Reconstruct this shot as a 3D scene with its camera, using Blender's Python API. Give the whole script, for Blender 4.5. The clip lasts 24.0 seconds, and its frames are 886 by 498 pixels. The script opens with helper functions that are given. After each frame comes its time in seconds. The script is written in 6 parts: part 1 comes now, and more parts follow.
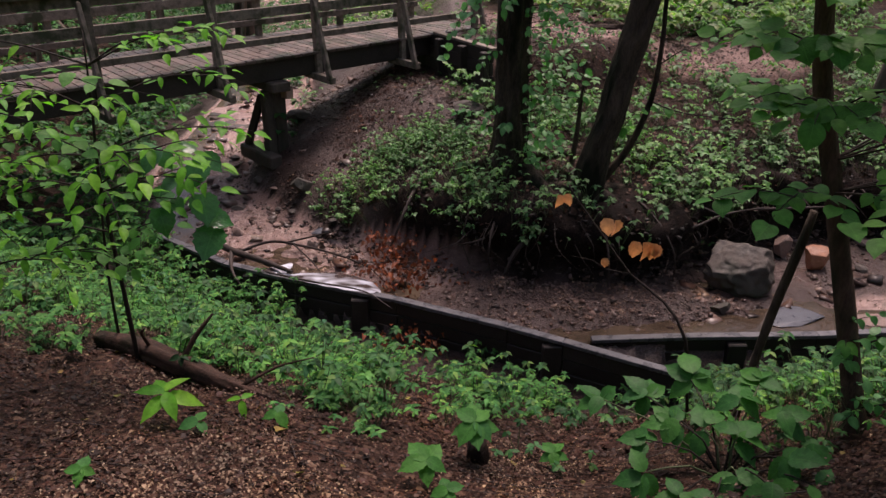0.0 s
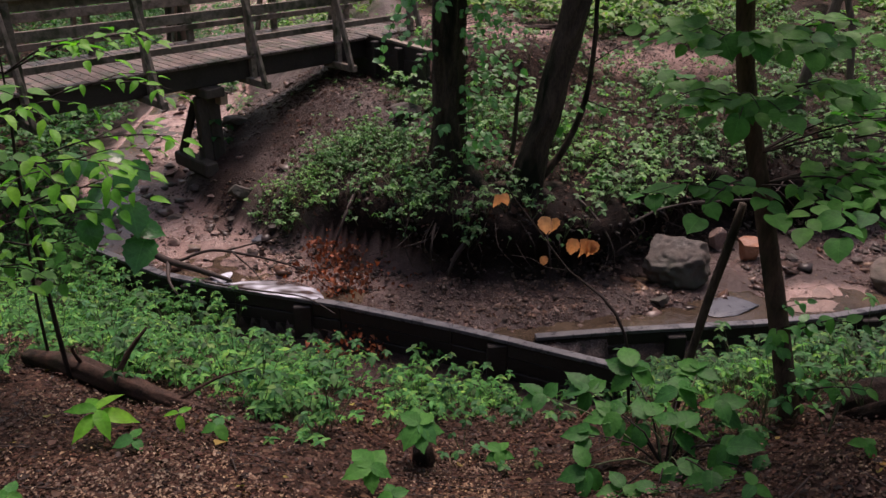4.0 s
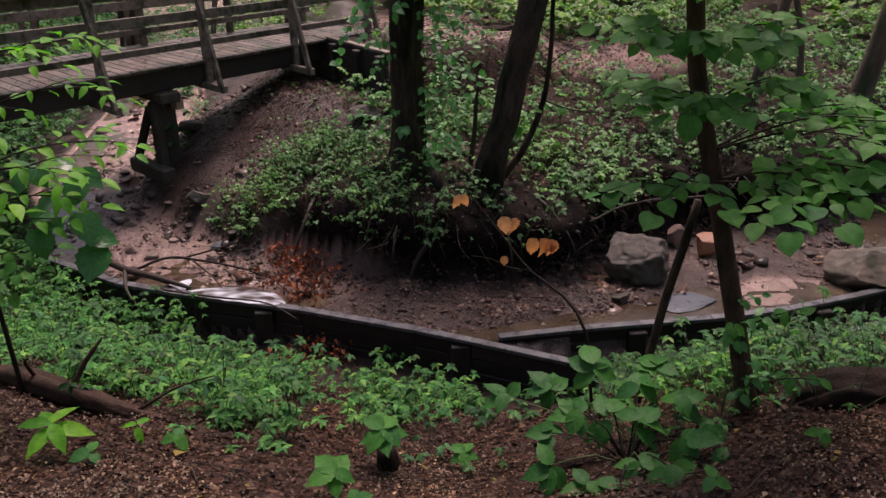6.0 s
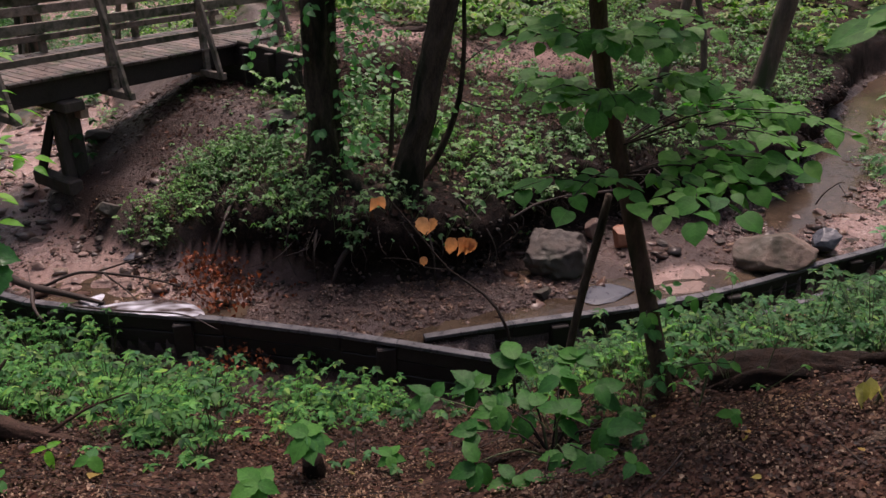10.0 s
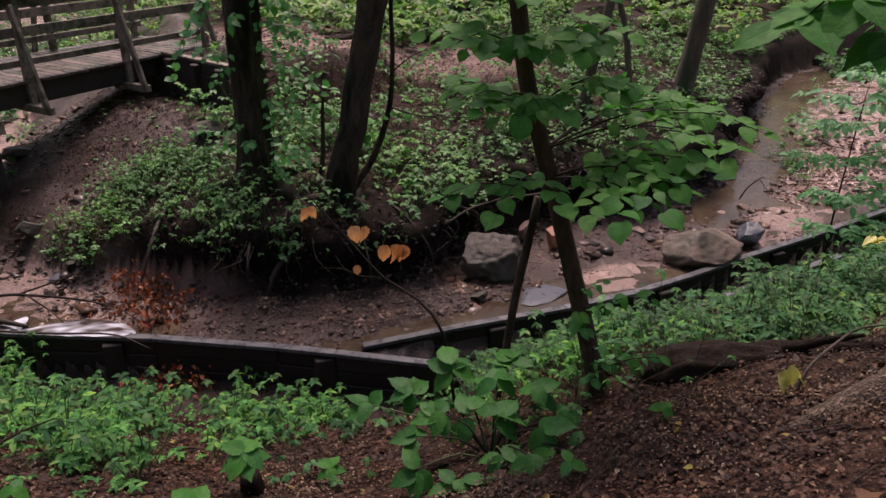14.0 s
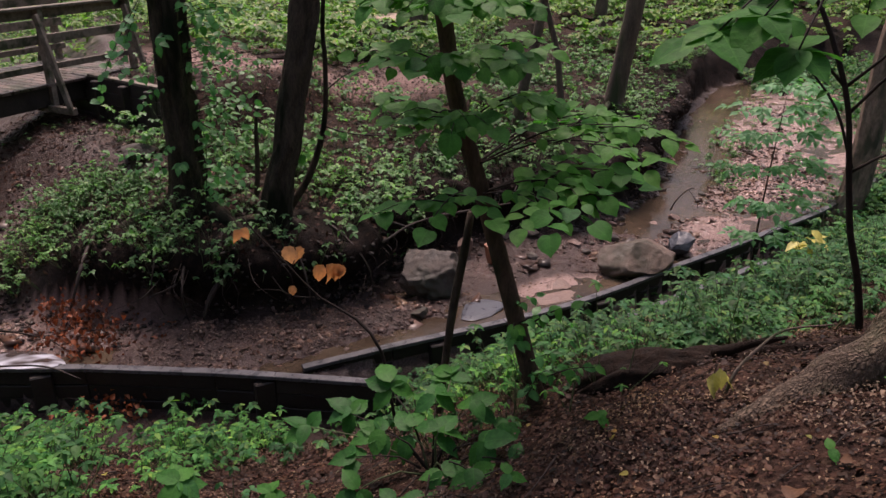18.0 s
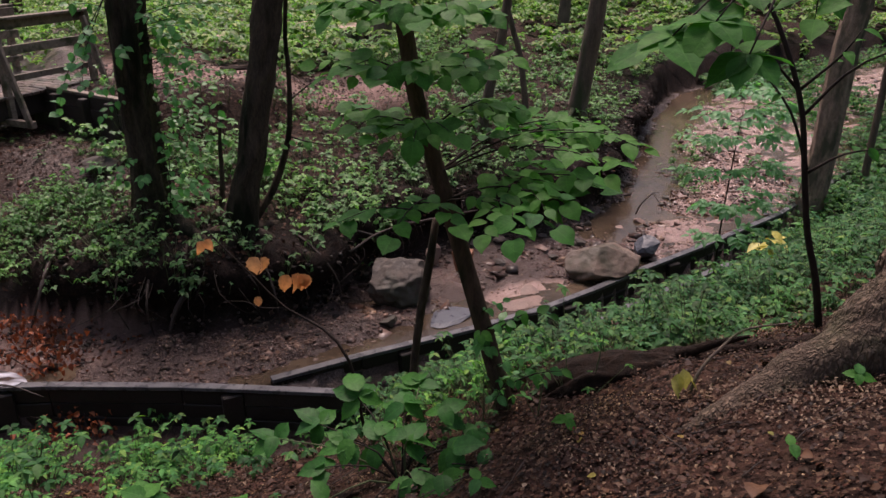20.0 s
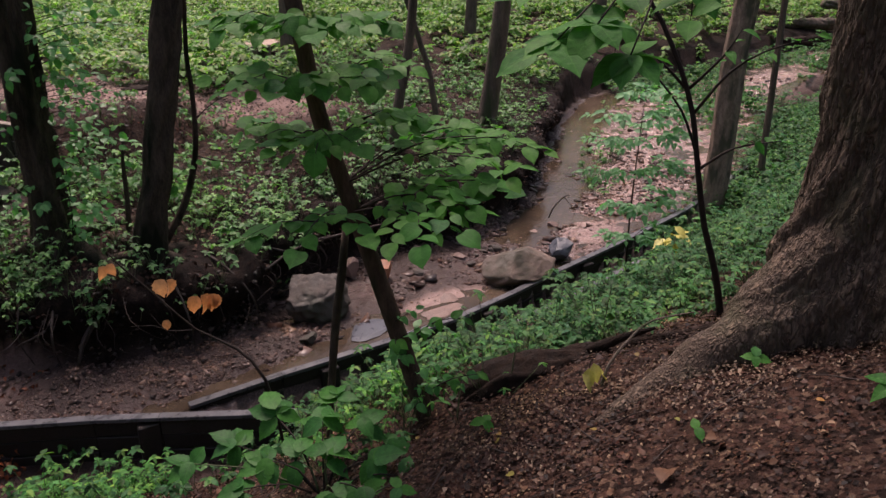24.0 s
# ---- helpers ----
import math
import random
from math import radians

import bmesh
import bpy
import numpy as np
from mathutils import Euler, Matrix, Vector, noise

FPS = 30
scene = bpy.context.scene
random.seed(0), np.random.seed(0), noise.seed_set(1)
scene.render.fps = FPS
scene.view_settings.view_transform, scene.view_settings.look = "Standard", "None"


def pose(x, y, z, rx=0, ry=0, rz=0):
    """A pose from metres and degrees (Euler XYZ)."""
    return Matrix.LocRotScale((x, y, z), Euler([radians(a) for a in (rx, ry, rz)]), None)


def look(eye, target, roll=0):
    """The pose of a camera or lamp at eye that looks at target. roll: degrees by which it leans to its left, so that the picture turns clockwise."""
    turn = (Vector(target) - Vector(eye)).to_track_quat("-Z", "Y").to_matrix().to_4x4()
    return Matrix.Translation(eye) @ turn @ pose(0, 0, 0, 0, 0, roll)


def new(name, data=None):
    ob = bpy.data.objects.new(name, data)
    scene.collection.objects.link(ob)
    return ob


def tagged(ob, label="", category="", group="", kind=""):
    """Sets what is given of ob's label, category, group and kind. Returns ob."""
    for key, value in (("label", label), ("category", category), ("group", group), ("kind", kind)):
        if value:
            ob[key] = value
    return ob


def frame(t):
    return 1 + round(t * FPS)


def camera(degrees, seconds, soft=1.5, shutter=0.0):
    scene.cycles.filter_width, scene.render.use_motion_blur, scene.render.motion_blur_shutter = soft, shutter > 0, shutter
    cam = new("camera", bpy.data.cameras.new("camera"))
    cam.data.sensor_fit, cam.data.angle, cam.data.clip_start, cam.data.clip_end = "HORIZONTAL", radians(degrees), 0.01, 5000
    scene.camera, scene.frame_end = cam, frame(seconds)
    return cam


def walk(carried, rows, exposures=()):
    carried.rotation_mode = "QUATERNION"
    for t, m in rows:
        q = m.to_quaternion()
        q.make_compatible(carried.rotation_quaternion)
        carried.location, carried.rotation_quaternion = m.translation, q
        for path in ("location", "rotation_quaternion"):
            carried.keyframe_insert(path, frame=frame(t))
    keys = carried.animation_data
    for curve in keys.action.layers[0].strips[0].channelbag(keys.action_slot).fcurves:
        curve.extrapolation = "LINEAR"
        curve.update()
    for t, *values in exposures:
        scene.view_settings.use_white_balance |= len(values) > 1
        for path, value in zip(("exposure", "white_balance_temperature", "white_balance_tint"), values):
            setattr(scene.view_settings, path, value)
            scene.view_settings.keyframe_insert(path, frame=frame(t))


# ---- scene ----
cam = camera(59.0, 24.0)
PATH = [
    (0.0, 0.0, 0.0, 4.6, 65.0, -0.0, 0.0),
    (0.5, 0.004, 0.003, 4.599, 65.02, -0.02, -0.59),
    (1.0, 0.009, 0.007, 4.597, 65.06, 0.05, -1.19),
    (1.5, 0.013, 0.009, 4.596, 65.05, 0.08, -1.71),
    (2.0, 0.018, 0.012, 4.595, 65.11, 0.07, -2.14),
    (2.5, 0.023, 0.014, 4.594, 65.21, 0.09, -2.63),
    (4.5, 0.043, 0.022, 4.591, 65.14, 0.1, -5.16),
    (5.0, 0.048, 0.023, 4.59, 65.17, 0.16, -5.94),
    (5.5, 0.053, 0.024, 4.59, 65.25, 0.08, -6.65),
    (6.0, 0.058, 0.025, 4.589, 65.28, 0.05, -7.35),
    (6.5, 0.063, 0.025, 4.589, 65.24, 0.0, -8.08),
    (7.0, 0.068, 0.026, 4.589, 65.18, -0.05, -8.84),
    (7.5, 0.072, 0.026, 4.589, 65.3, -0.05, -9.63),
    (8.0, 0.077, 0.026, 4.589, 65.34, -0.03, -10.29),
    (8.5, 0.082, 0.026, 4.589, 65.28, -0.05, -11.04),
    (9.0, 0.087, 0.025, 4.589, 65.27, -0.07, -11.92),
    (9.5, 0.091, 0.025, 4.589, 65.32, -0.11, -12.63),
    (10.0, 0.096, 0.024, 4.589, 65.36, -0.09, -13.31),
    (10.5, 0.1, 0.023, 4.59, 65.42, -0.06, -14.02),
    (12.5, 0.117, 0.017, 4.591, 65.64, -0.02, -16.67),
    (13.0, 0.121, 0.016, 4.592, 65.66, -0.05, -17.33),
    (13.5, 0.125, 0.014, 4.592, 65.76, 0.01, -17.81),
    (14.0, 0.129, 0.011, 4.593, 65.82, 0.04, -18.27),
    (14.5, 0.133, 0.009, 4.593, 65.93, 0.01, -18.89),
    (15.0, 0.137, 0.006, 4.594, 66.08, 0.01, -19.42),
    (15.5, 0.141, 0.003, 4.594, 66.21, 0.17, -19.87),
    (16.0, 0.145, 0.0, 4.594, 66.39, 0.16, -20.38),
    (16.5, 0.149, -0.003, 4.595, 66.63, 0.15, -20.81),
    (17.0, 0.153, -0.007, 4.595, 66.83, 0.15, -21.47),
    (17.5, 0.157, -0.01, 4.595, 66.91, 0.11, -22.15),
    (18.0, 0.161, -0.014, 4.595, 67.09, -0.1, -22.84),
    (18.5, 0.165, -0.019, 4.595, 67.3, -0.25, -23.4),
    (20.5, 0.183, -0.038, 4.593, 67.79, 0.25, -26.12),
    (21.0, 0.188, -0.044, 4.592, 67.94, 0.32, -26.9),
    (21.5, 0.193, -0.05, 4.591, 68.19, 0.46, -27.49),
    (22.0, 0.199, -0.056, 4.59, 68.37, 0.64, -28.29),
    (22.5, 0.204, -0.062, 4.588, 68.45, 0.75, -28.99),
    (23.0, 0.211, -0.069, 4.586, 68.5, 0.85, -29.84),
    (23.5, 0.217, -0.077, 4.584, 68.52, 0.93, -30.85),
    (24.0, 0.224, -0.084, 4.581, 68.53, 0.92, -31.78),
]
walk(cam, [(r[0], pose(*r[1:])) for r in PATH], [(0.0, 0.78, 7200, 32), (22.8, 0.78, 7200, 32), (24.0, 0.85, 7200, 32)])

# ---- light ----
world = bpy.data.worlds.new("overcast_sky")
scene.world = world
world.use_nodes = True
wn = world.node_tree
sky = wn.nodes.new("ShaderNodeTexSky")
sky.sky_type = 'NISHITA'
sky.sun_disc = False
sky.sun_elevation = radians(63)
sky.sun_rotation = radians(13)
sky.air_density = 1.6
sky.dust_density = 4.0
wn.links.new(sky.outputs[0], wn.nodes["Background"].inputs[0])
wn.nodes["Background"].inputs[1].default_value = 0.07
sun = new("sun", bpy.data.lights.new("sun", 'SUN'))
sun.data.energy = 2.4
sun.data.angle = radians(28)
sun.data.color = (1.0, 0.97, 0.92)
sun.matrix_world = look((0, 0, 0), (-0.12, -0.43, -0.89))

# ---- the lie of the land ----
_LAT = np.random.default_rng(3).random((64, 64))


def vnoise(x, y, size=1.0, seed=0):
    """Smooth noise from -1 to 1 on the plan."""
    x, y = np.asarray(x, float) / size + seed * 7.31, np.asarray(y, float) / size + seed * 3.77
    i, j = np.floor(x).astype(int), np.floor(y).astype(int)
    u, v = x - i, y - j
    u, v = u * u * (3 - 2 * u), v * v * (3 - 2 * v)
    g = lambda a, b: _LAT[a % 64, b % 64]
    return 2 * ((g(i, j) * (1 - u) + g(i + 1, j) * u) * (1 - v) + (g(i, j + 1) * (1 - u) + g(i + 1, j + 1) * u) * v) - 1


def sdf(x, y, ring):
    """Distance to the rim of a closed outline, positive inside it."""
    x, y = np.asarray(x, float), np.asarray(y, float)
    best, inside = np.full(x.shape, 1e9), np.zeros(x.shape, bool)
    for (ax, ay), (bx, by) in zip(ring, ring[1:] + ring[:1]):
        ex, ey = bx - ax, by - ay
        t = np.clip(((x - ax) * ex + (y - ay) * ey) / (ex * ex + ey * ey), 0, 1)
        best = np.minimum(best, np.hypot(x - ax - t * ex, y - ay - t * ey))
        if ay != by:
            inside ^= ((ay > y) != (by > y)) & (x < ex * (y - ay) / ey + ax)
    return np.where(inside, best, -best)


def ramp(x, a, b):
    t = np.clip((np.asarray(x, float) - a) / (b - a), 0, 1)
    return t * t * (3 - 2 * t)


# line of the timber walls, and all the land on the near side of it
WALL = [(-9.5, 40), (-6.2, 24), (-4.6, 17.5), (-4.7, 14.5), (-4.6, 11.6), (-3.7, 9.35), (-2.6, 8.5), (-1.9, 8.15), (-0.5, 7.6), (1.5, 6.72), (2.5, 6.92),
        (3.9, 6.95), (4.8, 7.02), (5.7, 7.2), (6.5, 7.4), (8.1, 7.75), (10.3, 8.3), (13.0, 9.4), (17.0, 12.0), (22, 14.2), (30, 15.6), (60, 22)]
NEAR = WALL + [(90, -90), (-90, -90), (-90, 40)]
# foot of the bank across the stream
FOOT = [(-3.6, 90), (-3.5, 22), (-2.9, 16), (-3.05, 14), (-3.25, 12.6), (-3.1, 11.2), (-2.25, 10.0), (-1.35, 9.2), (-0.3, 8.65), (0.7, 8.2), (1.4, 8.05), (2.4, 8.2), (3.1, 8.7),
        (3.8, 9.25), (4.9, 9.45), (6.2, 9.35), (7.2, 9.65), (8.2, 10.2), (9.95, 12.1), (12.3, 14.4), (14.6, 16.2), (18.5, 17.4), (24, 17.6), (40, 20.5), (90, 40), (90, 90)]
WING = [(-0.12, 13.2), (0.75, 11.75)]


def land(x, y):
    """Height of the ground, with the distances into the near slope and into the far bank."""
    n, s = sdf(x, y, NEAR), sdf(x, y, FOOT)
    front = np.maximum(ramp(x, -1.5, -0.3) * ramp(y, 11.2, 9.6), ramp(x, 0.0, 1.6))
    bed = 0.36 + 0.035 * vnoise(x, y, 0.8, 1) + 0.02 * vnoise(x, y, 0.25, 2) + 0.03 * np.clip(y - 9, 0, 8) * (x < 2) - 0.05 * ramp(-s, 0.2, 0.8) * ramp(-n, 0.9, 0.2)
    bed = bed + 0.02 * np.clip(x - 7.0, 0, 20)
    bed = bed - 0.1 * ramp(x, 6.3, 7.4) * ramp(s + 0.25 * vnoise(x, y, 0.9, 24), -1.15, -0.75) * ramp(s, -0.05, -0.3)
    bed = bed + ramp(np.hypot((x - 1.3) / 2.1, (y - 7.6) / 0.6), 1.15, 0.5) * (0.085 + 0.03 * vnoise(x, y, 0.16, 21)) + 0.05 * ramp(-s, 0.6, 0.0) * (1 + vnoise(x, y, 0.3, 22)) + 0.03 * vnoise(x, y, 0.11, 23) * ramp(-s, 0.0, 0.3)
    steep = 0.42 + 0.72 * ramp(s, 0.0, 0.32) + 0.26 * np.clip(s - 0.2, 0, 1.1) + 0.16 * np.clip(s - 1.3, 0, 3.7) + 0.03 * np.clip(s - 5, 0, 10) + 0.11 * np.clip(s - 15, 0, 60)
    soft = 0.42 + 0.18 * ramp(s, 0.0, 0.5) + 0.5 * np.clip(s, 0, 3.2) + 0.04 * np.clip(s - 2.9, 0, 60) + 0.11 * np.clip(s - 15, 0, 60)
    bank = soft + (steep - soft) * front + ramp(s, 0.1, 1.0) * (0.07 * vnoise(x, y, 1.3, 3) + 0.03 * vnoise(x, y, 0.35, 4))
    a = ((x - WING[0][0]) * (WING[1][1] - WING[0][1]) - (y - WING[0][1]) * (WING[1][0] - WING[0][0])) / 1.68
    pad = ramp(-a, -0.02, 0.12) * ramp(np.hypot(x - 1.6, y - 14.0), 2.6, 1.7)
    bank = bank + (2.32 - bank) * pad
    # rounded dirt slope below the end of the bridge
    along = np.clip(((x - 0.1) * 1.9 + (y - 13.1) * 1.6) / 6.17, 0, 1)
    d = np.hypot(x - 0.1 - 1.9 * along, y - 13.1 - 1.6 * along)
    mound = 1.82 - 0.33 * d - 0.05 * d * d + 0.05 * vnoise(x, y, 0.7, 14)
    lift = np.clip(mound - bank, 0, 3) * ramp(s, 0.0, 0.8) * ramp(x, 1.4, 0.2)
    bank = bank + lift * (1 - pad)
    f = np.clip(((x - WING[0][0]) * 0.87 + (y - WING[0][1]) * -1.45) / 2.86, -0.3, 1)
    dw = np.hypot(x - WING[0][0] - 0.87 * f, y - WING[0][1] + 1.45 * f)
    bank = bank - np.clip(bank - 1.74 - 0.02 * dw, 0, 1) * ramp(dw, 2.4, 1.2) * ramp(a, -0.03, 0.02)
    shelf = 0.5 * ramp(x, -3.0, -4.4) * ramp(n, 1.6, 0.0) + 0.25 * ramp(x, 9.0, 12.0) * ramp(n, 1.6, 0.0)
    near = np.interp(n, [0, 0.45, 0.9, 2.0, 3.0, 4.3, 7.0, 9.0, 15.0, 40.0, 120.0], [0.0, 0.0, 0.16, 0.9, 1.48, 2.08, 3.02, 3.6, 5.2, 10.0, 22.0])
    near = near + shelf + 0.38 * ramp(x, 0.3, 3.0) * ramp(n, 0.8, 2.8) + ramp(n, 0.4, 1.5) * (0.09 * vnoise(x, y, 1.5, 5) + 0.035 * vnoise(x, y, 0.4, 6))
    z = np.where(n > 0, near, np.where(s > 0, bank, bed))
    return z, n, s


def lipped(x, y, z, n, s):
    """Where a place on the bank comes to lie once the lip leans out over the stream."""
    e = 0.02
    sx, sy = (sdf(x + e, y, FOOT) - s) / e, (sdf(x, y + e, FOOT) - s) / e
    lip = ramp(z, 0.62, 1.0) * ramp(s, 0.9, 0.12) * (s > 0) * (n < 0) * ramp(x, -1.1, -0.2) * ramp(y - 0.9 * np.clip(x, 0, 20), 11.2, 10.0) * ramp(x, 15.0, 11.0)
    out = lip * (0.15 + 0.85 * ramp(x, -0.2, 0.9)) * np.clip(0.40 + 0.2 * vnoise(x, y, 0.7, 8) + 0.13 * vnoise(x, y, 0.22, 18), 0.1, 0.8)
    return x - sx * out, y - sy * out


def height(x, y):
    return land(np.asarray(x, float), np.asarray(y, float))[0]


# ---- end of the land ----


# ---- materials ----
def nodes_of(name):
    m = bpy.data.materials.new(name)
    m.use_nodes = True
    t = m.node_tree
    return m, t, t.nodes["Principled BSDF"]


def add(t, kind, **values):
    n = t.nodes.new(kind)
    for k, v in values.items():
        n.inputs[k].default_value = v
    return n


def noise_tex(t, vec, scale, detail=4.0, rough=0.6):
    n = add(t, "ShaderNodeTexNoise", Scale=scale, Detail=detail, Roughness=rough)
    t.links.new(vec, n.inputs["Vector"])
    return n.outputs["Fac"]


def colour_ramp(t, fac, stops):
    r = t.nodes.new("ShaderNodeValToRGB")
    e = r.color_ramp.elements
    while len(e) < len(stops):
        e.new(0.5)
    for k, (p, c) in enumerate(stops):
        e[k].position, e[k].color = p, (*c, 1)
    t.links.new(fac, r.inputs[0])
    return r.outputs[0]


def mix_col(t, fac, a, b, mode='MIX'):
    n = t.nodes.new("ShaderNodeMix")
    n.data_type, n.blend_type = 'RGBA', mode
    for sock, v in ((0, fac), (6, a), (7, b)):
        if hasattr(v, "is_linked"):
            t.links.new(v, n.inputs[sock])
        else:
            n.inputs[sock].default_value = v if sock == 0 else (*v, 1)
    return n.outputs[2]


def math_node(t, op, a, b=0.0, clamp=False):
    n = t.nodes.new("ShaderNodeMath")
    n.operation, n.use_clamp = op, clamp
    for k, v in enumerate((a, b)):
        if hasattr(v, "is_linked"):
            t.links.new(v, n.inputs[k])
        else:
            n.inputs[k].default_value = v
    return n.outputs[0]


def bump(t, bsdf, fac, strength=0.5, dist=0.02):
    b = add(t, "ShaderNodeBump", Strength=strength, Distance=dist)
    t.links.new(fac, b.inputs["Height"])
    t.links.new(b.outputs[0], bsdf.inputs["Normal"])


def place_of(t, stretch=None):
    """World place, so that grain keeps its true size; stretch along axes."""
    g = t.nodes.new("ShaderNodeNewGeometry").outputs["Position"]
    if stretch:
        m = t.nodes.new("ShaderNodeMapping")
        m.inputs["Scale"].default_value = stretch
        t.links.new(g, m.inputs[0])
        return m.outputs[0]
    return g


def mottled(name, dark, light, scale=6.0, rough=(0.5, 0.9), relief=0.5, depth=0.02, stretch=None, vary=0.0, spec=0.4, stain=None):
    """A surface with coarse blotches and fine grain."""
    m, t, b = nodes_of(name)
    p = place_of(t, stretch)
    coarse, fine = noise_tex(t, p, scale, 3), noise_tex(t, p, scale * 7, 5, 0.7)
    both = math_node(t, 'ADD', math_node(t, 'MULTIPLY', coarse, 0.55), math_node(t, 'MULTIPLY', fine, 0.45))
    mid = tuple((a + c) / 2 for a, c in zip(dark, light))
    col = colour_ramp(t, both, [(0.34, dark), (0.5, mid), (0.66, light)])
    if stain:
        col = mix_col(t, colour_ramp(t, noise_tex(t, p, scale * 0.35, 3), [(0.5, (0, 0, 0)), (0.64, (1, 1, 1))]), col, stain)
    if vary:
        r = t.nodes.new("ShaderNodeObjectInfo").outputs["Random"]
        col = mix_col(t, 1.0, col, colour_ramp(t, r, [(0.0, (1 - vary,) * 3), (1.0, (1 + vary * 0.4,) * 3)]), 'MULTIPLY')
    t.links.new(col, b.inputs["Base Color"])
    rr = t.nodes.new("ShaderNodeMapRange")
    t.links.new(coarse, rr.inputs[0])
    for k, v in ((1, 0.3), (2, 0.7), (3, rough[0]), (4, rough[1])):
        rr.inputs[k].default_value = v
    t.links.new(rr.outputs[0], b.inputs["Roughness"])
    b.inputs["Specular IOR Level"].default_value = spec
    bump(t, b, both, relief, depth)
    return m


def leafy(name, cols, rough=0.42, through_light=0.3, by_object=False, spec=0.5, glow=(0.8, 1.25, 0.5)):
    """Leaf: shade by leaf, blotches, light shining through."""
    m, t, b = nodes_of(name)
    r = t.nodes.new("ShaderNodeObjectInfo").outputs["Random"] if by_object else t.nodes.new("ShaderNodeNewGeometry").outputs["Random Per Island"]
    cols = [(c[0] + 0.05 * c[1], c[1], c[2] + 0.07 * c[1]) if c[1] > 1.2 * max(c[0], c[2]) and not by_object else c for c in cols]
    n = len(cols)
    col = colour_ramp(t, r, [(k / (n - 1), c) for k, c in enumerate(cols)])
    blot = noise_tex(t, place_of(t), 30.0, 3)
    col = mix_col(t, 1.0, col, colour_ramp(t, blot, [(0.3, (0.72, 0.72, 0.72)), (0.7, (1.15, 1.15, 1.1))]), 'MULTIPLY')
    if not by_object:
        clump = noise_tex(t, place_of(t), 1.7, 2)
        col = mix_col(t, 1.0, col, colour_ramp(t, clump, [(0.34, (0.5, 0.55, 0.55)), (0.5, (0.95, 0.95, 0.95)), (0.66, (1.35, 1.25, 1.0))]), 'MULTIPLY')
    if by_object:
        xyz = t.nodes.new("ShaderNodeSeparateXYZ")
        t.links.new(t.nodes.new("ShaderNodeTexCoord").outputs["Object"], xyz.inputs[0])
        across = math_node(t, 'ABSOLUTE', xyz.outputs[0])
        ribs = math_node(t, 'SINE', math_node(t, 'MULTIPLY', math_node(t, 'SUBTRACT', xyz.outputs[1], math_node(t, 'MULTIPLY', across, 0.75)), 40.0))
        vein = math_node(t, 'MAXIMUM', math_node(t, 'MULTIPLY', math_node(t, 'SUBTRACT', ribs, 0.86), 5.0, True), math_node(t, 'LESS_THAN', across, 0.014))
        col = mix_col(t, math_node(t, 'MULTIPLY', vein, 0.14), col, tuple(min(1.0, 2.2 * c) for c in cols[len(cols) // 2]))
        blot = math_node(t, 'ADD', blot, math_node(t, 'MULTIPLY', ribs, 0.025))
    t.links.new(col, b.inputs["Base Color"])
    b.inputs["Roughness"].default_value = rough
    b.inputs["Specular IOR Level"].default_value = spec
    bump(t, b, blot, 0.35, 0.012)
    tr = t.nodes.new("ShaderNodeBsdfTranslucent")
    t.links.new(mix_col(t, 1.0, col, glow, 'MULTIPLY'), tr.inputs[0])
    mx = t.nodes.new("ShaderNodeMixShader")
    mx.inputs[0].default_value = through_light
    t.links.new(b.outputs[0], mx.inputs[1])
    t.links.new(tr.outputs[0], mx.inputs[2])
    t.links.new(mx.outputs[0], t.nodes["Material Output"].inputs[0])
    return m


M_bark_dark = mottled("wet_dark_bark", (0.014, 0.011, 0.009), (0.115, 0.086, 0.066), 9.0, (0.55, 0.95), 1.0, 0.04, (1, 1, 0.3), spec=0.14, stain=(0.012, 0.014, 0.008))
M_bark_grey = mottled("grey_bark", (0.045, 0.034, 0.027), (0.2, 0.15, 0.12), 9.0, (0.6, 0.95), 1.0, 0.03, (1, 1, 0.2), stain=(0.05, 0.065, 0.03))
M_bark_sap = mottled("sapling_bark", (0.022, 0.014, 0.011), (0.14, 0.088, 0.067), 10.0, (0.6, 0.95), 0.9, 0.015, (1, 1, 0.3), spec=0.15, stain=(0.02, 0.022, 0.012))
M_twig = mottled("wet_twig_bark", (0.01, 0.008, 0.008), (0.04, 0.029, 0.024), 20.0, (0.5, 0.85), 0.6, 0.004, spec=0.15)
M_rotten = mottled("rotten_log_wood", (0.005, 0.0034, 0.0028), (0.04, 0.024, 0.018), 14.0, (0.6, 0.95), 1.0, 0.03, spec=0.15)
M_log = mottled("brown_log_bark", (0.014, 0.008, 0.006), (0.095, 0.055, 0.042), 12.0, (0.6, 0.95), 1.0, 0.02, spec=0.15, stain=(0.015, 0.016, 0.009))
M_root = mottled("root_bark", (0.012, 0.008, 0.007), (0.06, 0.04, 0.032), 14.0, (0.5, 0.9), 0.8, 0.008)
M_deck = mottled("weathered_deck_wood", (0.06, 0.043, 0.037), (0.23, 0.172, 0.148), 9.0, (0.2, 0.6), 0.6, 0.004, vary=0.45, stain=(0.045, 0.05, 0.026))
M_rail = mottled("weathered_rail_wood", (0.085, 0.07, 0.055), (0.32, 0.262, 0.212), 12.0, (0.5, 0.9), 0.5, 0.004, vary=0.25, stain=(0.05, 0.058, 0.03))
M_beam = mottled("black_wet_beam_wood", (0.012, 0.01, 0.009), (0.05, 0.04, 0.034), 6.0, (0.35, 0.8), 0.6, 0.008)
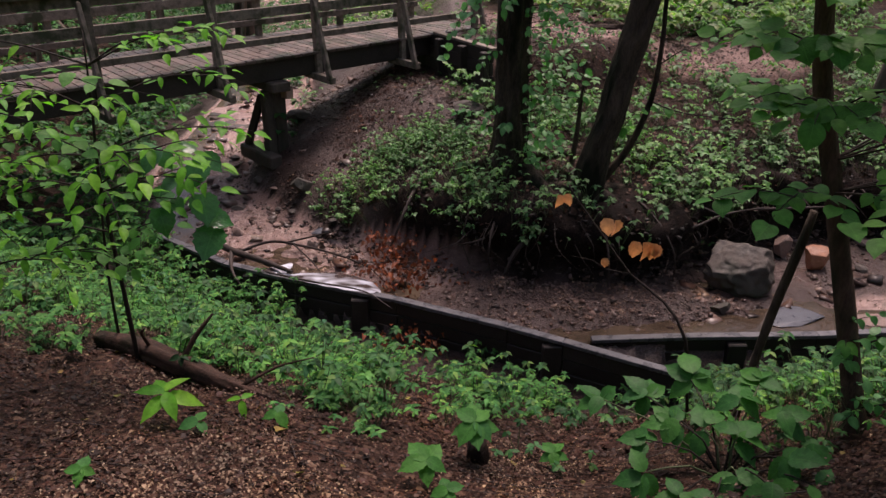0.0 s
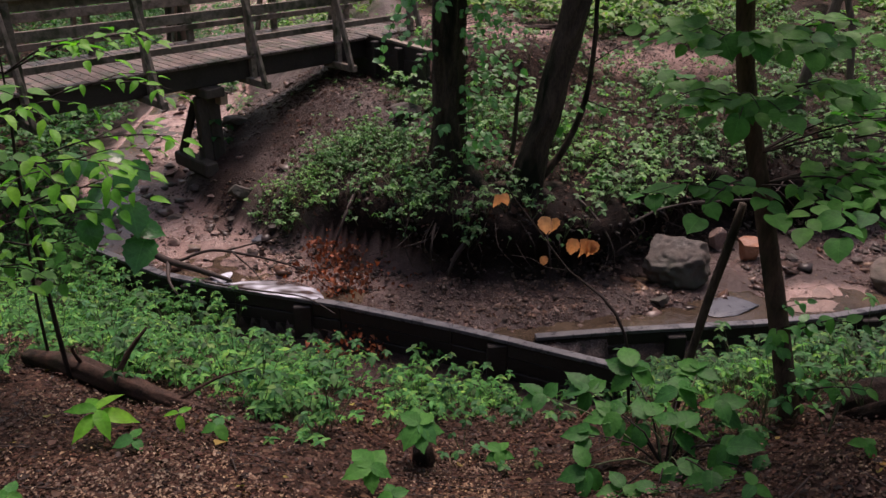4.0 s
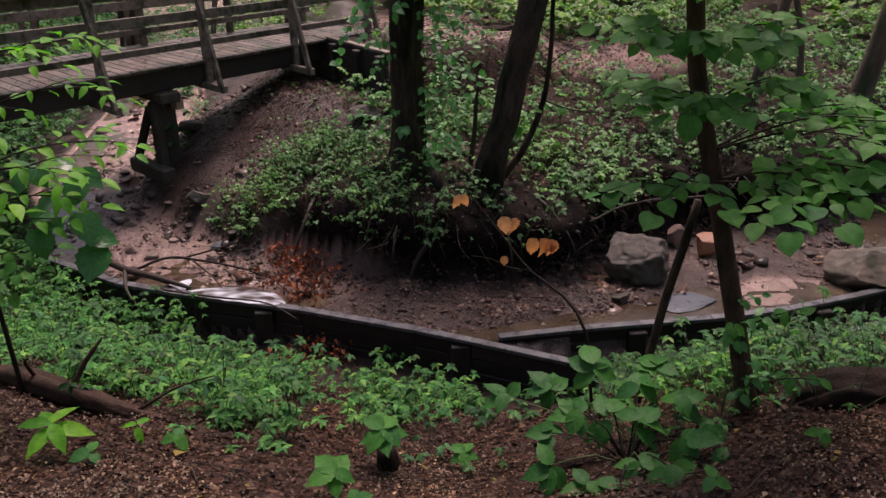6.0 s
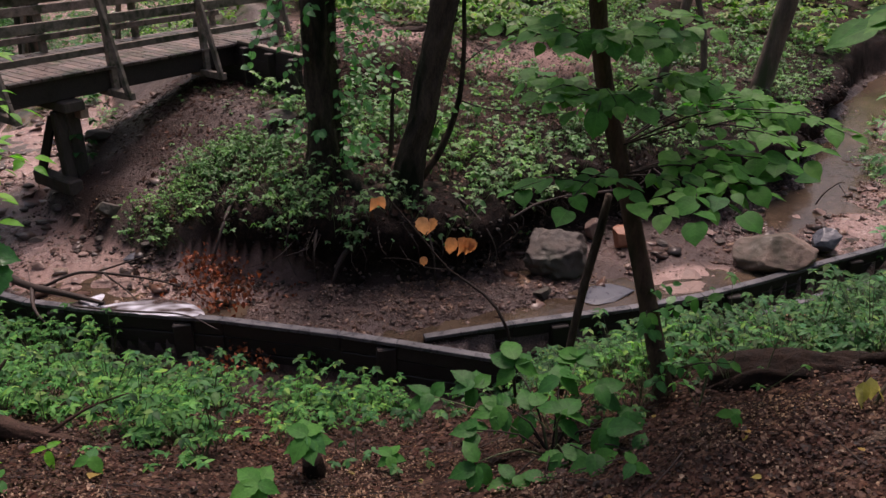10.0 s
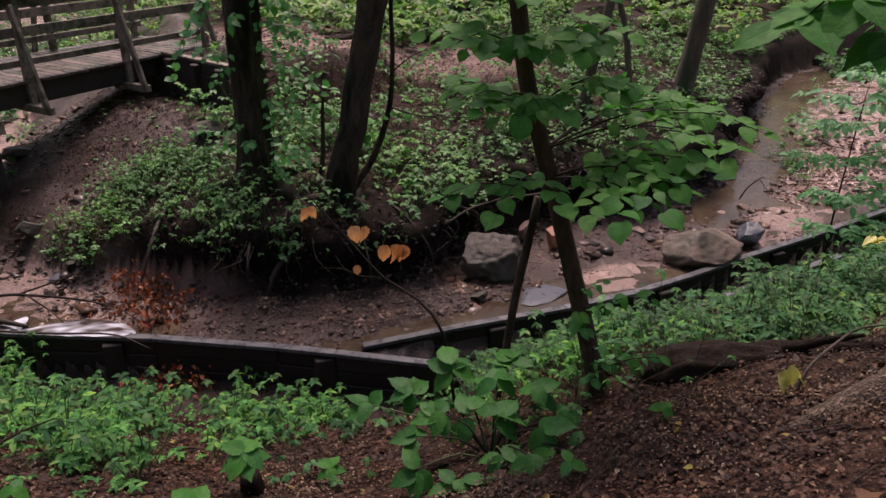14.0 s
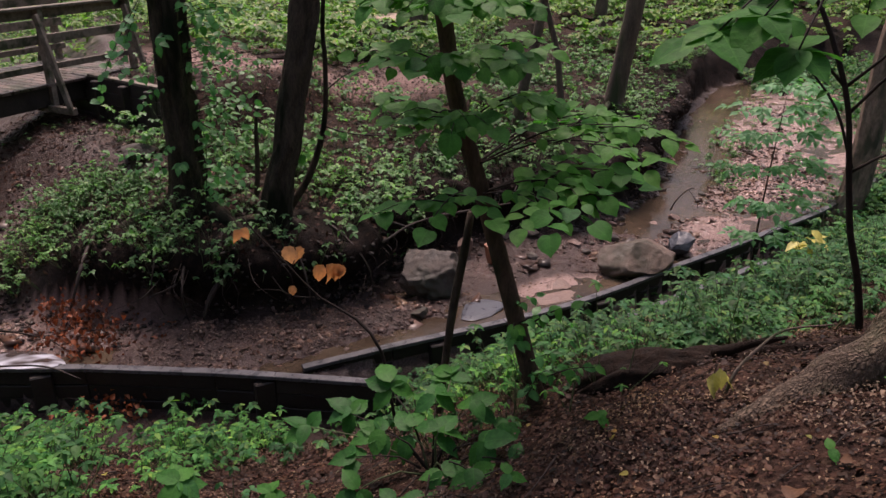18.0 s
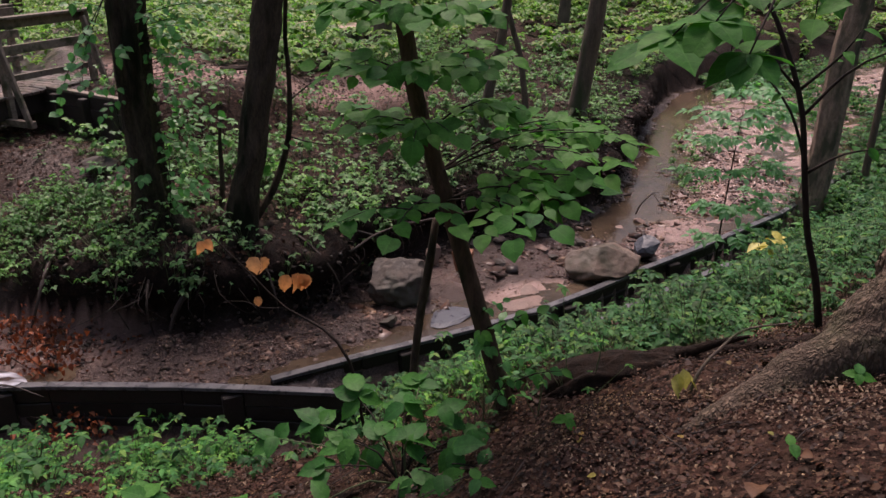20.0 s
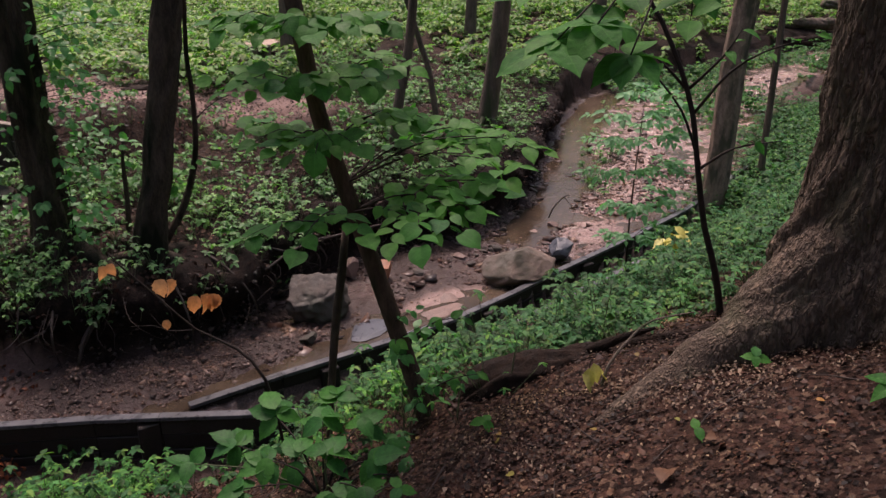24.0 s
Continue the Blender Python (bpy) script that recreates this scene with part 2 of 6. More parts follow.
M_pier = mottled("weathered_pier_wood", (0.022, 0.018, 0.015), (0.11, 0.09, 0.073), 8.0, (0.5, 0.9), 0.7, 0.008, (1, 1, 0.25), vary=0.2, stain=(0.03, 0.034, 0.02))
M_timber = mottled("dark_wall_timber", (0.010, 0.008, 0.007), (0.04, 0.03, 0.026), 6.0, (0.4, 0.8), 0.7, 0.008, vary=0.3)
M_cap = mottled("wet_grey_cap_board", (0.055, 0.055, 0.06), (0.155, 0.153, 0.165), 7.0, (0.15, 0.5), 0.5, 0.004, vary=0.3)
M_rock = mottled("grey_brown_rock", (0.036, 0.029, 0.024), (0.125, 0.1, 0.086), 5.0, (0.45, 0.85), 0.9, 0.02, vary=0.3, stain=(0.06, 0.06, 0.045))
M_rock_tan = mottled("brown_sandstone", (0.1, 0.07, 0.056), (0.27, 0.197, 0.16), 5.0, (0.4, 0.85), 0.9, 0.02, stain=(0.09, 0.075, 0.055))
M_bark_tan = mottled("pale_flaky_bark", (0.10, 0.068, 0.052), (0.42, 0.3, 0.23), 14.0, (0.6, 0.95), 1.0, 0.02, (1, 1, 0.4), stain=(0.08, 0.075, 0.05))
M_rock_pale = mottled("tan_sandstone", (0.15, 0.095, 0.08), (0.34, 0.232, 0.196), 5.0, (0.35, 0.8), 0.8, 0.02, stain=(0.15, 0.10, 0.085))
M_slate_and_sheen = mottled("blue_grey_slab_and_sheen", (0.045, 0.05, 0.062), (0.105, 0.115, 0.14), 8.0, (0.2, 0.5), 0.5, 0.008)
M_red_stone = mottled("rust_red_stone", (0.20, 0.075, 0.04), (0.42, 0.18, 0.10), 6.0, (0.4, 0.8), 0.7, 0.01)
M_plank_pale = mottled("pale_step_wood", (0.28, 0.2, 0.15), (0.5, 0.37, 0.28), 9.0, (0.4, 0.8), 0.5, 0.004, vary=0.2)

GREEN = [(0.12, 0.27, 0.05), (0.01, 0.05, 0.012), (0.018, 0.10, 0.022), (0.03, 0.15, 0.035), (0.045, 0.20, 0.045), (0.02, 0.08, 0.022), (0.08, 0.24, 0.05), (0.03, 0.17, 0.06)]
M_leaf_near = leafy("broad_green_leaf", [(0.034, 0.15, 0.034), (0.05, 0.215, 0.045), (0.07, 0.25, 0.045), (0.042, 0.18, 0.06)], 0.55, 0.45, True, 0.16)
M_leaf_yellowgreen = leafy("yellow_green_leaf", [(0.09, 0.36, 0.03), (0.16, 0.49, 0.04), (0.06, 0.27, 0.03), (0.22, 0.53, 0.05)], 0.45, 0.52, True, 0.22)
M_cover = leafy("ground_cover_leaf", [(1.3 * g[0], 1.2 * g[1], 1.5 * g[2]) for g in GREEN], 0.5, 0.38, False, 0.16)
M_cover_bright = leafy("bright_ground_cover_leaf", [tuple(1.42 * q for q in c) for c in [(0.03, 0.15, 0.03), (0.055, 0.23, 0.045), (0.04, 0.19, 0.055), (0.11, 0.29, 0.05), (0.02, 0.09, 0.02), (0.075, 0.25, 0.055), (0.03, 0.17, 0.045), (0.012, 0.06, 0.015), (0.05, 0.16, 0.03), (0.07, 0.28, 0.07), (0.16, 0.33, 0.06)]], 0.55, 0.42, False, 0.1)
M_leaf_glossy = leafy("wet_glossy_leaf", [(0.03, 0.15, 0.045), (0.045, 0.19, 0.055), (0.06, 0.22, 0.07)], 0.22, 0.35, True, 0.55)
M_leaf_creeper = leafy("creeper_leaf_green", [(0.06, 0.25, 0.075), (0.1, 0.35, 0.11), (0.15, 0.42, 0.16), (0.05, 0.2, 0.065)], 0.38, 0.48, True, 0.45)
M_leaf_deep = leafy("deep_green_leaf", [(0.022, 0.12, 0.028), (0.034, 0.165, 0.036), (0.05, 0.2, 0.036), (0.028, 0.14, 0.04)], 0.5, 0.4, True, 0.2)
M_leaf_mid = leafy("mid_green_leaf", [(0.07, 0.24, 0.05), (0.09, 0.28, 0.06), (0.05, 0.19, 0.045), (0.13, 0.32, 0.07)], 0.5, 0.45, True, 0.16)
M_leaf_pale = leafy("pale_blue_green_leaf", [(0.11, 0.31, 0.15), (0.15, 0.39, 0.2), (0.2, 0.45, 0.23), (0.09, 0.26, 0.11)], 0.42, 0.5, True, 0.3)
M_cover_far = leafy("far_understory_leaf", [tuple(1.12 * q for q in c) for c in [(0.09, 0.26, 0.055), (0.15, 0.36, 0.08), (0.22, 0.42, 0.10), (0.065, 0.19, 0.05), (0.30, 0.38, 0.12), (0.05, 0.14, 0.04)]], 0.45, 0.42, False, 0.25)
M_bush = leafy("small_bush_leaf", [(0.06, 0.2, 0.06), (0.13, 0.36, 0.11), (0.19, 0.45, 0.16), (0.036, 0.12, 0.04), (0.21, 0.42, 0.14), (0.085, 0.27, 0.09)], 0.45, 0.38, False, 0.28)
M_orange = leafy("orange_dead_leaf", [(0.56, 0.29, 0.14), (0.66, 0.38, 0.2), (0.48, 0.22, 0.11), (0.64, 0.42, 0.25)], 0.6, 0.35, True, 0.3, (1.1, 0.85, 0.6))
M_rust = leafy("rust_dead_leaf", [(0.26, 0.07, 0.035), (0.36, 0.11, 0.05), (0.16, 0.045, 0.024), (0.3, 0.12, 0.07)], 0.6, 0.2, False, 0.3, (1.1, 0.85, 0.6))
M_yellow = leafy("pale_yellow_leaf", [(0.55, 0.52, 0.12), (0.62, 0.58, 0.2)], 0.5, 0.3, True, 0.3, (1.0, 1.0, 0.6))
M_litter = leafy("fallen_leaf", [(0.012, 0.005, 0.004), (0.038, 0.015, 0.01), (0.085, 0.037, 0.025), (0.02, 0.007, 0.005), (0.066, 0.021, 0.014), (0.01, 0.005, 0.004), (0.018, 0.009, 0.007), (0.09, 0.044, 0.03), (0.035, 0.01, 0.008), (0.12, 0.062, 0.04), (0.012, 0.006, 0.005)], 0.55, 0.03, False, 0.2)
M_yellow_fallen = leafy("yellowing_fallen_leaf", [(0.3, 0.2, 0.05), (0.22, 0.12, 0.04), (0.2, 0.2, 0.05), (0.3, 0.13, 0.06)], 0.55, 0.1, False, 0.2)
M_chip = leafy("pale_leaf_scrap", [(0.14, 0.083, 0.06), (0.25, 0.165, 0.12), (0.08, 0.04, 0.028), (0.36, 0.26, 0.19), (0.11, 0.055, 0.04)], 0.6, 0.05, False, 0.2)
M_gravel = leafy("wet_gravel", [tuple(0.95 * q for q in c) for c in [(0.03, 0.018, 0.016), (0.13, 0.075, 0.062), (0.075, 0.038, 0.03), (0.21, 0.135, 0.115), (0.045, 0.032, 0.03), (0.14, 0.07, 0.055), (0.36, 0.26, 0.22)]], 0.36, 0.0)
M_stem = mottled("green_stem", (0.04, 0.07, 0.025), (0.09, 0.11, 0.05), 20.0)


def ground_material():
    m, t, b = nodes_of("forest_ground")
    p = place_of(t)
    at = t.nodes.new("ShaderNodeAttribute")
    at.attribute_name = "zone"
    sep = t.nodes.new("ShaderNodeSeparateColor")
    t.links.new(at.outputs["Color"], sep.inputs[0])
    coarse, mid, fine = noise_tex(t, p, 1.6, 4), noise_tex(t, p, 9, 5, 0.65), noise_tex(t, p, 55, 4, 0.7)
    # dark wet soil, lowered further to carry the undercut bank's shade
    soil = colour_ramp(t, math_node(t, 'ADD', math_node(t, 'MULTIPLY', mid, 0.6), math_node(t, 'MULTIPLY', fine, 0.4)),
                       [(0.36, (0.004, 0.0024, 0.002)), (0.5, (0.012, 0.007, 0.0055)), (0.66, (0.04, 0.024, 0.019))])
    vor = add(t, "ShaderNodeTexVoronoi", Scale=26.0, Randomness=1.0)
    wob = t.nodes.new("ShaderNodeVectorMath")
    wob.operation = 'ADD'
    nz = add(t, "ShaderNodeTexNoise", Scale=14.0, Detail=2.0)
    t.links.new(p, nz.inputs["Vector"])
    sc = t.nodes.new("ShaderNodeVectorMath")
    sc.operation = 'SCALE'
    sc.inputs["Scale"].default_value = 0.08
    t.links.new(nz.outputs["Color"], sc.inputs[0])
    t.links.new(p, wob.inputs[0])
    t.links.new(sc.outputs[0], wob.inputs[1])
    t.links.new(wob.outputs[0], vor.inputs["Vector"])
    vs = t.nodes.new("ShaderNodeSeparateColor")
    t.links.new(vor.outputs["Color"], vs.inputs[0])
    litter = colour_ramp(t, vs.outputs[0], [(0.0, (0.01, 0.0055, 0.004)), (0.4, (0.035, 0.018, 0.013)), (0.65, (0.075, 0.038, 0.027)), (0.85, (0.02, 0.01, 0.007)), (1.0, (0.15, 0.09, 0.062))])
    sand = colour_ramp(t, math_node(t, 'ADD', math_node(t, 'MULTIPLY', coarse, 0.6), math_node(t, 'MULTIPLY', fine, 0.4)),
                       [(0.32, (0.18, 0.112, 0.098)), (0.5, (0.36, 0.235, 0.205)), (0.66, (0.53, 0.37, 0.325))])
    mud = colour_ramp(t, math_node(t, 'ADD', math_node(t, 'MULTIPLY', coarse, 0.35), math_node(t, 'MULTIPLY', fine, 0.65)),
                      [(0.36, (0.036, 0.021, 0.018)), (0.5, (0.1, 0.06, 0.052)), (0.66, (0.25, 0.165, 0.148))])
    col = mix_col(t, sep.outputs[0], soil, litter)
    col = mix_col(t, sep.outputs[2], col, mud)
    col = mix_col(t, sep.outputs[1], col, sand)
    t.links.new(col, b.inputs["Base Color"])
    wet = math_node(t, 'MULTIPLY', math_node(t, 'MULTIPLY', sep.outputs[2], math_node(t, 'ADD', coarse, 0.5)), 0.6)
    rough = math_node(t, 'SUBTRACT', math_node(t, 'ADD', math_node(t, 'MULTIPLY', mid, 0.3), 0.62), wet, True)
    t.links.new(rough, b.inputs["Roughness"])
    t.links.new(math_node(t, 'ADD', math_node(t, 'MULTIPLY', sep.outputs[2], 0.55), 0.12), b.inputs["Specular IOR Level"])
    h = math_node(t, 'ADD', math_node(t, 'MULTIPLY', mid, 0.7), math_node(t, 'MULTIPLY', vs.outputs[1], 0.3))
    bump(t, b, math_node(t, 'ADD', h, math_node(t, 'MULTIPLY', fine, 0.45)), 0.9, 0.04)
    return m


def water_material():
    m, t, b = nodes_of("muddy_water")
    p = place_of(t)
    silt = noise_tex(t, p, 1.2, 3)
    t.links.new(colour_ramp(t, silt, [(0.35, (0.075, 0.052, 0.036)), (0.65, (0.16, 0.115, 0.08))]), b.inputs["Base Color"])
    b.inputs["Roughness"].default_value = 0.08
    b.inputs["IOR"].default_value = 1.33
    b.inputs["Transmission Weight"].default_value = 0.35
    bump(t, b, noise_tex(t, p, 9.0, 3), 0.3, 0.02)
    return m



def oak_material():
    """Plated bark: pale ridges between dark, wandering cracks; the dark tone includes furrow shade."""
    m, t, b = nodes_of("furrowed_oak_bark")
    p = place_of(t, (0.8, 1, 0.22))
    n1, n2 = noise_tex(t, p, 17.0, 3), noise_tex(t, place_of(t, (0.7, 1, 0.4)), 30.0, 2)
    gap = math_node(t, 'MINIMUM', math_node(t, 'ABSOLUTE', math_node(t, 'SUBTRACT', n1, 0.5)), math_node(t, 'MULTIPLY', math_node(t, 'ABSOLUTE', math_node(t, 'SUBTRACT', n2, 0.5)), 1.6))
    edge = colour_ramp(t, gap, [(0.0, (0, 0, 0)), (0.13, (1, 1, 1))])
    fine = noise_tex(t, p, 60, 5, 0.7)
    moss = colour_ramp(t, noise_tex(t, place_of(t), 3.0, 4), [(0.52, (0, 0, 0)), (0.68, (1, 1, 1))])
    ridge = colour_ramp(t, fine, [(0.3, (0.085, 0.055, 0.038)), (0.7, (0.3, 0.21, 0.148))])
    # crack colour: darker bark with the furrows' shade painted in
    col = mix_col(t, edge, (0.062, 0.04, 0.027), ridge)
    col = mix_col(t, math_node(t, 'MULTIPLY', moss, 0.35), col, (0.07, 0.085, 0.035))
    t.links.new(col, b.inputs["Base Color"])
    b.inputs["Roughness"].default_value = 0.85
    bump(t, b, math_node(t, 'ADD', edge, math_node(t, 'MULTIPLY', fine, 0.5)), 0.9, 0.02)
    return m



def sheen_film():
    m, t, b = nodes_of("sky_sheen_water")
    # whitish ramp puts the sky's sheen into the base colour
    n = noise_tex(t, place_of(t, (1.0, 1.6, 1.0)), 3.2, 1)
    t.links.new(colour_ramp(t, n, [(0.38, (0.06, 0.045, 0.042)), (0.5, (0.28, 0.28, 0.31)), (0.62, (0.6, 0.63, 0.72))]), b.inputs["Base Color"])
    b.inputs["Roughness"].default_value = 0.12
    bump(t, b, noise_tex(t, place_of(t), 14.0, 2), 0.25, 0.01)
    return m


M_sheen_water = sheen_film()
M_oak = oak_material()
M_ground, M_water = ground_material(), water_material()


# ---- mesh helpers ----
def part(name, bm, material, parent=None, label="", smooth=False):
    me = bpy.data.meshes.new(name)
    if smooth:
        for f in bm.faces:
            f.smooth = True
    bm.to_mesh(me)
    bm.free()
    me.materials.append(material)
    ob = new(name, me)
    ob.parent = parent
    return tagged(ob, label)


def quick(name, verts, faces, material, parent=None, label="", smooth=False):
    """A mesh from numpy arrays; faces is a list of arrays of equal-sized faces."""
    me = bpy.data.meshes.new(name)
    verts = np.asarray(verts, np.float32)
    loops = np.concatenate([np.asarray(f, np.int32).ravel() for f in faces])
    sizes = np.concatenate([np.full(len(f), np.asarray(f).shape[1], np.int32) for f in faces])
    me.vertices.add(len(verts))
    me.vertices.foreach_set("co", verts.ravel())
    me.loops.add(len(loops))
    me.loops.foreach_set("vertex_index", loops)
    me.polygons.add(len(sizes))
    me.polygons.foreach_set("loop_start", np.concatenate([[0], np.cumsum(sizes)[:-1]]).astype(np.int32))
    me.polygons.foreach_set("loop_total", sizes)
    if smooth:
        me.polygons.foreach_set("use_smooth", np.ones(len(sizes), bool))
    me.update(calc_edges=True)
    me.materials.append(material)
    ob = new(name, me)
    ob.parent = parent
    return tagged(ob, label)


def thing(name, label, category, at=(0, 0, 0), group="", kind=""):
    e = new(name)
    e.location = at
    e.empty_display_size = 0.1
    bpy.context.view_layer.update()
    return tagged(e, label, category, group, kind)


def shift(bm, at):
    bmesh.ops.translate(bm, verts=bm.verts, vec=-Vector(at))
    return bm


def smooth_line(pts, step=0.12):
    """A rounder line through points of three places and a radius (Catmull-Rom)."""
    p = np.array(pts, float)
    p = np.vstack([2 * p[0] - p[1], p, 2 * p[-1] - p[-2]])
    out = []
    for k in range(1, len(p) - 2):
        n = max(2, int(np.linalg.norm(p[k + 1, :3] - p[k, :3]) / step))
        for u in np.arange(n) / n:
            out.append(0.5 * (2 * p[k] + (p[k + 1] - p[k - 1]) * u + (2 * p[k - 1] - 5 * p[k] + 4 * p[k + 1] - p[k + 2]) * u ** 2
                              + (3 * p[k] - p[k - 1] - 3 * p[k + 1] + p[k + 2]) * u ** 3))
    out.append(p[-2])
    return np.array(out)


def tube(pts, sides=8, rough=0.0, seed=0, flute=0.0, step=0.12, lump=0.0, furrow=0.0, ridges=20):
    """A tapered limb along points (x, y, z, radius): verts and faces."""
    line = smooth_line(pts, step) if len(pts) > 2 else np.array(pts, float)
    r = np.random.default_rng(seed)
    ph = r.random(3) * 6.28
    ang = np.arange(sides) * 2 * math.pi / sides
    verts = []
    for k, row in enumerate(line):
        d = line[min(k + 1, len(line) - 1), :3] - line[max(k - 1, 0), :3]
        d = d / (np.linalg.norm(d) + 1e-9)
        a = np.cross(d, (0, 1, 0) if abs(d[1]) < 0.8 else (1, 0, 0))
        a /= np.linalg.norm(a)
        b = np.cross(d, a)
        rad = row[3] * (1 + rough * (r.random(sides) - 0.5) + flute * np.cos(5 * ang + ph[0] + 0.3 * k * step) + 0.5 * flute * np.cos(9 * ang + ph[1]))
        if lump:
            rad = rad * (1 + lump * vnoise(1.6 * np.cos(ang) + 2.4 * k * step, 1.6 * np.sin(ang) + 1.1 * k * step, 0.8, seed) + 0.5 * lump * vnoise(5 * np.cos(ang) + 6 * k * step, 5 * np.sin(ang), 0.8, seed + 2))
        if furrow:
            wander = 2.6 * vnoise(1.3 * np.cos(ang) + 5, 1.3 * np.sin(ang) + 2.2 * k * step, 0.6, seed + 1) + 1.2 * vnoise(4 * np.cos(ang), 4 * np.sin(ang) + 6.0 * k * step, 0.6, seed + 4)
            cut = np.abs(np.sin(0.5 * ridges * ang + wander)) ** 0.6
            rad = rad - furrow * (1 - cut) * (0.6 + 0.5 * vnoise(3 * np.cos(ang), 3 * np.sin(ang) + 5 * k * step, 0.5, seed + 6))
        verts.append(row[:3] + rad[:, None] * (np.cos(ang)[:, None] * a + np.sin(ang)[:, None] * b))
    n = len(line)
    verts = np.concatenate(verts)
    i = np.arange((n - 1) * sides).reshape(n - 1, sides)
    j = np.roll(i, -1, 1)
    quads = np.stack([i, j, j + sides, i + sides], -1).reshape(-1, 4)
    caps = [np.arange(sides)[::-1].reshape(1, -1), (np.arange(sides) + (n - 1) * sides).reshape(1, -1)]
    return verts, [quads] + caps


def merge(pieces):
    """Join several (verts, faces) into one."""
    vs, by = [], {}
    k = 0
    for v, fs in pieces:
        vs.append(v)
        for f in fs:
            by.setdefault(f.shape[1], []).append(f + k)
        k += len(v)
    return np.concatenate(vs), [np.concatenate(f) for f in by.values()]


def limb(name, pts, material, parent=None, at=(0, 0, 0), sides=8, label="", **kw):
    v, f = tube(pts, sides, **kw)
    return quick(name, v - np.array(at), f, material, parent, label, True)


# leaf outlines: a mid rib that droops, two sides that rise from it
def leaf_shape(width, fold, droop, notch=0.0, teeth=0, plain=6):
    """Half-width along the leaf gives the outline; length 1 from stalk to tip along y."""
    ys = np.linspace(0, 1, plain if not teeth else teeth)
    half = width * np.sin(np.pi * ys ** 0.75) ** 0.8
    half = half * (1 - 0.45 * np.clip((ys - 0.72) / 0.2, 0, 1) * (ys > 0.72))
    half[0] = half[-1] = 0
    v, f4, f3 = [], [], []
    mid = [(0, y, -droop * y * y) for y in ys]
    left, right = [], []
    for k, y in enumerate(ys[1:-1], 1):
        h = half[k] * (1 + (0.09 if k % 2 else -0.06) * (teeth > 0))
        back = notch * (1 - y) ** 3
        z = -droop * y * y + fold * h
        left.append((-h, y - back, z))
        right.append((h, y - back, z))
    v = mid + left + right
    n, m = len(mid), len(left)
    L, Rr = lambda k: n + k - 1, lambda k: n + m + k - 1
    f3 += [(0, 1, L(1)), (0, Rr(1), 1), (n - 2, n - 1, L(m)), (n - 2, Rr(m), n - 1)]
    for k in range(1, m):
        f4 += [(k, k + 1, L(k + 1), L(k)), (k, Rr(k), Rr(k + 1), k + 1)]
    return np.array(v, float), [np.array(f3), np.array(f4)]


LEAF_OVAL = leaf_shape(0.27, 0.35, 0.25)
LEAF_BROAD = leaf_shape(0.43, 0.22, 0.3, 0.12, 13)
LEAF_POINT = leaf_shape(0.33, 0.2, 0.25, 0.05, 13)
LEAF_ROUND = leaf_shape(0.47, 0.16, 0.2, 0.14, plain=12)
LEAF_WIDE = leaf_shape(0.34, 0.16, 0.2, 0.0, plain=12)
LEAF_DEEP = leaf_shape(0.31, 0.22, 0.3, 0.0, 15)
LEAF_FLAT = leaf_shape(0.36, 0.18, 0.12, plain=5)
LEAF_CURL = leaf_shape(0.34, 0.7, 0.3, plain=4)
LEAF_FEW = leaf_shape(0.32, 0.3, 0.25, plain=4)
LEAF_TINY = (np.array([(0, 0, 0), (-0.3, 0.5, 0.08), (0, 1, -0.1), (0.3, 0.5, 0.08)], float), [np.array([(0, 2, 1), (0, 3, 2)])])


def turned(yaw, pitch, roll):
    """Rotations that carry a leaf's own y ahead: turn by yaw, tip up by pitch, bank by roll. Radians."""
    cy, sy, cp, sp, cr, sr = np.cos(yaw), np.sin(yaw), np.cos(pitch), np.sin(pitch), np.cos(roll), np.sin(roll)
    z, o = np.zeros_like(cy), np.ones_like(cy)
    mk = lambda rows: np.stack([np.stack(r, -1) for r in rows], -2)
    Z = mk([[cy, -sy, z], [sy, cy, z], [z, z, o]])
    X = mk([[o, z, z], [z, cp, -sp], [z, sp, cp]])
    Y = mk([[cr, z, sr], [z, o, z], [-sr, z, cr]])
    return Z @ X @ Y


def leaves(places, yaw, pitch, roll, size, shape):
    """Many leaves as one set of verts and faces."""
    v, fs = shape
    R = turned(np.asarray(yaw), np.asarray(pitch), np.asarray(roll))
    V = np.einsum('nij,kj->nki', R, v) * np.asarray(size)[:, None, None] + np.asarray(places)[:, None, :]
    k = len(v) * np.arange(len(places))
    return V.reshape(-1, 3), [(f[None] + k[:, None, None]).reshape(-1, f.shape[1]) for f in fs]


def facets(places, size, seed, flat=0.6):
    """Small stones: rough eight-cornered lumps."""
    r = np.random.default_rng(seed)
    base = np.array([(x, y, z) for z in (-1, 1) for y in (-1, 1) for x in (-1, 1)], float) * 0.5
    n = len(places)
    V = base[None] * (0.35 + 1.0 * r.random((n, 8, 1))) * np.array([1.0, 0.8, flat])
    V = np.einsum('nij,nkj->nki', turned(r.random(n) * 6.28, r.normal(0, 0.25, n), r.normal(0, 0.25, n)), V) * np.asarray(size)[:, None, None]
    V = V + np.asarray(places)[:, None, :]
    q = np.array([(0, 2, 3, 1), (4, 5, 7, 6), (0, 1, 5, 4), (2, 6, 7, 3), (0, 4, 6, 2), (1, 3, 7, 5)])
    return V.reshape(-1, 3), [(q[None] + 8 * np.arange(n)[:, None, None]).reshape(-1, 4)]


